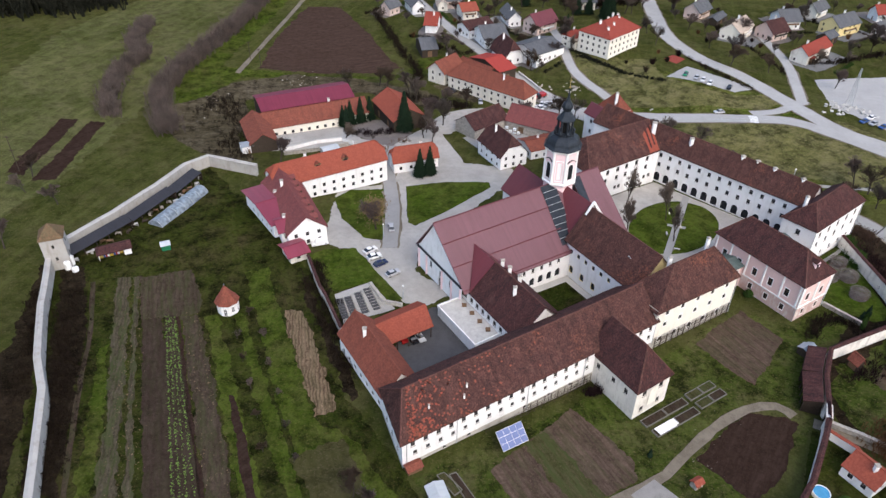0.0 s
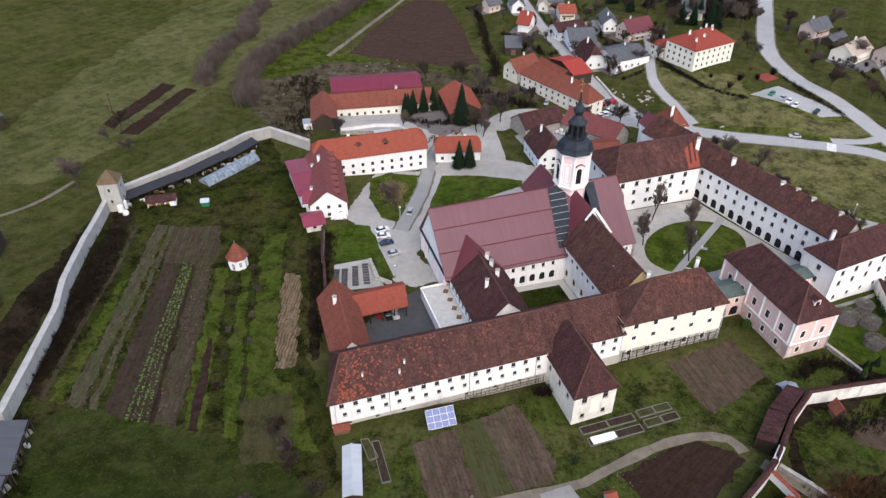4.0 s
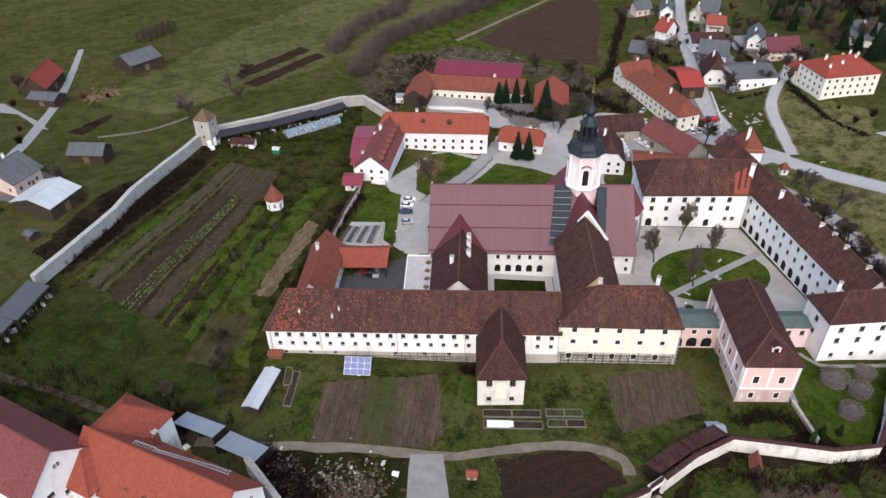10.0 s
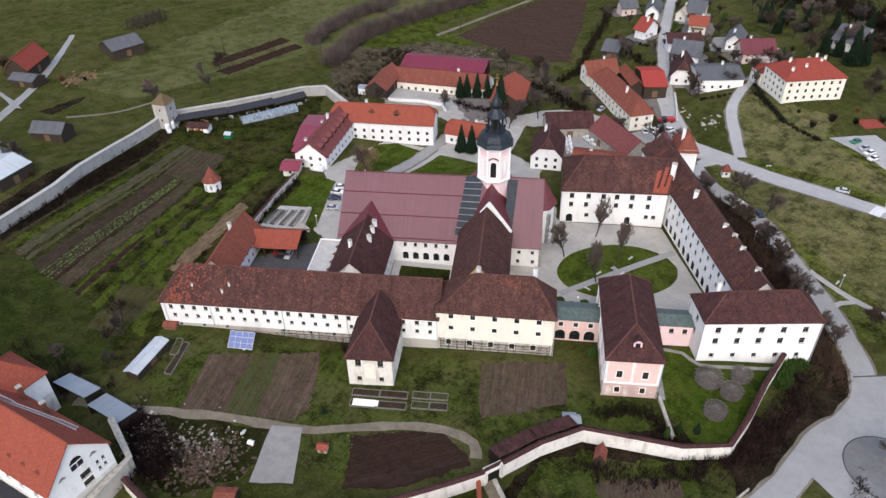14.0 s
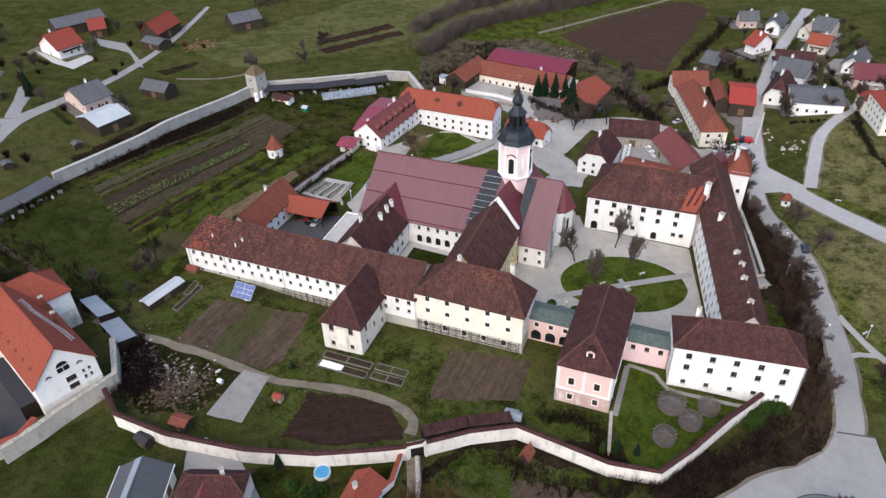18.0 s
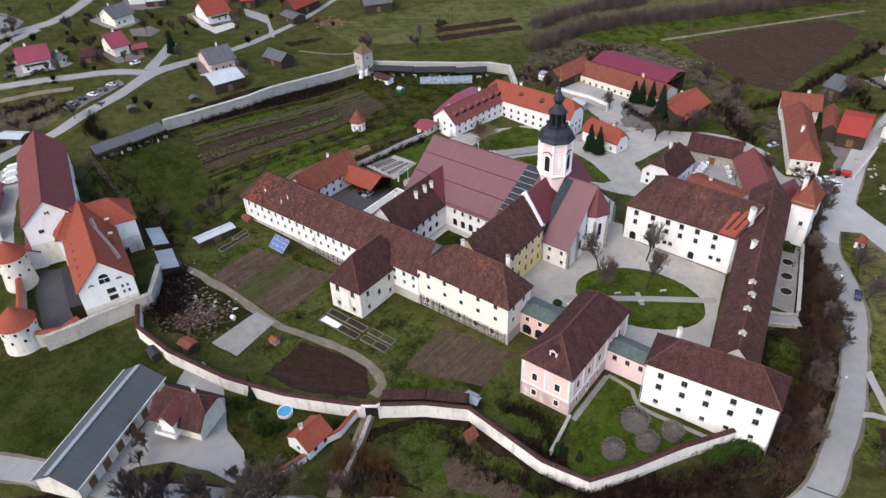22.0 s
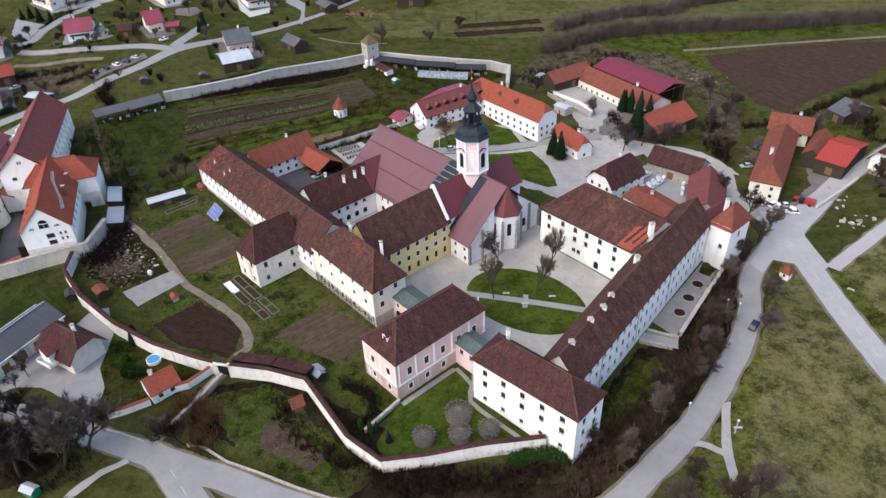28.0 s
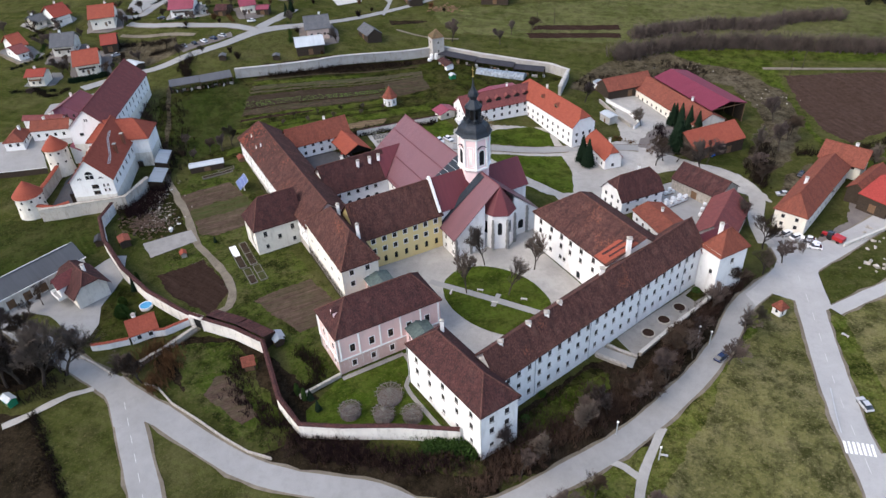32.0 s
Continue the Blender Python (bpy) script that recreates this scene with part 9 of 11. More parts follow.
thicket("yard_scrub", [(-26.5, 229.3), (-20.6, 236.6), (-14.3, 241.3)], 3, 100, 0.5, 1.5, "dry_leaves", "brown shrubs in the farmyard", 48)
thicket("hall_scrub", [(-2.1, 273.1), (9.2, 272.7), (-20.2, 282.7)], 5, 260, 1.0, 3.5, "twigs", "bare brush by the farm lane", 49)
thicket("gate_scrub", [(45.1, 274.4), (56.8, 263.1), (66.4, 253.1)], 3, 200, 1.0, 3.5, "twigs_grey", "bare brush at the abbey corner", 50)
for i, (x, y) in enumerate([(73.6, 240.7), (88.3, 227.4), (101.5, 223.3), (107.9, 221.0), (93.8, 237.4)] + [(58.2, 258.7), (64.6, 250.0), (54.9, 266.7)]):
    bare_tree(x, y, 0.85 + 0.12 * (i % 3), i)
for i, (x, y) in enumerate([(-180.8, -16.4), (-183.0, -13.0), (-176.6, -6.8), (-176.9, -1.8), (-141.5, 76.5)]):
    spruce(x, y, 6 + i % 3, i, "dark evergreen conifer in a village garden")
for i, (x, y) in enumerate([(51.9, 321.6), (56.8, 351.2), (56.8, 330.2), (17.6, 288.7), (-6.2, 258.6), (-2.7, 253.5), (-7.1, 248.3), (127.6, 335.8), (127.8, 310.4), (100.9, 352.2), (101.0, 334.5), (214.4, 349.3), (193.8, 332.3), (171.9, 319.3)] + [(-125.5, 162.6), (9.2, 271.7), (32.7, 262.2), (45.1, 262.7), (98.2, 60.0), (100.1, 67.0), (98.1, 69.6), (102.0, 75.4), (91.9, 59.5), (89.9, 52.9)]):
    bare_tree(x, y, 0.95 + 0.15 * (i % 3), i)
thicket("arc_hedge", [(-140.5, -2.1), (-155.2, -3.3), (-170.8, -2.0), (-184.0, 3.2), (-194.9, 13.8)], 1.4, 420, 0.7, 1.5, "needles_bare", "dark clipped hedge along the village road", 53)
thicket("slope_hedge", [(-97.2, 22.2), (-98.8, 28.1), (-101.2, 34.9)], 3, 160, 0.5, 1.6, "twigs", "brown shrubs above the lane", 54)
thicket("lane_trees", [(-71.9, 48.0), (-80.5, 42.8), (-87.1, 44.0)], 3, 120, 1.5, 4.0, "twigs", "bare brush by the lane", 55)
thicket("house_hedge", [(-137.1, 39.9), (-141.7, 44.4), (-129.1, 51.9)], 2, 120, 0.5, 1.4, "dry_leaves", "brown hedge before a cream house", 56)
for i, (x, y) in enumerate([(-186.1, 31.5), (-173.0, 35.0), (-133.6, 41.1), (-128.6, 45.3), (-124.9, 29.4), (-183.9, 16.8), (-164.6, 61.9), (-199.7, 70.5), (-185.7, 74.0), (-168.0, 84.8), (-172.8, 109.2), (-153.2, 111.8), (-163.3, 117.4), (-186.6, 128.2), (-173.0, 148.9), (-167.7, 156.5), (-183.9, 139.4), (-126.1, 85.0), (-101.5, 102.0), (-96.3, 59.9), (-90.8, 64.8), (-163.5, 22.0), (-144.8, 19.1), (-185.6, 5.8), (-179.6, 53.1), (-145.4, 55.9)] + [(-16.9, 352.2), (-3.2, 336.2), (3.4, 334.4), (-3.9, 369.5), (4.3, 374.6), (20.0, 374.6), (31.5, 358.4), (37.6, 348.8), (55.0, 326.1), (50.3, 355.6), (58.0, 380.0), (46.5, 317.6), (38.1, 314.8), (81.8, 310.0), (89.1, 302.3), (93.9, 310.3)] + [(128.1, 356.8), (128.6, 344.0), (140.1, 362.9), (152.3, 347.2), (153.7, 339.4), (174.7, 353.6), (175.6, 341.7), (197.9, 381.8), (204.7, 356.4), (205.0, 344.6), (101.3, 313.5), (108.6, 321.4), (99.6, 323.1)]):
    bush(x, y, 1.0 + 0.3 * (i % 3), i)
thicket("far_wood", [(-278.7, 348.4), (-250.6, 367.9), (-222.6, 382.3), (-203.7, 387.7), (-190.4, 408.6), (-187.2, 454.1)], 26, 1050, 5, 13, "needles_bare", "dark wooded edge of the valley", 21, 0.3)
thicket("east_brush", [P(160, -30), P(157, -38)], 4, 70, 0.8, 2.0, "twigs", "brown brush by the road", 22)

LEAFY = bmesh.new()
rnd = random.Random(900)
for i in range(900):
    a, h = rnd.uniform(0, 6.28), rnd.random()
    r_ = (1.0 - (2 * h - 0.8) ** 2 * 0.45) * rnd.uniform(0.55, 1.05)
    c_ = Vector((math.cos(a) * r_, math.sin(a) * r_, 0.15 + h * 2.0))
    d_ = Vector((rnd.uniform(-1, 1), rnd.uniform(-1, 1), rnd.uniform(-1, 1))).normalized()
    e_ = d_.orthogonal().normalized()
    LEAFY.faces.new([LEAFY.verts.new(c_ + v) for v in (d_ * 0.2, e_ * 0.09, -d_ * 0.2, -e_ * 0.09)])
LEAFY = as_mesh("bush", LEAFY, "shrub_leaves")


def leafy_bush(x, y, w, h, label, dark=False):
    ob = new("evergreen_bush", LEAFY)
    ob.matrix_basis = pose(x, y, ground_z(x, y) - 0.1, 0, 0, (x * 71) % 360) @ Matrix.Diagonal((w, w, h, 1))
    return tagged(ob, label, "shrub", "evergreen shrubs")


for (x, y), w, h in zip([(80.3, 81.5), (76.1, 79.9), (80.5, 84.2), (66.1, 80.1)], (2.0, 1.3, 1.4, 0.7), (1.7, 1.5, 1.0, 2.0)):
    leafy_bush(x, y, w, h, "bright green laurel bush in the house garden")
for (x, y), w, h in zip([(108.2, 136.2), (109.7, 138.2), (82.2, 164.2)], (0.6, 0.6, 0.8), (1.9, 1.9, 1.2)):
    leafy_bush(x, y, w, h, "dark column of evergreen thuja")
for u, v, w, h in ((103.5, 19.5, 1.5, 0.8), (107, 21, 1.3, 0.7), (100.5, 21.5, 1.2, 0.8), (111.5, 3.5, 1.4, 0.9), (108.2, 2.0, 1.3, 1.0), (153.3, 17.5, 0.9, 3.2), (155.5, 20, 1.0, 0.8), (151.3, 27.5, 0.9, 0.7), (141.0, 86.5, 1.2, 0.7)):
    leafy_bush(*P(u, v), w, h, "clipped dark evergreen bush")

# ---------------------------------------------------------------- castle
def castle_wing(x, y, turn, length, width, eave, rise, kind, roof, rows, over=0.5):
    z0 = ground_z(x, y)
    r = radians(turn)
    d, n = Vector((math.cos(r), math.sin(r))), Vector((-math.sin(r), math.cos(r)))
    q = Vector((x, y))
    hl, hw = length / 2 - over, width / 2 - over
    c = [q - d * hl - n * hw, q + d * hl - n * hw, q + d * hl + n * hw, q - d * hl + n * hw]
    k = min(hw * 0.85, hl * 0.7)
    return building("castle_wing", [tuple(p) for p in c], z0, z0 + eave, (tuple(q - d * (hl - k)), tuple(q + d * (hl - k)), z0 + eave + rise), "white castle wing with a %s roof" % ROOF_WORDS[roof], "castle", ROOF[roof], "plaster_white",
                    (kind, kind), rows, over, plinth=(5.0, "plaster_old"), group="castle wings")


def gable_panel(base, x, y, z, turn, w, h, arch, label):
    """A dark glazed opening set in a frame on a gable."""
    q = local(base, x, y, z)
    bm = bmesh.new()
    r = w / 2
    pts = [(-r, 0), (r, 0)] + ([(r * math.cos(math.pi * i / 8), h - r + r * math.sin(math.pi * i / 8)) for i in range(9)] if arch else [(r, h), (-r, h)])
    bm.faces.new([bm.verts.new((px, 0.06, pz)) for px, pz in pts])
    ob = part("gable_window", bm, "pane_dark", base, label, pose(q.x, q.y, q.z, 0, 0, turn))
    fr = bmesh.new()
    lattice(fr, [-r - 0.12, -r, -0.05, 0.05, r, r + 0.12], [-0.12, 0, h * 0.5 - 0.04, h * 0.5 + 0.04, h if not arch else h - r, (h if not arch else h - r) + 0.1], lambda i, j: i in (0, 2, 4) or j in (0, 2, 4), 0.0, 0.1)
    part("frame", fr, "white_paint", ob)


main = castle_wing(10, 48, 10, 35, 14.5, 11, 7.2, "gable", "orange", {0: [(7.6, 1.3, 1.0, "win", spread(33, 7)), (4.0, 0.8, 0.7, "win", spread(33, 5))], 2: [(7.6, 1.3, 1.0, "win", spread(33, 7))], 1: [(7.6, 1.5, 2.2, "big", [7.5]), (5.4, 1.4, 2.2, "big", [7.5]), (8.2, 0.8, 0.5, "win", [10.3, 11.6]), (6.4, 0.8, 0.5, "win", [10.3, 11.6])]})
long_ = castle_wing(-28.5, 34, 7, 51, 15, 11.5, 6.5, "gable", "darkred", {2: [(8.0, 1.6, 0.7, "win", spread(50, 11)), (5.4, 0.9, 0.6, "win", spread(50, 11))], 0: [(8.0, 1.3, 0.9, "win", spread(50, 9))], 1: [(8.2, 1.0, 1.2, "win", [4, 10]), (6.0, 1.0, 1.2, "win", [7])]})
cross = castle_wing(-6, 47.5, 99, 22, 13, 11, 5, "hip", "orange", {})
r = radians(10)
ex, ey = 10 + math.cos(r) * 17.03, 48 + math.sin(r) * 17.03
zb = ground_z(10, 48)
gable_panel(main, ex, ey, zb + 11.2, 10 - 90, 2.6, 2.8, True, "large dark arched gable window")
for s in (-1, 1):
    gable_panel(main, ex - math.sin(r) * 3.4 * s, ey + math.cos(r) * 3.4 * s, zb + 11.1, 10 - 90, 1.6, 0.8, True, "small dark half-round window")
r = radians(7)
gable_panel(long_, -28.5 + math.cos(r) * 25.03, 34 + math.sin(r) * 25.03, ground_z(-28.5, 34) + 13.6, 7 - 90, 1.3, 0.9, False, "small dark oval window")
r = radians(10)
for k in range(5):
    f = 13 - 4.2 * k
    dormer(main, 10 + math.cos(r) * f + math.sin(r) * 5.2, 48 + math.sin(r) * f - math.cos(r) * 5.2, zb + 12.1, 10, 0.9, 0.9, 1.6, "zinc", "tiles_rust", "small sheet-clad dormer")
for f, w in ((2, 5.2), (-6, 5.6)):
    q = local(main, 10 + math.cos(r) * f - math.sin(r) * w, 48 + math.sin(r) * f + math.cos(r) * w, zb + 11)
    add_chimney(main, q, q.z + 1.0, q.z + 5.0, 0.9, "brick_brown")
# service ladders on the castle roof
for f0, f1, w0, w1, z_0, z_1, wide in ((-7.0, -2.5, 1.6, 2.1, 16.95, 16.5, 1.0), (-2.5, 7.0, 2.1, 4.6, 16.5, 14.05, 0.5), (7.0, 11.5, 4.6, 5.2, 14.05, 13.5, 0.7)):
    pa, pb = [local(main, 10 + math.cos(r) * f - math.sin(r) * w_, 48 + math.sin(r) * f + math.cos(r) * w_, zb + z_) for f, w_, z_ in ((f0, w0, z_0), (f1, w1, z_1))]
    bm = bmesh.new()
    d_ = (pb - pa).normalized()
    s_ = d_.cross(Vector((0, 0, 1))).normalized() * wide * 0.5
    beam(bm, pa - s_, pb - s_, 0.12, 0.12)
    beam(bm, pa + s_, pb + s_, 0.12, 0.12)
    for i in range(int((pb - pa).length / 0.6) + 1):
        o = pa + d_ * 0.6 * i
        beam(bm, o - s_, o + s_, 0.1, 0.1)
    part("roof_ladder", bm, "zinc", main, "grey metal roof ladder")


def rondel(x, y, radius, eave, apex, label):
    z0 = ground_z(x, y)
    base = thing("round_tower", x, y, z0, label, "tower", "castle round towers")
    bm = bmesh.new()
    ring(bm, [(radius * 1.12, -1.5), (radius * 1.04, 1.5), (radius, 3), (radius, eave)], 24, cap=False)
    part("wall", bm, "plaster_old", base)
    bm = bmesh.new()
    ring(bm, [(radius + 0.45, eave - 0.35), (radius * 0.5, eave + (apex - eave) * 0.55), (0, apex)], 24)
    slope_uv(bm)
    part("roof", bm, "tiles_orange", base, "orange conical tile roof")
    for k in range(9):
        a = 2 * math.pi * k / 9
        for z, m in ((eave - 1.9, 0.0), (eave * 0.45, 0.35)):
            bm = bmesh.new()
            lattice(bm, [-0.32, 0.32], [0, 0.75], lambda i, j: True, -0.1, 0.05)
            part("loophole", bm, "dark_inside", base, "", pose(math.cos(a + m) * radius, math.sin(a + m) * radius, z, 0, 0, math.degrees(a + m) - 90))


rondel(1.5, 25.4, 4.0, 10.2, 14.6, "round castle tower with an orange cone roof")
rondel(28.0, 28.3, 4.4, 8.0, 12.6, "stout round castle tower with an orange cone roof")
wall_line("castle_curtain_wall", [(30.5, 32), (31.5, 38), (28.5, 42)], 4.5, 1.2, "plaster_stained", "tiles_orange", "stained castle curtain wall with orange coping", 0.35, 0.3)
wall_line("castle_curtain_wall", [(5, 26), (15, 27), (24, 27.5)], 4.5, 1.0, "plaster_stained", "tiles_orange", "stained castle curtain wall with orange coping", 0.35, 0.3)


def lean_roof(name, a, b, depth, h_back, h_front, roof_mat, wall_mat, label, category="shed", posts=4):
    """A lean-to along a wall from a to b, open to its front, on posts."""
    a, b = Vector(a), Vector(b)
    d = (b - a).normalized()
    n = Vector((-d.y, d.x))
    m = (a + b) / 2
    z0 = ground_z(m.x, m.y)
    base = thing(name, m.x, m.y, z0, label, category)
    p = [a - m, b - m, b - m + n * depth, a - m + n * depth]
    part("roof", slab([[(p[0].x, p[0].y, h_back), (p[1].x, p[1].y, h_back), (p[2].x, p[2].y, h_front), (p[3].x, p[3].y, h_front)]], 0.14), roof_mat, base)
    for i in range(posts + 1):
        q = p[3].lerp(p[2], i / posts) - n * 0.25
        bm = bmesh.new()
        box(bm, q.x - 0.1, q.x + 0.1, q.y - 0.1, q.y + 0.1, -0.5, h_front - 0.1)
        part("post", bm, wall_mat, base)
    bm = bmesh.new()
    beam(bm, Vector((p[3].x, p[3].y, h_front - 0.25)) - Vector((n.x, n.y, 0)) * 0.25, Vector((p[2].x, p[2].y, h_front - 0.25)) - Vector((n.x, n.y, 0)) * 0.25, 0.16)
    part("beam", bm, wall_mat, base)
    for q, s in ((p[0], p[3]), (p[1], p[2])):
        bm = bmesh.new()
        bm.faces.new([bm.verts.new(v) for v in ((q.x, q.y, -0.5), (s.x, s.y, -0.5), (s.x, s.y, h_front - 0.15), (q.x, q.y, h_back - 0.15))])
        bmesh.ops.solidify(bm, geom=bm.faces[:], thickness=0.1)
        part("side_wall", bm, wall_mat, base)
    return base


w = [(-106.1, 158.4), (-95.7, 176.1), (-88.5, 193.1), (-84.3, 206.2)]
for a, b in zip(w, w[1:]):
    lean_roof("lean_to", b, a, 3.4, 3.6, 2.5, "sheet_black", "wood_dark", "dark open lean-to shed against the wall", posts=5)
rnd = random.Random(21)
for a, b in zip(w, w[1:]):
    for i in range(7):
        f = (i + rnd.random()) / 7
        d = (Vector(b) - Vector(a)).normalized()
        x, y = Vector(a).lerp(Vector(b), f) + Vector((d.y, -d.x)) * rnd.uniform(2.2, 4.4)
        ob = thing("crate", x, y, ground_z(x, y), rnd.choice(("stacked grey timber crate", "weathered wooden box beside the shed", "pale stone block beside the shed")), "crate", "clutter at the lean-to", rnd.uniform(0, 90))
        bm = bmesh.new()
        s = rnd.uniform(0.4, 0.9)
        lattice(bm, [-s, -s * 0.3, s * 0.3, s], [0, 0.25, 0.5, rnd.uniform(0.6, 1.2)], lambda i, j: True, -s * 0.6, s * 0.6)
        part("crate_body", bm, rnd.choice(("wood_dark", "stone", "wood_brown", "concrete")), ob)
shed_b = [(-59.5, 44.2), (-64.5, 55.6), (-70.5, 67.7)]
shed_f = [(-54.4, 45.1), (-59.1, 57.5), (-64.3, 70.3)]
for k in range(2):
    a, b = Vector(shed_b[k]), Vector(shed_b[k + 1])
    d = (b - a).normalized()
    n = Vector((-d.y, d.x))
    lean_roof("long_shed", tuple(a), tuple(b), n.dot(Vector(shed_f[k]) - a), 4.0, 2.8, "sheet_slate", "wood_dark", "long open shed with a grey slate roof and farm clutter", "shed", posts=6)
    for i in range(8):
        c_ = a.lerp(b, (i + 0.5) / 8) + n * n.dot(Vector(shed_f[k]) - a) * (0.75 + 0.12 * (i % 3))
        bm = bmesh.new()
        s = 0.4 + 0.12 * (i % 4)
        lattice(bm, [-s, -s * 0.3, s * 0.3, s], [0, 0.3, 0.6, 0.8 + 0.1 * (i % 3)], lambda i, j: True, -s * 0.6, s * 0.6)
        ob = new("crate", as_mesh("crate", bm, ("wood_brown", "concrete", "wood_dark", "stone")[i % 4]))
        ob.matrix_basis = pose(c_.x, c_.y, ground_z(c_.x, c_.y), 0, 0, 37 * i)
        tagged(ob, "weathered crate stored before the long shed", "crate", "clutter at the long shed")
q = [(84.8, 107.2), (88.3, 116.4), (93.0, 124.6)]
for a, b in zip(q, q[1:]):
    lean_roof("wall_shed", a, b, 4.0, 4.35, 3.2, "tiles_brown", "wood_dark", "long dark red tiled lean-to against the garden wall", posts=4)
# castle lean-tos in blue-grey sheet
lean_roof("sheet_shed", (5, 62.2), (-5, 60.2), -4.2, 5.0, 4.0, "sheet_grey", "wood_dark", "blue-grey sheet lean-to beside the castle", posts=3)
lean_roof("sheet_shed", (15.5, 63.5), (5.5, 62.0), -4.8, 3.6, 2.8, "sheet_grey", "wood_dark", "blue-grey sheet lean-to beside the castle", posts=3)
lean_roof("yard_roof", (24, 40.0), (4, 36.6), -8.5, 4.6, 3.9, "sheet_black", "wood_dark", "flat black roof over the castle yard", posts=4)
lean_roof("sheet_annex", (-2, 28.5), (-20, 26.5), -3.5, 6.5, 4.6, "sheet_wine", "plaster_white", "wine-red lean-to roof beside the castle wing", posts=3)

# gate in the garden wall
g0, g1 = [(84.2, 102.9), (85.8, 106.7)]
a, b = Vector(g0), Vector(g1)
gate = thing("wall_gate", (a.x + b.x) / 2, (a.y + b.y) / 2, ground_z(*((a + b) / 2)), "dark timber gateway in the white garden wall", "gate")
m = (a + b) / 2
for p in (a - m, b - m):
    bm = bmesh.new()
    ring(bm, [(0.75, -1), (0.75, 4.1)], 4, p.x, p.y, math.pi / 4)
    part("gate_pier", bm, "plaster_garden", gate)
bm = bmesh.new()
beam(bm, Vector((a.x - m.x, a.y - m.y, 4.0)), Vector((b.x - m.x, b.y - m.y, 4.0)), 1.3, 0.7)
part("lintel", bm, "plaster_garden", gate)
part("gate_roof", slab([[(a - m).to_3d() + Vector((0, -1.1, 4.4)), (b - m).to_3d() + Vector((0, -1.1, 4.4)), (b - m).to_3d() + Vector((0, 0, 5.1)), (a - m).to_3d() + Vector((0, 0, 5.1))], [(a - m).to_3d() + Vector((0, 0, 5.1)), (b - m).to_3d() + Vector((0, 0, 5.1)), (b - m).to_3d() + Vector((0, 1.1, 4.4)), (a - m).to_3d() + Vector((0, 1.1, 4.4))]]), "tiles_brown", gate)
bm = bmesh.new()
beam(bm, Vector((a.x - m.x, a.y - m.y, 1.7)), Vector((b.x - m.x, b.y - m.y, 1.7)), 0.12, 3.8)
part("gate_leaf", bm, "dark_inside", gate)

# ---------------------------------------------------------------- garden things
def octagon_house(x, y):
    z0 = ground_z(x, y)
    base = thing("garden_pavilion", x, y, z0, "white octagonal garden pavilion with a red tiled cone roof", "pavilion")
    bm = bmesh.new()
    ring(bm, [(2.75, -0.8), (2.75, 3.4)], 8, turn=math.pi / 8, cap=False)
    part("wall", bm, "plaster_white", base)
    bm = bmesh.new()
    ring(bm, [(2.85, 3.3), (3.0, 3.4), (3.0, 3.6)], 8, turn=math.pi / 8)
    part("cornice", bm, "plaster_white", base)
    bm = bmesh.new()
    ring(bm, [(3.3, 3.5), (2.4, 4.6), (1.4, 6.2), (0.5, 7.6), (0.0, 8.3)], 8, turn=math.pi / 8)
    slope_uv(bm)
    part("roof", bm, "tiles_rust", base)
    bm = bmesh.new()
    ring(bm, [(0.1, 8.1), (0.2, 8.5), (0, 8.9)], 6)
    part("finial", bm, "copper_green", base)
    ap = 2.75 * math.cos(math.pi / 8)
    for k in range(8):
        t = k * 45
        add_window(base, ap * math.cos(radians(t)), ap * math.sin(radians(t)), 0.9 if k % 2 else 0.1, t - 90, 0.9, 1.7 if k % 2 else 2.3, "panel", None, False)


def panel_window(w, h):
    bm, pane = bmesh.new(), bmesh.new()
    lattice(bm, [-w / 2, -w / 2 + 0.1, -0.05, 0.05, w / 2 - 0.1, w / 2], [0, 0.1, h * 0.55, h * 0.55 + 0.08, h - 0.1, h], lambda i, j: i in (0, 2, 4) or j in (0, 2, 4), 0.0, 0.08)
    pane.faces.new([pane.verts.new((x, 0.03, z)) for x, z in ((-w / 2, 0), (w / 2, 0), (w / 2, h), (-w / 2, h))])
    WINDOWS[(round(w, 2), round(h, 2), "panel", None)] = (as_mesh("window", bm, "white_paint"), as_mesh("pane", pane, "pane_dark"), None, "window")


panel_window(0.9, 1.7)
panel_window(0.9, 2.3)
octagon_house(-55.6, 139.4)


def wall_tower(x, y, turn):
    z0 = ground_z(x, y)
    base = thing("wall_tower", x, y, z0, "old square wall tower with a mossy tiled pyramid roof", "tower", "", turn)
    s = 2.9
    bm = bmesh.new()
    ring(bm, [(s * 1.5, -1.5), (s * 1.414, 3), (s * 1.414, 10.2)], 4, turn=math.pi / 4, cap=False)
    part("wall", bm, "slab_wall", base)
    bm = bmesh.new()
    ring(bm, [(s * 1.414 + 0.5, 10.0), (s * 0.6, 12.3), (0.0, 13.6)], 4, turn=math.pi / 4)
    slope_uv(bm)
    part("roof", bm, "tiles_mossy", base, "mossy brown tile roof")
    for k in range(4):
        for z in (3.2, 7.2):
            bm = bmesh.new()
            lattice(bm, [-0.3, 0.3], [0, 1.0], lambda i, j: True, -0.1, 0.04)
            a = k * 90
            part("slit_window", bm, "dark_inside", base, "", pose(s * math.cos(radians(a)), s * math.sin(radians(a)), z, 0, 0, a - 90))


wall_tower(-106.3, 156.2, 22)


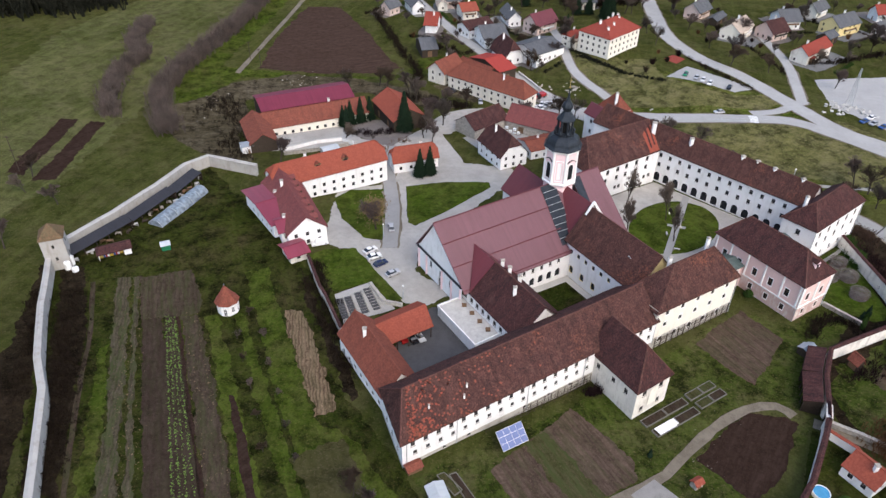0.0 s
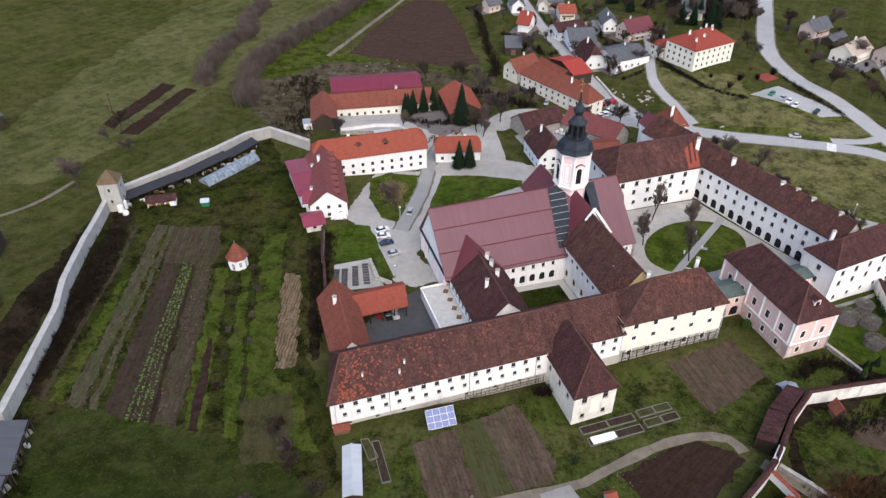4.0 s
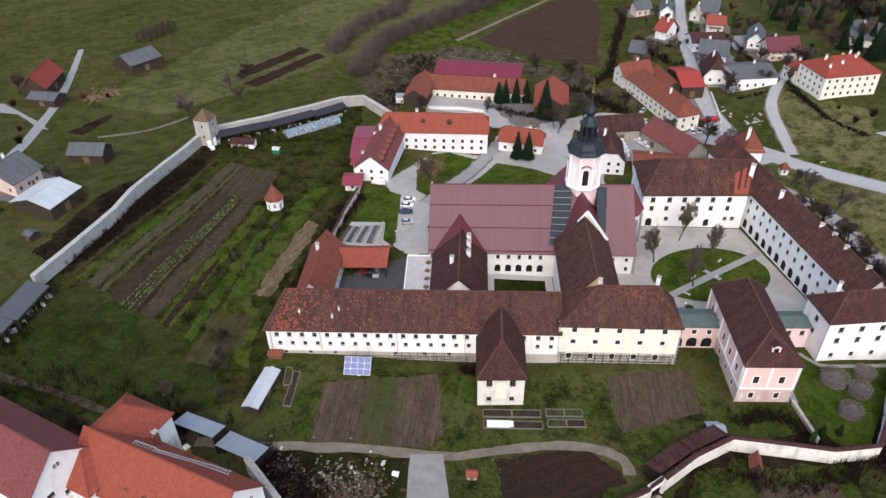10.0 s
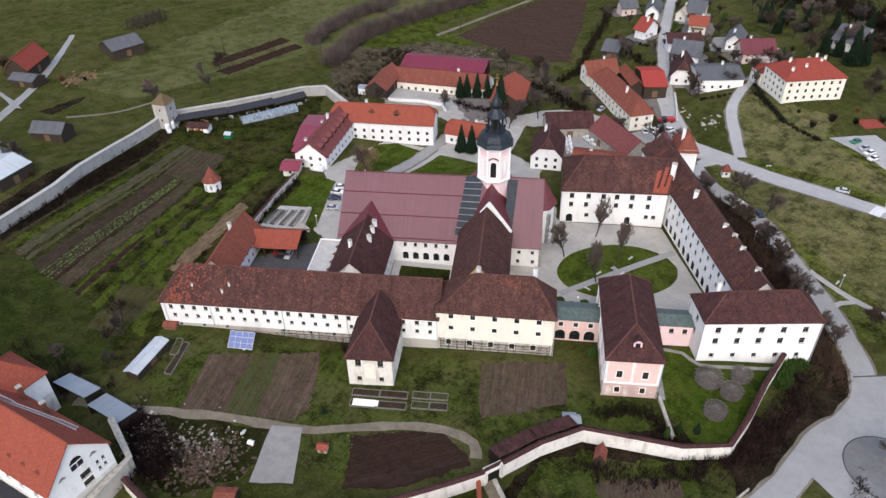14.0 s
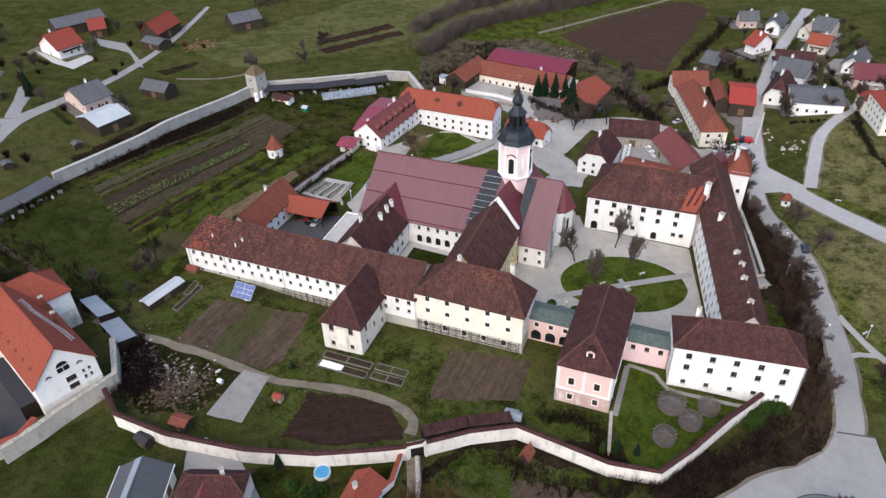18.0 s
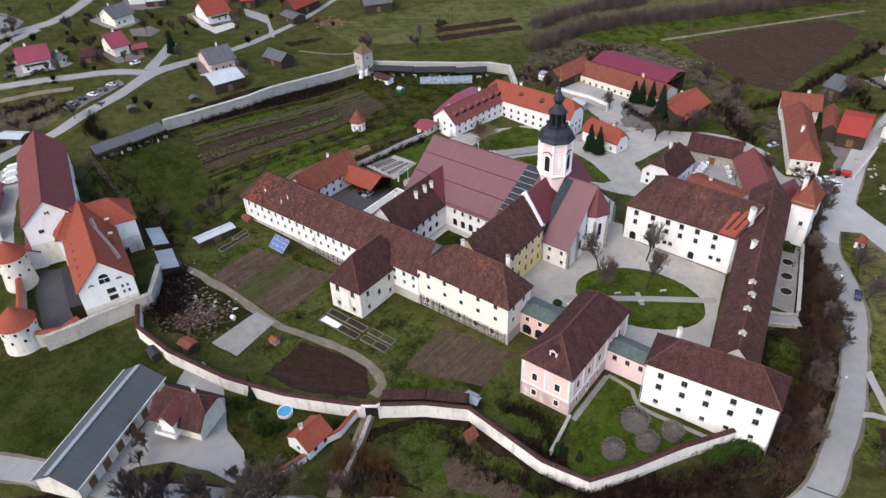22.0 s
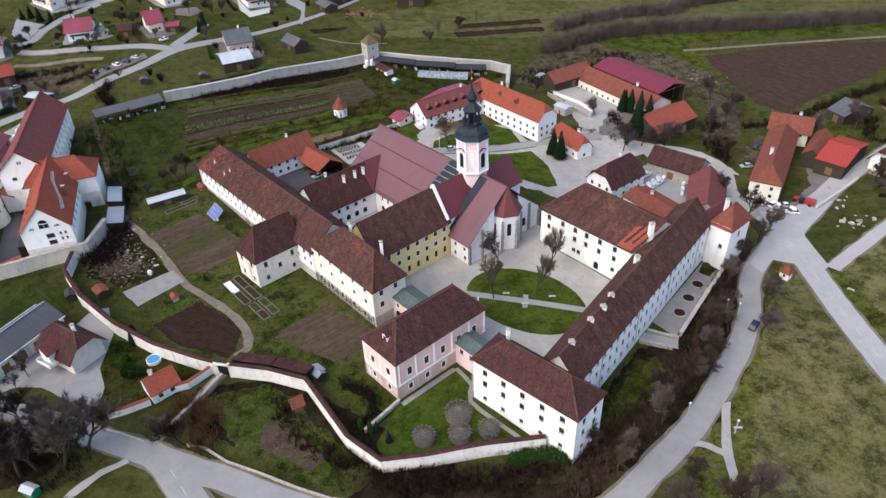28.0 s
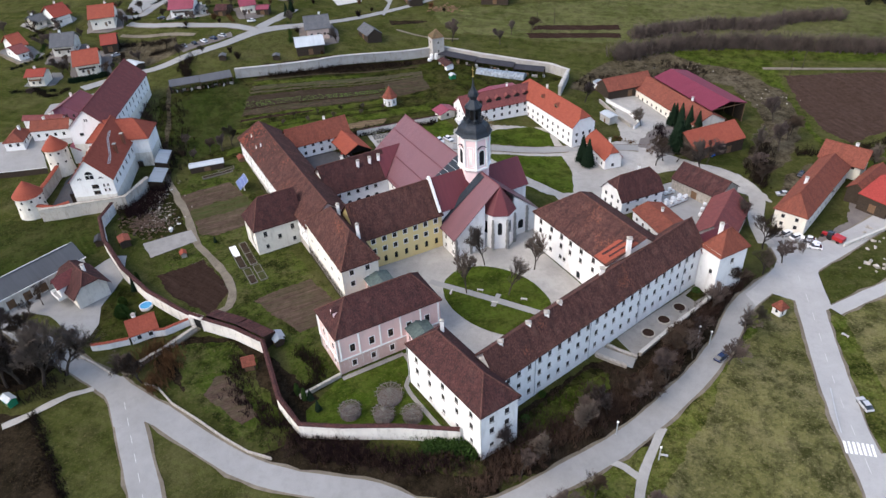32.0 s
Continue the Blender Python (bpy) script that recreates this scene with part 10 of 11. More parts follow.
def water_tank(x, y, r, h):
    ob = thing("water_tank", x, y, ground_z(x, y), "pale round plastic water tank by the wall tower", "tank", "water tanks")
    bm = bmesh.new()
    ring(bm, [(r, 0), (r, h), (r * 0.7, h + 0.3), (r * 0.2, h + 0.4)], 14)
    part("tank_body", bm, "white_paint", ob)
    bm = bmesh.new()
    ring(bm, [(r * 0.22, h + 0.38), (r * 0.22, h + 0.55)], 10)
    part("lid", bm, "zinc", ob)


for (x, y), h in zip([(-103.3, 153.9), (-101.0, 153.0), (-103.3, 156.0)], (2.2, 1.0, 2.6)):
    water_tank(x, y, 0.9, h)

# bee house with coloured hives
bx, by = [(-92.9, 160.5)][0]
bz = ground_z(bx, by)
bee = thing("bee_house", bx, by, bz, "white bee house with coloured hive fronts under a brown roof", "bee house", "", 28)
bm = bmesh.new()
box(bm, -4.2, 4.2, 0.6, 2.6, -0.4, 2.3)
part("back_wall", bm, "plaster_white", bee)
bm = bmesh.new()
box(bm, 2.4, 4.3, -1.0, 0.6, -0.4, 2.3)
part("side_room", bm, "plaster_white", bee)
part("roof", slab([[(-4.7, -1.5, 2.2), (4.7, -1.5, 2.2), (4.7, 1.2, 3.3), (-4.7, 1.2, 3.3)], [(-4.7, 1.2, 3.3), (4.7, 1.2, 3.3), (4.7, 3.0, 2.4), (-4.7, 3.0, 2.4)]]), "tiles_brown", bee)
simple("hive_yellow", (0.6, 0.42, 0.05))
simple("hive_red", (0.45, 0.05, 0.04))
simple("hive_blue", (0.05, 0.12, 0.35))
for i in range(12):
    for j in range(2):
        bm = bmesh.new()
        box(bm, -4.1 + i * 0.53, -3.65 + i * 0.53, -0.1, 0.6, 0.3 + j * 0.8, 0.95 + j * 0.8)
        part("hive", bm, ("hive_yellow", "hive_red", "hive_yellow", "white_paint", "hive_blue")[(i * 2 + j * 3) % 5], bee)
bm = bmesh.new()
box(bm, -4.3, -4.15, -1.0, 0.6, -0.4, 2.3)
part("end_wall", bm, "plaster_white", bee)

# polytunnel
t0, t1 = [(-86.9, 175.9), (-79.1, 196.9)]
a, b = Vector(t0), Vector(t1)
m = (a + b) / 2
tun = thing("polytunnel", m.x, m.y, ground_z(m.x, m.y), "long pale plastic polytunnel greenhouse on the grass", "greenhouse", "", math.degrees(math.atan2(b.y - a.y, b.x - a.x)))
hl = (b - a).length / 2
bm = bmesh.new()
prof = [(2.6 * math.cos(math.pi * i / 10), 2.3 * math.sin(math.pi * i / 10)) for i in range(11)]
rows_ = [[bm.verts.new((-hl + 2 * hl * k / 12, y, z)) for y, z in prof] for k in range(13)]
for p, q in zip(rows_, rows_[1:]):
    for i in range(10):
        bm.faces.new((p[i], p[i + 1], q[i + 1], q[i]))
for p in (rows_[0], rows_[-1]):
    bm.faces.new(p)
part("plastic_skin", bm, "greenhouse_pane", tun)
for k in range(0, 13, 2):
    bm = bmesh.new()
    x = -hl + 2 * hl * k / 12
    loops = [[bm.verts.new((x + dx, y * f, z * f)) for y, z in prof] for dx, f in ((-0.05, 1.005), (-0.05, 1.035), (0.05, 1.035), (0.05, 1.005))]
    for p, q in zip(loops, loops[1:] + loops[:1]):
        for i in range(10):
            bm.faces.new((p[i], p[i + 1], q[i + 1], q[i]))
    part("hoop", bm, "zinc", tun)

# green hut
gx_, gy_ = [(-80.0, 164.7)][0]
hut = thing("green_hut", gx_, gy_, ground_z(gx_, gy_), "small green garden hut with a pale roof", "hut", "", 25)
simple("green_paint", (0.02, 0.16, 0.07))
bm = bmesh.new()
box(bm, -1.2, 1.2, -1.2, 1.2, -0.3, 1.8)
part("wall", bm, "green_paint", hut)
part("roof", slab([[(-1.4, -1.4, 1.75), (1.4, -1.4, 1.75), (1.4, 0, 2.5), (-1.4, 0, 2.5)], [(-1.4, 0, 2.5), (1.4, 0, 2.5), (1.4, 1.4, 1.75), (-1.4, 1.4, 1.75)]], 0.08), "sheet_pale", hut)

# solar tracker
sx, sy = [(15.0, 96.8)][0]
sz = ground_z(sx, sy)
sol = thing("solar_tracker", sx, sy, sz, "tilted blue solar panel array on a post in the grass", "solar panel", "", 30)
bm = bmesh.new()
ring(bm, [(0.35, -0.3), (0.35, 0.1), (0.16, 0.15), (0.14, 3.4)], 10)
part("post", bm, "white_paint", sol)
s = Nodes("solar_cells")
uvn = s.noise(3.0, 2)
s.done(s.mix(uvn, (0.07, 0.10, 0.24), (0.12, 0.16, 0.31)), 0.33, spec=0.45)
tilt = Matrix.Translation((0, -0.2, 3.4)) @ Matrix.Scale(0.8, 4) @ Matrix.Rotation(radians(38), 4, "X")
for i in range(4):
    for j in range(3):
        bm = bmesh.new()
        box(bm, -3.9 + i * 1.96, -2.02 + i * 1.96, -2.6 + j * 1.75, -0.93 + j * 1.75, 0, 0.06)
        part("panel", bm, "solar_cells", sol, "", tilt)
bm = bmesh.new()
lattice(bm, [-3.98, -3.9, -2.02, -1.94, -0.06, 0.02, 1.9, 1.98, 3.86, 3.94], [-2.68, -2.6, -0.93, -0.85, 0.82, 0.9, 2.57, 2.65], lambda i, j: i % 2 == 0 or j % 2 == 0, -0.05, 0.03)
part("panel_frame", bm, "white_paint", sol, "", tilt @ Matrix.Rotation(radians(-90), 4, "X"))


# raised beds and cold frames
def raised_bed(pts, cover=False):
    x, y = sum(p[0] for p in pts) / 4, sum(p[1] for p in pts) / 4
    z = ground_z(x, y)
    ob = thing("raised_bed", x, y, z, "grey-framed raised garden bed with dark soil", "garden bed", "raised beds")
    q = [Vector((p[0] - x, p[1] - y)) for p in pts]
    for a, b in zip(q, q[1:] + q[:1]):
        bm = bmesh.new()
        beam(bm, (a.x, a.y, 0.2), (b.x, b.y, 0.2), 0.16, 0.5)
        part("board", bm, "wood_grey", ob)
    bm = bmesh.new()
    bm.faces.new([bm.verts.new((p.x * 0.98, p.y * 0.98, 0.32)) for p in q])
    part("soil", bm, "soil_brown" if int(x) % 2 else "soil_weedy", ob)
    if cover:
        bm = bmesh.new()
        bm.faces.new([bm.verts.new((v.x, v.y, 0.62)) for v in (q[0].lerp(q[1], 0.1), q[0].lerp(q[1], 0.9), q[3].lerp(q[2], 0.9), q[3].lerp(q[2], 0.1))])
        bmesh.ops.recalc_face_normals(bm, faces=bm.faces[:])
        bmesh.ops.solidify(bm, geom=bm.faces[:], thickness=0.06)
        part("lid", bm, "white_paint", ob, "pale translucent cold-frame lid")


for u0, v0 in ((52.2, -16.7), (52.4, -20.0), (66.4, -16.4), (66.6, -19.4)):
    for k in range(2):
        a = u0 + k * (6.6 if u0 < 60 else 4.2)
        w_ = 6.4 if u0 < 60 else 4.0
        raised_bed([P(a, v0), P(a + w_, v0), P(a + w_, v0 + 2.0), P(a, v0 + 2.0)], u0 == 52.4 and k == 0)
for pts in ([(-0.5, 88.4), (1.0, 89.1), (4.6, 85.1), (3.0, 83.8)], [(2.0, 88.6), (3.4, 89.2), (8.9, 80.2), (7.3, 79.4)]):
    raised_bed(pts)


# pale glass lid on the raised beds
cx_, cy_ = [(51.2, 104.4)][0]
lid = thing("cold_frame", cx_, cy_, ground_z(cx_, cy_), "cold frame with a pale tilted lid on a raised bed", "cold frame", "", 32)
bm = bmesh.new()
box(bm, -1.5, 1.5, -0.75, 0.75, 0, 0.45)
part("body", bm, "wood_grey", lid)
bm = bmesh.new()
box(bm, -1.6, 1.6, -0.85, 0.85, 0.46, 0.52)
part("lid", bm, "white_paint", lid, "pale sheet lid")


# round clipped hedges with tables in the pavilion garden
def round_arbour(x, y, r):
    z = ground_z(x, y)
    ob = thing("round_arbour", x, y, z, "round bare-twig arbour with grey poles on a gravel disc", "arbour", "round arbours")
    bm = bmesh.new()
    ring(bm, [(r * 1.02, 0.02), (r * 1.02, 0.3)], 20)
    part("gravel_disc", bm, "gravel_dark", ob)
    rnd_ = random.Random(int(x * 10))
    tw = bmesh.new()
    for i in range(420):
        a = rnd_.uniform(0, 6.28)
        h = rnd_.random()
        rr = r * (1.0 - 0.25 * h * h)
        q = Vector((math.cos(a) * rr, math.sin(a) * rr, h * 1.9))
        d = Vector((rnd_.uniform(-1, 1), rnd_.uniform(-1, 1), rnd_.uniform(-0.4, 1))).normalized()
        w_ = d.orthogonal().normalized() * 0.06
        tw.faces.new([tw.verts.new(v) for v in (q - w_, q + w_, q + d * 0.7)])
    for i in range(240):
        a = rnd_.uniform(0, 6.28)
        rr = r * math.sqrt(rnd_.uniform(0.02, 1.0)) * 1.1
        q = Vector((math.cos(a) * rr, math.sin(a) * rr, 2.55 - 0.65 * (rr / r) ** 2 + rnd_.uniform(-0.2, 0.2)))
        d = Vector((rnd_.uniform(-1, 1), rnd_.uniform(-1, 1), rnd_.uniform(-0.2, 0.3))).normalized()
        w_ = d.cross(Vector((0, 0, 1))).normalized() * 0.06
        tw.faces.new([tw.verts.new(v) for v in (q - w_, q + w_, q + d * 0.9)])
    part("twigwork", tw, "twigs_mauve", ob)
    for k in range(8):
        a = k * math.pi / 4
        bm = bmesh.new()
        ring(bm, [(0.06, 0), (0.06, 2.2)], 5, math.cos(a) * r, math.sin(a) * r)
        part("pole", bm, "wood_grey", ob)
    for k in range(16):
        a = k * math.pi / 8
        bm = bmesh.new()
        beam(bm, (0, 0, 2.75), (math.cos(a) * r * 1.22, math.sin(a) * r * 1.22, 1.95), 0.09)
        part("rafter", bm, "wood_grey", ob)
    bm = bmesh.new()
    ring(bm, [(r - 0.05, 2.1), (r + 0.05, 2.1), (r + 0.05, 2.2), (r - 0.05, 2.2), (r - 0.05, 2.1)], 20, cap=False)
    part("hoop", bm, "wood_grey", ob)
    bm = bmesh.new()
    ring(bm, [(0.12, 0.3), (0.12, 0.95), (0.42, 0.97), (0.42, 1.05)], 10)
    part("table", bm, "wood_grey", ob)


for (u, v), r_ in zip(((134.3, -13.6), (139.0, -7.4), (142.4, -1.8), (134.6, -3.8)), (2.3, 2.3, 2.2, 2.9)):
    round_arbour(*P(u, v), r_)
# round beds on the east terrace
for u, v in ((147.6, 63.2), (145.8, 70.2), (144.0, 77.4)):
    x, y = P(u, v)
    ob = thing("round_bed", x, y, ground_z(x, y), "dark round planting bed on the pale terrace", "garden bed", "round beds")
    bm = bmesh.new()
    ring(bm, [(1.75, 0.1), (1.75, 0.5), (1.5, 0.5), (1.5, 0.36)], 20, cap=False)
    part("rim", bm, "stone", ob)
    bm = bmesh.new()
    ring(bm, [(1.55, 0.2), (1.55, 0.4)], 20)
    part("soil", bm, "soil_dark", ob)
drape("lawn_terrace", [P(141.0, 82.5), P(144.3, 83), P(143.6, 88), P(139.4, 88)], "grass_garden", 0.3, 4, "dark green patch of terrace lawn", 0.1)

# graves
grave_rows = [(-27.4, 144.1), (-24.6, 135.9), (-25.3, 145.0), (-22.4, 136.8), (-22.9, 146.8), (-19.7, 138.3), (-20.7, 148.7), (-16.8, 139.7)]
k = 0
for a, b in zip(grave_rows[0::2], grave_rows[1::2]):
    a, b = Vector(a), Vector(b)
    d = (b - a).normalized()
    for i in range(8):
        q = a.lerp(b, (i + 0.5) / 8)
        ob = thing("grave", q.x, q.y, ground_z(q.x, q.y) + 0.16, "dark grave slab with a low headstone on gravel", "grave", "graves", math.degrees(math.atan2(d.y, d.x)))
        bm = bmesh.new()
        box(bm, -0.38, 0.38, -0.95, 0.8, -0.1, 0.22)
        part("slab", bm, "asphalt_dark", ob)
        bm = bmesh.new()
        box(bm, -0.36, 0.36, 0.82, 1.0, -0.1, 0.85)
        part("headstone", bm, "stone", ob)

# terrace roof beside the west wing
c = [P(31.2, 20.5), P(38.7, 20.8), P(38.7, 37.5), P(31.0, 37.5)]
m = (sum(p[0] for p in c) / 4, sum(p[1] for p in c) / 4)
ter = thing("terrace_block", m[0], m[1], -2.2, "low block with a flat pale concrete terrace roof", "outbuilding")
bm = bmesh.new()
for a, b in zip(c, c[1:] + c[:1]):
    ln_ = math.hypot(b[0] - a[0], b[1] - a[1])
    wall_face(bm, (a[0] - m[0], a[1] - m[1]), (b[0] - m[0], b[1] - m[1]), -1.5, 3.6, [])
part("wall", bm, "plaster_white", ter)
part("terrace_roof", slab([[(p[0] - m[0], p[1] - m[1], 3.75) for p in c]], 0.2), "concrete", ter, "flat pale concrete roof")
for a, b in zip(c, c[1:] + c[:1]):
    bm = bmesh.new()
    beam(bm, (a[0] - m[0], a[1] - m[1], 3.95), (b[0] - m[0], b[1] - m[1], 3.95), 0.3, 0.4)
    part("parapet", bm, "plaster_white", ter)
for k in range(4):
    q = Vector(P(37.0, 23.5 + 3.6 * k))
    bm = bmesh.new()
    box(bm, q.x - m[0] - 0.6, q.x - m[0] + 0.6, q.y - m[1] - 0.6, q.y - m[1] + 0.6, 3.76, 4.1)
    part("skylight", bm, "wood_brown", ter)
# carport in the service yard: gabled, open below
cpx, cpy = P(19, 35.2)
cz_ = ground_z(cpx, cpy)
car_port = thing("carport", cpx, cpy, cz_, "open timber carport with an orange tiled gabled roof", "carport")


def cq(u, v, z):
    q = P(u, v)
    return Vector((q[0] - cpx, q[1] - cpy, z - cz_))


part("roof", slab([[cq(8, 30.2, 2.6), cq(25.7, 30.7, 2.5), cq(26.3, 35.7, 5.7), cq(8, 35.0, 5.7)], [cq(8, 35.0, 5.7), cq(26.3, 35.7, 5.7), cq(26.8, 40.8, 2.7), cq(8, 40.0, 2.7)]]), "tiles_orange", car_port)
for k in range(5):
    for v0, dv in ((31.0, 0.35), (40.2, 0.5)):
        bm = bmesh.new()
        q = cq(12.5 + 3.2 * k, v0 + dv * k / 4, -1.8)
        box(bm, q.x - 0.14, q.x + 0.14, q.y - 0.14, q.y + 0.14, -0.3, 2.5 - cz_)
        part("post", bm, "wood_dark", car_port)
bm = bmesh.new()
beam(bm, cq(12, 31.0, 2.35), cq(25.5, 31.3, 2.35), 0.2, 0.25)
part("eave_beam", bm, "wood_dark", car_port)
bm = bmesh.new()
bm.faces.new([bm.verts.new(p) for p in (cq(12.4, 40.1, -1.9), cq(25.6, 40.6, -1.9), cq(25.6, 40.6, 2.6), cq(12.4, 40.1, 2.6))])
bmesh.ops.solidify(bm, geom=bm.faces[:], thickness=0.15)
part("back_wall", bm, "wood_dark", car_port)
bm = bmesh.new()
bm.faces.new([bm.verts.new(p) for p in (cq(25.4, 31.4, 2.4), cq(25.9, 40.3, 2.4), cq(25.8, 35.7, 5.3))])
bmesh.ops.solidify(bm, geom=bm.faces[:], thickness=0.08)
part("gable_board", bm, "dark_inside", car_port, "dark gable boarding")
# hatches on the granary roof, tarp and walls in the farmyard
gran = bpy.data.objects["granary"]
for x, y in [(-42.9, 205.5), (-35.8, 210.0)]:
    dormer(gran, x, y, 4.6, 30.5, 1.9, 1.2, 2.6, "wood_dark", "tiles_rust", "dark roof hatch")
x, y = [(-54.7, 250.9)][0]
tarp = bmesh.new()
rnd = random.Random(5)
grid_ = [[tarp.verts.new((i * 0.8 - 3.2, j * 0.8 - 1.2, 0.75 + 0.35 * rnd.random() - 0.22 * (abs(j - 1.5) + 0.3 * abs(i - 4)))) for i in range(9)] for j in range(4)]
for j in range(3):
    for i in range(8):
        tarp.faces.new((grid_[j][i], grid_[j][i + 1], grid_[j + 1][i + 1], grid_[j + 1][i]))
simple("tarp_green", (0.02, 0.28, 0.14), (0.03, 0.36, 0.18), 2.0, 0.5)
ob = new("tarpaulin", as_mesh("tarpaulin", tarp, "tarp_green"))
ob.matrix_basis = pose(x, y, ground_z(x, y), 0, 0, 28)
tagged(ob, "crumpled bright green tarpaulin in the farmyard", "tarpaulin")
wall_line("yard_wall", [(-59.2, 230.2), (-48.1, 238.0), (-38.9, 240.9), (-34.3, 237.6)], 1.5, 0.5, "plaster_white", "concrete", "low white farmyard wall", 0.1, 0.05)

# ---------------------------------------------------------------- vehicles
def paint(name, c):
    s = Nodes(name)
    return s.done(s.mix(s.noise(2.0, 2), c, shade(c, 0.85)), 0.25, spec=0.5)


paint("paint_white", (0.78, 0.78, 0.78))
paint("paint_silver", (0.42, 0.43, 0.45))
paint("paint_navy", (0.012, 0.02, 0.06))
paint("paint_black", (0.015, 0.015, 0.018))
paint("paint_red", (0.35, 0.02, 0.02))
paint("paint_green", (0.02, 0.2, 0.1))
paint("paint_blue", (0.03, 0.08, 0.25))
CAR = {}


def loft(bm, rows):
    """Skins a row of cross-sections."""
    rings = [[bm.verts.new(v) for v in r_] for r_ in rows]
    for a, b in zip(rings, rings[1:]):
        for i in range(len(a)):
            j = (i + 1) % len(a)
            bm.faces.new((a[i], a[j], b[j], b[i]))
    bm.faces.new(rings[0])
    bm.faces.new(rings[-1])


def car_meshes(van):
    if van in CAR:
        return CAR[van]
    w = 0.88
    bm = bmesh.new()
    ln = 2.5 if van else 2.1
    sec = [(-ln, 0.45, 0.72), (-ln + 0.08, 0.3, 0.85), (-ln + 0.9, 0.25, 0.92), (ln - 0.9, 0.25, 0.95), (ln - 0.08, 0.3, 0.9), (ln, 0.45, 0.8)]
    loft(bm, [[(x, -w, lo), (x, w, lo), (x, w, hi - 0.1), (x, w * 0.93, hi), (x, -w * 0.93, hi), (x, -w, hi - 0.1)] for x, lo, hi in sec])
    cab = bmesh.new()
    if van:
        cs = [(-1.5, 0.9, 0.84), (-1.0, 1.75, 0.78), (2.2, 1.9, 0.8), (2.4, 0.9, 0.84)]
    else:
        cs = [(-1.05, 0.9, 0.82), (-0.35, 1.42, 0.66), (1.15, 1.45, 0.66), (1.9, 0.9, 0.8)]
    loft(cab, [[(x, -w * 0.93, 0.88), (x, w * 0.93, 0.88), (x, ww, max(0.9, z)), (x, -ww, max(0.9, z))] for x, z, ww in cs])
    roof = bmesh.new()
    x0, x1, z, ww = (-1.0, 2.2, 1.87, 0.8) if van else (-0.32, 1.12, 1.44, 0.64)
    z0 = 1.77 if van else 1.42
    loft(roof, [[(x, -ww, zz + 0.005), (x, ww, zz + 0.005), (x, ww * 0.9, zz + 0.06), (x, -ww * 0.9, zz + 0.06)] for x, zz in ((x0, z0), (x1, z))])
    ty = bmesh.new()
    for s in (-1,):
        ring(ty, [(0.32, -0.11), (0.34, -0.06), (0.34, 0.06), (0.32, 0.11)], 14)
    rim = bmesh.new()
    ring(rim, [(0.2, -0.115), (0.2, 0.115)], 10)
    lamp = bmesh.new()
    box(lamp, -0.04, 0.04, -0.18, 0.18, -0.07, 0.07)
    CAR[van] = (bm, as_mesh("cabin", cab, "paint_white" if van else "car_glass"), roof, as_mesh("tyre", ty, "tyre"), as_mesh("rim", rim, "zinc"), as_mesh("headlight", lamp, "white_paint"), ln)
    return CAR[van]


CAR_PAINT = {}


def car(x, y, turn, colour, van=False, label=""):
    bm, cab, roof, ty, rim, lamp, ln = car_meshes(van)
    if (van, colour) not in CAR_PAINT:
        CAR_PAINT[van, colour] = (as_mesh("body", bm.copy(), "paint_" + colour), as_mesh("car_roof", roof.copy(), "paint_" + colour))
    body_me, roof_me = CAR_PAINT[van, colour]
    ob = thing("van" if van else "car", x, y, ground_z(x, y) + 0.22, label or "parked %s %s on grey asphalt" % (colour, "delivery van" if van else "hatchback car"), "van" if van else "car", "parked vehicles", turn)
    body = part("body", body_me, None, ob)
    part("cabin", cab, None, ob)
    part("car_roof", roof_me, None, ob)
    for sx in (-1, 1):
        for sy in (-1, 1):
            wheel = part("wheel", ty, None, ob, "", pose(sx * (ln - 0.8), sy * 0.8, 0.33, 90, 0, 0))
            part("rim", rim, None, wheel)
    for sy in (-0.6, 0.6):
        part("headlight", lamp, None, body, "", pose(-ln + 0.05, sy, 0.66))


def facing(p, q):
    return math.degrees(math.atan2(q[1] - p[1], q[0] - p[0]))


pairs = [(-22.3, 164.6), (-19.8, 166.7), (-21.1, 161.8), (-18.2, 163.3), (-19.1, 158.1), (-16.1, 160.4), (-15.4, 153.7), (-12.3, 156.0), (-15.5, 175.9), (-16.3, 180.5)]
for i, col in enumerate(("white", "white", "navy", "silver", "silver")):
    a, b = pairs[2 * i], pairs[2 * i + 1]
    car((a[0] + b[0]) / 2, (a[1] + b[1]) / 2, facing(b, a), col)
for (x, y) in [(-36.3, 169.0)]:
    car(x, y, 20, "white", True)
pairs = [(94.3, 236.4), (91.9, 239.1), (38.5, 270.3), (36.3, 273.6), (40.4, 272.5), (38.2, 276.0), (45.3, 276.2), (42.2, 279.8)]
for i, col in enumerate(("navy", "white", "white", "white")):
    a, b = pairs[2 * i], pairs[2 * i + 1]
    car((a[0] + b[0]) / 2, (a[1] + b[1]) / 2, facing(b, a), col)
for i, (x, y) in enumerate([(105.3, 297.0), (109.0, 293.2), (111.3, 290.9), (113.3, 287.7), (120.9, 285.1)]):
    car(x, y, 60, ("green", "silver", "white", "white", "black")[i])
for i, (x, y) in enumerate([(40.6, 277.3), (42.4, 276.1), (44.9, 277.6), (110.3, 263.6)]):
    car(x, y, (70, 70, 70, 10)[i], ("white", "silver", "white", "silver")[i])
for i, (x, y) in enumerate([(-55.9, 18.4), (-50.9, 18.9), (-60.5, 18.3), (-62.7, 24.9)]):
    car(x, y, 100, "white", True)
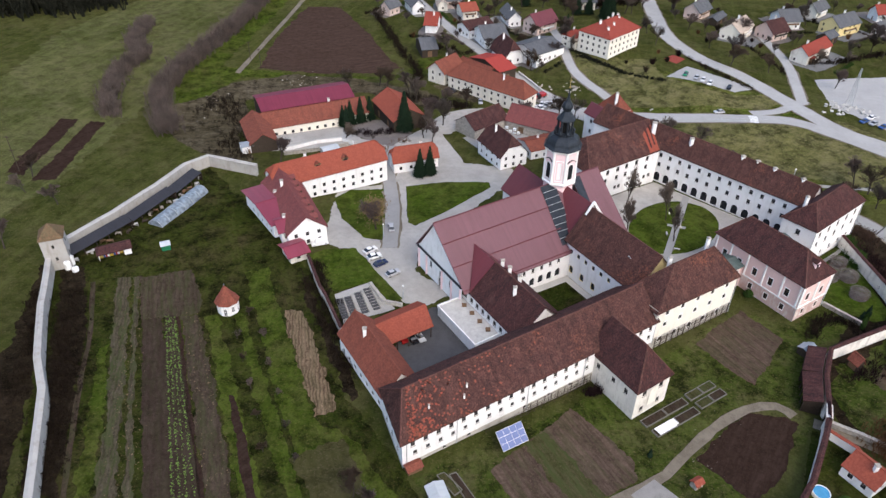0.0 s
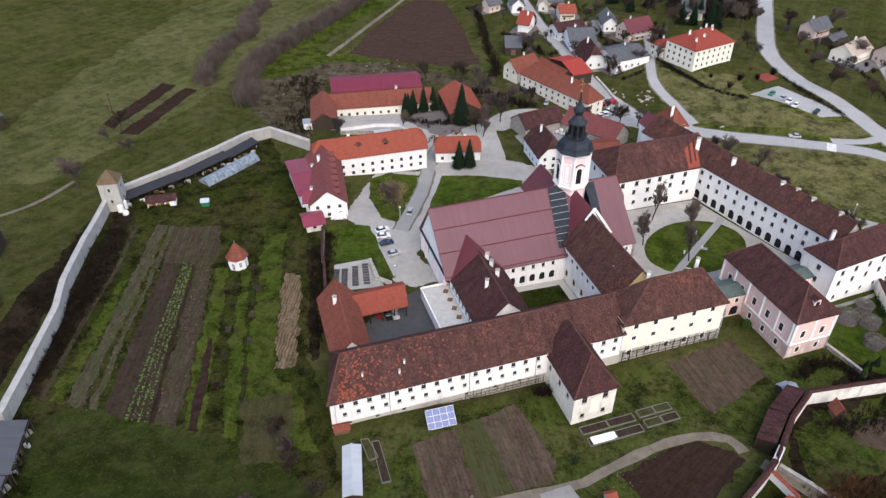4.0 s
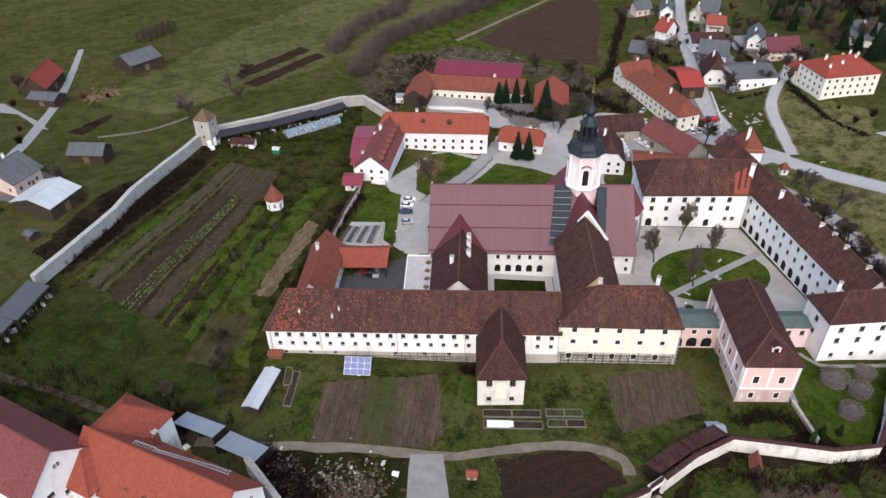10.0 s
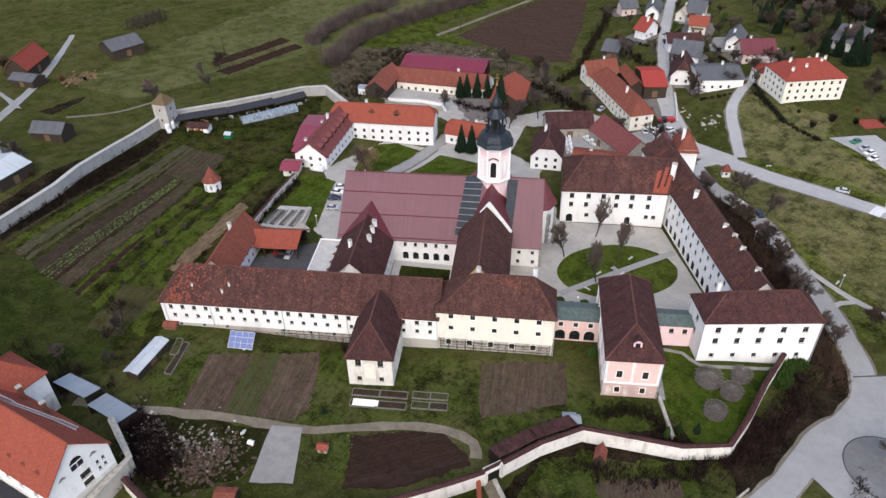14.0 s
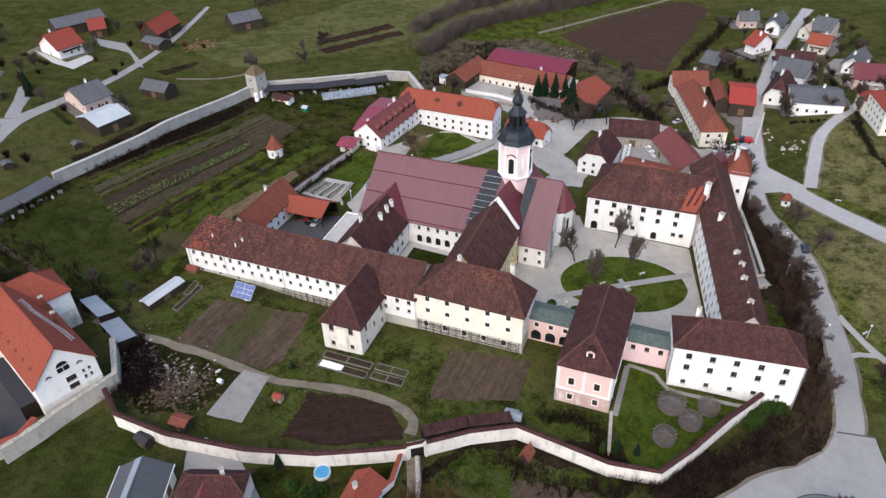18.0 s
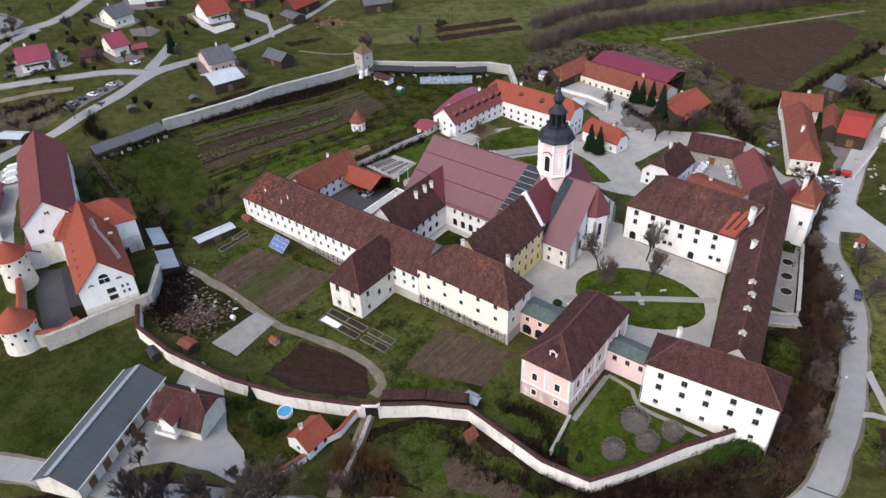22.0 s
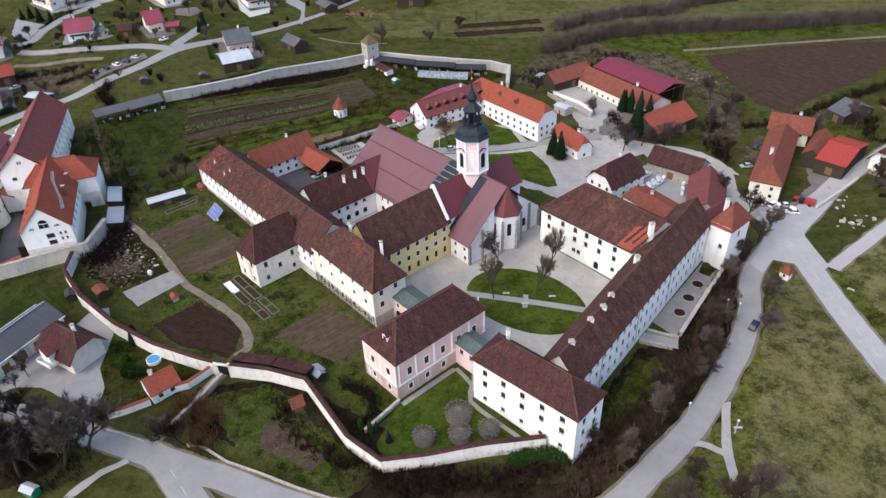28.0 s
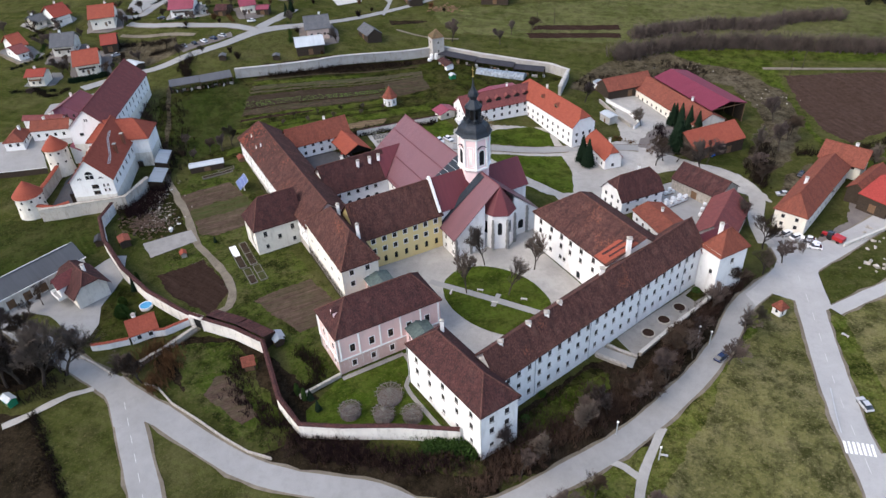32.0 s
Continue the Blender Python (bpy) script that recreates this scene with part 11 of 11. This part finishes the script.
for i, (x, y) in enumerate([(-137.9, 11.4), (-134.8, 22.0), (-129.3, 61.5)] + [(-87.6, 15.3), (-96.4, 3.9)]):
    car(x, y, 100 + 7 * i, ("black", "navy", "white", "white", "silver")[i])
for i, (x, y) in enumerate([(-12.3, 260.9), (14.9, 278.1), (3.0, 288.1)]):
    car(x, y, 40 + 50 * i, ("blue", "silver", "black")[i])
for i, (x, y) in enumerate([(166.7, 258.7), (169.7, 257.0), (172.3, 254.4), (171.0, 262.1)]):
    car(x, y, 30, ("blue", "silver", "blue", "white")[i])
for i, (x, y) in enumerate([(-9.7, 128.6), (-7.2, 128.5), (-5.5, 129.2)]):
    car(x, y, 120, ("red", "black", "silver")[i])

for i, (x, y) in enumerate([(-100.6, 36.6), (-103.4, 40.4), (-106.0, 44.4), (-109.0, 48.0), (-112.0, 51.6)]):
    car(x, y, 40 + 6 * i, ("silver", "black", "white", "navy", "silver")[i])

# red tractor at the village hall
tx, ty_ = [(39.3, 283.7)][0]
trc = thing("tractor", tx, ty_, ground_z(tx, ty_) + 0.2, "red farm tractor with a rusty trailer load", "tractor", "", 40)
bm = bmesh.new()
loft(bm, [[(x, -0.5, 0.7), (x, 0.5, 0.7), (x, 0.45, h), (x, -0.45, h)] for x, h in ((-2.0, 1.4), (-0.4, 1.6), (-0.3, 1.7))])
part("bonnet", bm, "paint_red", trc)
bm = bmesh.new()
loft(bm, [[(x, -0.8, 0.9), (x, 0.8, 0.9), (x, w, h), (x, -w, h)] for x, h, w in ((-0.3, 2.3, 0.7), (1.2, 2.4, 0.7))])
part("cab", bm, "car_glass", trc)
bm = bmesh.new()
box(bm, 1.5, 4.6, -1.2, 1.2, 0.8, 2.0)
part("trailer", bm, "paint_red", trc)
for x, y, r_ in ((-1.5, 0.8, 0.5), (-1.5, -0.8, 0.5), (0.7, 0.95, 0.85), (0.7, -0.95, 0.85), (3.4, 1.1, 0.5), (3.4, -1.1, 0.5)):
    bm = bmesh.new()
    ring(bm, [(r_ * 0.5, -0.2), (r_, -0.16), (r_, 0.16), (r_ * 0.5, 0.2)], 14)
    part("wheel", bm, "tyre", trc, "", pose(x, y, r_, 90))

# ---------------------------------------------------------------- round about
# swimming pool
px_, py_ = [(76.6, 86.6)][0]
pool = thing("garden_pool", px_, py_, ground_z(px_, py_), "round blue above-ground pool with a white rim", "pool")
simple("pool_blue", (0.05, 0.22, 0.42), (0.08, 0.30, 0.5), 1.0, 0.3)
bm = bmesh.new()
ring(bm, [(1.75, 0), (1.75, 0.95), (1.62, 0.95), (1.62, 0.75)], 24, cap=False)
part("pool_wall", bm, "white_paint", pool)
bm = bmesh.new()
ring(bm, [(1.63, 0.5), (1.63, 0.8)], 24)
part("pool_cover", bm, "pool_blue", pool)
# hayrack
ha, hb = [(-207.3, 202.3), (-209.4, 222.5)]
a, b = Vector(ha), Vector(hb)
m = (a + b) / 2
rack = thing("hayrack", m.x, m.y, ground_z(m.x, m.y), "grey timber double hayrack frame on the meadow", "hayrack", "", math.degrees(math.atan2(b.y - a.y, b.x - a.x)))
hl = (b - a).length / 2
for i in range(6):
    for y in (-2, 2):
        bm = bmesh.new()
        box(bm, -hl + 2 * hl * i / 5 - 0.25, -hl + 2 * hl * i / 5 + 0.25, y - 0.25, y + 0.25, -0.3, 5)
        part("post", bm, "wood_dark", rack)
for z in (1.2, 2.2, 3.2, 4.2, 5.0):
    for y in (-2, 2):
        bm = bmesh.new()
        box(bm, -hl, hl, y - 0.13, y + 0.13, z - 0.13, z + 0.13)
        part("rail", bm, "wood_dark", rack)
for i in range(6):
    bm = bmesh.new()
    beam(bm, (-hl + 2 * hl * i / 5, -2.2, 5), (-hl + 2 * hl * i / 5, 2.2, 5), 0.2)
    part("tie_beam", bm, "wood_dark", rack)


def pole(name, x, y, h, label, category, mat="wood_dark", arms=True):
    ob = thing(name, x, y, ground_z(x, y), label, category, name.replace("_", " ") + "s")
    bm = bmesh.new()
    ring(bm, [(0.16, -0.3), (0.1, h)], 7)
    part("pole", bm, mat, ob)
    bm = bmesh.new()
    if arms:
        box(bm, -0.9, 0.9, -0.07, 0.07, h - 0.6, h - 0.42)
        part("cross_arm", bm, mat, ob)
    else:
        ring(bm, [(0.12, h), (0.3, h + 0.15), (0.22, h + 0.4)], 8)
        part("lamp_head", bm, "white_paint", ob)


for x, y in [(-142.4, 205.7), (-92.2, 321.6)] + [(-148.8, 214.9), (-85.7, 313.9)] + [(-122.5, 298.0), (-169.0, 10.9)]:
    pole("power_pole", x, y, 8.5, "weathered wooden power pole with a cross arm", "pole")
for x, y in [(-17.9, 174.2), (-10.4, 144.9)] + [(96.7, 222.8), (116.4, 209.2), (122.9, 217.2), (87.7, 236.3), (85.7, 234.0)] + [(71.4, 161.6)]:
    pole("lamp_post", x, y, 4.0, "slim grey lamp post with a pale head", "lamp", "zinc", False)
# lattice mast at the depot
mx, my = [(168.3, 275.4)][0]
mast = thing("lattice_mast", mx, my, ground_z(mx, my), "grey steel lattice power mast on the depot yard", "mast")
bm = bmesh.new()
for i in range(4):
    a = math.pi / 4 + i * math.pi / 2
    a2 = a + math.pi / 2
    beam(bm, (1.4 * math.cos(a), 1.4 * math.sin(a), 0), (0.2 * math.cos(a), 0.2 * math.sin(a), 16), 0.14)
    for k in range(7):
        f0, f1 = k / 8, (k + 1) / 8
        r0, r1 = 1.4 - 1.2 * f0, 1.4 - 1.2 * f1
        beam(bm, (r0 * math.cos(a), r0 * math.sin(a), 16 * f0), (r1 * math.cos(a2), r1 * math.sin(a2), 16 * f1), 0.08)
part("lattice", bm, "zinc", mast)

# roadside chapel
cx_, cy_ = [(74.7, 257.6)][0]
cz = ground_z(cx_, cy_)
d = Vector((math.cos(ABBEY), math.sin(ABBEY))) * 1.25
n = Vector((-d.y, d.x))
q = Vector((cx_, cy_))
building("wayside_chapel", [tuple(q - d - n), tuple(q + d - n), tuple(q + d + n), tuple(q - d + n)], cz, cz + 2.7, (tuple(q - d * 0.2), tuple(q + d * 0.2), cz + 4.2), "small white wayside chapel with a red tiled roof", "chapel", "tiles_rust", "plaster_white", ("hip", "hip"), {1: [(0.2, 1.9, 1.0, "arch", [1.25])], 0: [(0.8, 1.1, 0.8, "arch", [1.25])]}, 0.3)


# rubble, planks and stones
def rubble(name, pts, count, lo, hi, mat, label, seed, spread_=4.0):
    rnd_ = random.Random(seed)
    vs, fs = [], []
    for i in range(count):
        c = rnd_.choice(pts)
        x, y = c[0] + rnd_.gauss(0, spread_), c[1] + rnd_.gauss(0, spread_)
        s_ = rnd_.uniform(lo, hi)
        z = ground_z(x, y) + rnd_.uniform(0, 0.6) * max(0, 1 - math.hypot(x - c[0], y - c[1]) / spread_)
        e = Euler((rnd_.uniform(-0.5, 0.5), rnd_.uniform(-0.5, 0.5), rnd_.uniform(0, 3)))
        m_ = e.to_matrix()
        k = len(vs)
        for dx, dy, dz in ((-1, -1, -1), (1, -1, -1), (1, 1, -1), (-1, 1, -1), (-1, -1, 1), (1, -1, 1), (1, 1, 1), (-1, 1, 1)):
            v = m_ @ Vector((dx * s_ * rnd_.uniform(0.6, 1.3), dy * s_ * rnd_.uniform(0.4, 0.9), dz * s_ * rnd_.uniform(0.2, 0.6)))
            vs.append((x + v.x, y + v.y, z + v.z + s_ * 0.3))
        for f in ((0, 3, 2, 1), (4, 5, 6, 7), (0, 1, 5, 4), (1, 2, 6, 5), (2, 3, 7, 6), (3, 0, 4, 7)):
            fs.append(tuple(k + i_ for i_ in f))
    me = bpy.data.meshes.new(name)
    me.from_pydata(vs, [], fs)
    me.materials.append(MATS[mat])
    return tagged(new(name, me), label, "rubble", "", "stuff")


rubble("rubble_heap", [(19.3, 68.0), (24.2, 67.3), (28.9, 71.1), (34.6, 73.9)], 520, 0.08, 0.36, "rubble_grey", "grey heap of stones and boards", 1, 3.2)
rubble("rubble_heap", [(34.1, 69.8), (36.6, 73.7), (34.5, 66.6)], 420, 0.15, 0.5, "earth_clod", "brown heap of earth clods", 2, 3.0)
rubble("white_scraps", [(16.7, 68.4), (20.7, 69.2), (27.8, 76.4), (33.9, 79.1), (27.0, 70.0)], 26, 0.15, 0.5, "concrete", "scattered white sheets and boards", 3, 2.0)
rubble("farm_scraps", [(-98.8, 270.6), (-91.4, 260.3), (-92.6, 277.8), (-68.0, 299.4), (-62.5, 296.9)], 40, 0.12, 0.35, "stone", "pale building rubble behind the farm", 4, 4.0)
simple("shrink_wrap", (0.72, 0.74, 0.75), (0.55, 0.57, 0.6), 3.0, 0.35, 0.1)
bale_bm, pal_bm = bmesh.new(), bmesh.new()
box(bale_bm, -0.58, 0.58, -0.48, 0.48, 0.16, 1.15)
bmesh.ops.bevel(bale_bm, geom=bale_bm.edges[:], offset=0.08, segments=2, affect="EDGES")
for y_ in (-0.42, 0, 0.42):
    box(pal_bm, -0.6, 0.6, y_ - 0.06, y_ + 0.06, 0, 0.1)
box(pal_bm, -0.6, 0.6, -0.5, 0.5, 0.1, 0.15)
BALE, PALLET = as_mesh("bale", bale_bm, "shrink_wrap"), as_mesh("pallet", pal_bm, "wood_brown")
for (p0, p1), n_, rows_n in (([(25.3, 236.9), (19.3, 245.4)], 8, 2), ([(28.5, 248.0), (19.6, 252.7)], 7, 1), ([(15.7, 239.9), (14.5, 242.4)], 3, 1)):
    a, b = Vector(p0), Vector(p1)
    d = (b - a).normalized()
    n = Vector((-d.y, d.x))
    for i in range(n_):
        for j in range(rows_n):
            for k in range(1 + (i * 7 + j) % 2):
                q = a.lerp(b, i / (n_ - 1)) + n * 1.4 * j
                ob = thing("wrapped_pallet", q.x, q.y, ground_z(q.x, q.y) + 0.12 + 1.16 * k, "white shrink-wrapped pallet in the farm court", "pallet", "wrapped pallets", math.degrees(math.atan2(d.y, d.x)) + (i * 13) % 9)
                part("bale", BALE, None, ob)
                part("pallet", PALLET, None, ob)
rubble("depot_scraps", [(161.8, 272.6), (165.5, 270.3), (169.2, 268.0)], 60, 0.3, 0.8, "concrete", "piled stone at the depot yard", 6, 3.0)
rubble("stone_yard", [(35.4, 296.8), (39.7, 299.4), (43.6, 294.7)], 12, 0.35, 0.8, "stone", "pale stone slabs lying on the grass", 7, 1.6)
rubble("stone_yard", [(54.0, 295.7), (56.1, 292.9), (51.9, 288.5), (57.0, 290.2)], 14, 0.35, 0.8, "stone", "pale stone slabs lying on the grass", 8, 1.6)
rubble("field_stones", [(54.0, 97.1), (59.7, 101.9), (65.9, 106.0), (56.1, 92.9)], 30, 0.07, 0.16, "rubble_grey", "small pale stones along the plot edge", 9, 2.0)
rubble("log_pile", [(-172.2, 157.7), (-170.3, 152.8), (-170.9, 160.8)], 80, 0.3, 0.7, "wood_brown", "stacked brown logs by the farm track", 10, 2.5)
CROPS, STUBS = [], []
for k in range(4):
    a, b = [Vector(q).lerp(Vector(r_), (k + 0.5) / 4) for q, r_ in zip([(-71.0, 135.6), (-51.1, 79.4)], [(-68.6, 136.3), (-45.6, 80.0)])]
    CROPS += [tuple(a.lerp(b, i / 80)) for i in range(81)]
for q, r_ in zip([(-83.3, 149.9), (-85.1, 148.5), (-65.7, 135.4), (-63.4, 136.2)], [(-58.4, 78.8), (-62.0, 78.5), (-43.6, 80.2), (-40.1, 80.5)]):
    STUBS += [tuple(Vector(q).lerp(Vector(r_), i / 80)) for i in range(81)]
rubble("garden_tufts", STUBS, 700, 0.06, 0.16, "straw_rows", "dry plant stubs along the vegetable rows", 11, 1.2)
rubble("crop_heads", CROPS, 1500, 0.08, 0.19, "crop_leaf", "pale green cabbage rows in the garden", 12, 0.22)


# small huts and boxes
def small_hut(x, y, w, l, h, rise, turn, wall, roof, label, category="hut"):
    ob = thing("garden_hut", x, y, ground_z(x, y), label, category, "garden huts", turn)
    bm = bmesh.new()
    box(bm, -l / 2, l / 2, -w / 2, w / 2, -0.4, h)
    part("wall", bm, wall, ob)
    o = 0.25
    part("roof", slab([[(-l / 2 - o, -w / 2 - o, h), (l / 2 + o, -w / 2 - o, h), (l / 2 + o, 0, h + rise), (-l / 2 - o, 0, h + rise)], [(-l / 2 - o, 0, h + rise), (l / 2 + o, 0, h + rise), (l / 2 + o, w / 2 + o, h), (-l / 2 - o, w / 2 + o, h)]], 0.08), roof, ob)
    bm = bmesh.new()
    box(bm, -0.4, 0.4, -w / 2 - 0.04, -w / 2 - 0.005, 0, min(1.8, h - 0.1))
    part("door", bm, "wood_brown", ob)


for (x, y), w_, l_, h_, t_, wl, rf, lb in zip(
        [(52.2, 88.4), (39.2, 79.6)] + [(46.5, 67.7), (46.3, 59.5), (90.6, 127.2)] + [(-5.3, 89.9)] + [(-2.1, 53.6)] + [(89.6, 127.0)] + [(112.4, 68.2), (-88.9, 58.6), (-94.9, 81.8)] + [(-41.6, 228.8), (-71.5, 229.1)],
        (1.6, 0.7, 3.0, 2.2, 2.2, 2.0, 2.0, 2.6, 2, 3, 3, 4, 4), (2.0, 0.9, 4.0, 3.4, 2.6, 3.2, 3.0, 2.6, 3, 3, 3, 6, 5), (1.4, 1.0, 2.2, 2.0, 2.0, 1.2, 2, 2.0, 2, 2, 2, 3, 3), (30, 20, 35, 20, 40, 30, 10, 35, 60, 10, 10, 30, 25),
        ("stone", "white_paint", "wood_dark", "wood_dark", "wood_dark", "wood_brown", "wood_dark", "wood_dark", "paint_green", "wood_dark", "wood_dark", "concrete", "plaster_white"),
        ("tiles_orange", "white_paint", "tiles_rust", "sheet_black", "sheet_grey", "tiles_rust", "sheet_grey", "sheet_grey", "sheet_pale", "tiles_grey", "tiles_grey", "sheet_pale", "sheet_grey"),
        ("small stone oven with an orange tiled roof", "small white box on the garden grass", "small red-roofed hut behind the garden wall", "black timber hut beside the wall", "small grey-roofed hut at the wall corner",
         "low brown shed at the abbey corner", "small grey sheet-roofed shed by the castle", "pale sheet-roofed hut at the wall bend", "turquoise container hut by the road", "small dark field hut", "small dark field hut", "pale flat-roofed shed in the farmyard", "small shed in the farmyard")):
    small_hut(x, y, w_, l_, h_, 0.5 if "white_paint" in wl else 0.7, t_, wl, rf, lb)
# benches in the court and on the meadow
for (x, y), t_ in zip([P(108.0, 27.6), P(111.5, 34.9), P(118.0, 35.5), P(121, 43)] + [(121.9, 218.4), (85.1, 270.1)], (-10, 80, 80, 80, 80, 40)):
    ob = thing("bench", x, y, ground_z(x, y) + 0.1, "pale stone bench with a wooden seat", "bench", "benches", t_)
    bm = bmesh.new()
    box(bm, -0.9, 0.9, -0.25, 0.25, 0.4, 0.5)
    part("seat", bm, "concrete", ob)
    for sx in (-0.7, 0.7):
        bm = bmesh.new()
        box(bm, sx - 0.1, sx + 0.1, -0.2, 0.2, 0, 0.4)
        part("leg", bm, "stone", ob)
# statues and fountain in the corner garden by the arcade
x, y = P(103.6, 17.8)
ob = thing("garden_cupola", x, y, ground_z(x, y), "small copper-green garden cupola among evergreen bushes", "cupola")
bm = bmesh.new()
ring(bm, [(1.6, 0), (1.6, 1.6), (1.9, 1.7), (1.2, 2.6), (0.3, 3.2), (0, 3.8)], 10)
part("cupola_body", bm, "copper_green", ob)
# scaffold-like trellis in front of the long range
tre = thing("trellis", *P(28, -0.6), -2.6, "thin weathered trellis along the abbey front", "trellis")
for i in range(16):
    u = 20 + 1.9 * i
    p = local(tre, *P(u, -0.9 + 0.006 * u), -2.6)
    bm = bmesh.new()
    beam(bm, p, p + Vector((0, 0, 2.4)), 0.09)
    part("trellis_post", bm, "wood_dark", tre)
for z in (-1.6, -0.7, -0.2):
    bm = bmesh.new()
    beam(bm, local(tre, *P(20, -0.85), z), local(tre, *P(48.5, -0.65), z), 0.06)
    part("trellis_rail", bm, "wood_dark", tre)
tre = thing("trellis", *P(84, -0.4), -2.8, "thin weathered trellis along the cream wing", "trellis")
for i in range(14):
    p = local(tre, *P(71 + 2.0 * i, 0.1), -2.8)
    bm = bmesh.new()
    beam(bm, p, p + Vector((0, 0, 3.6)), 0.08)
    part("trellis_post", bm, "wood_dark", tre)
for z in (-1.2, 0.2, 0.7):
    bm = bmesh.new()
    beam(bm, local(tre, *P(71, 0.12), z), local(tre, *P(97, 0.05), z), 0.06)
    part("trellis_rail", bm, "wood_dark", tre)
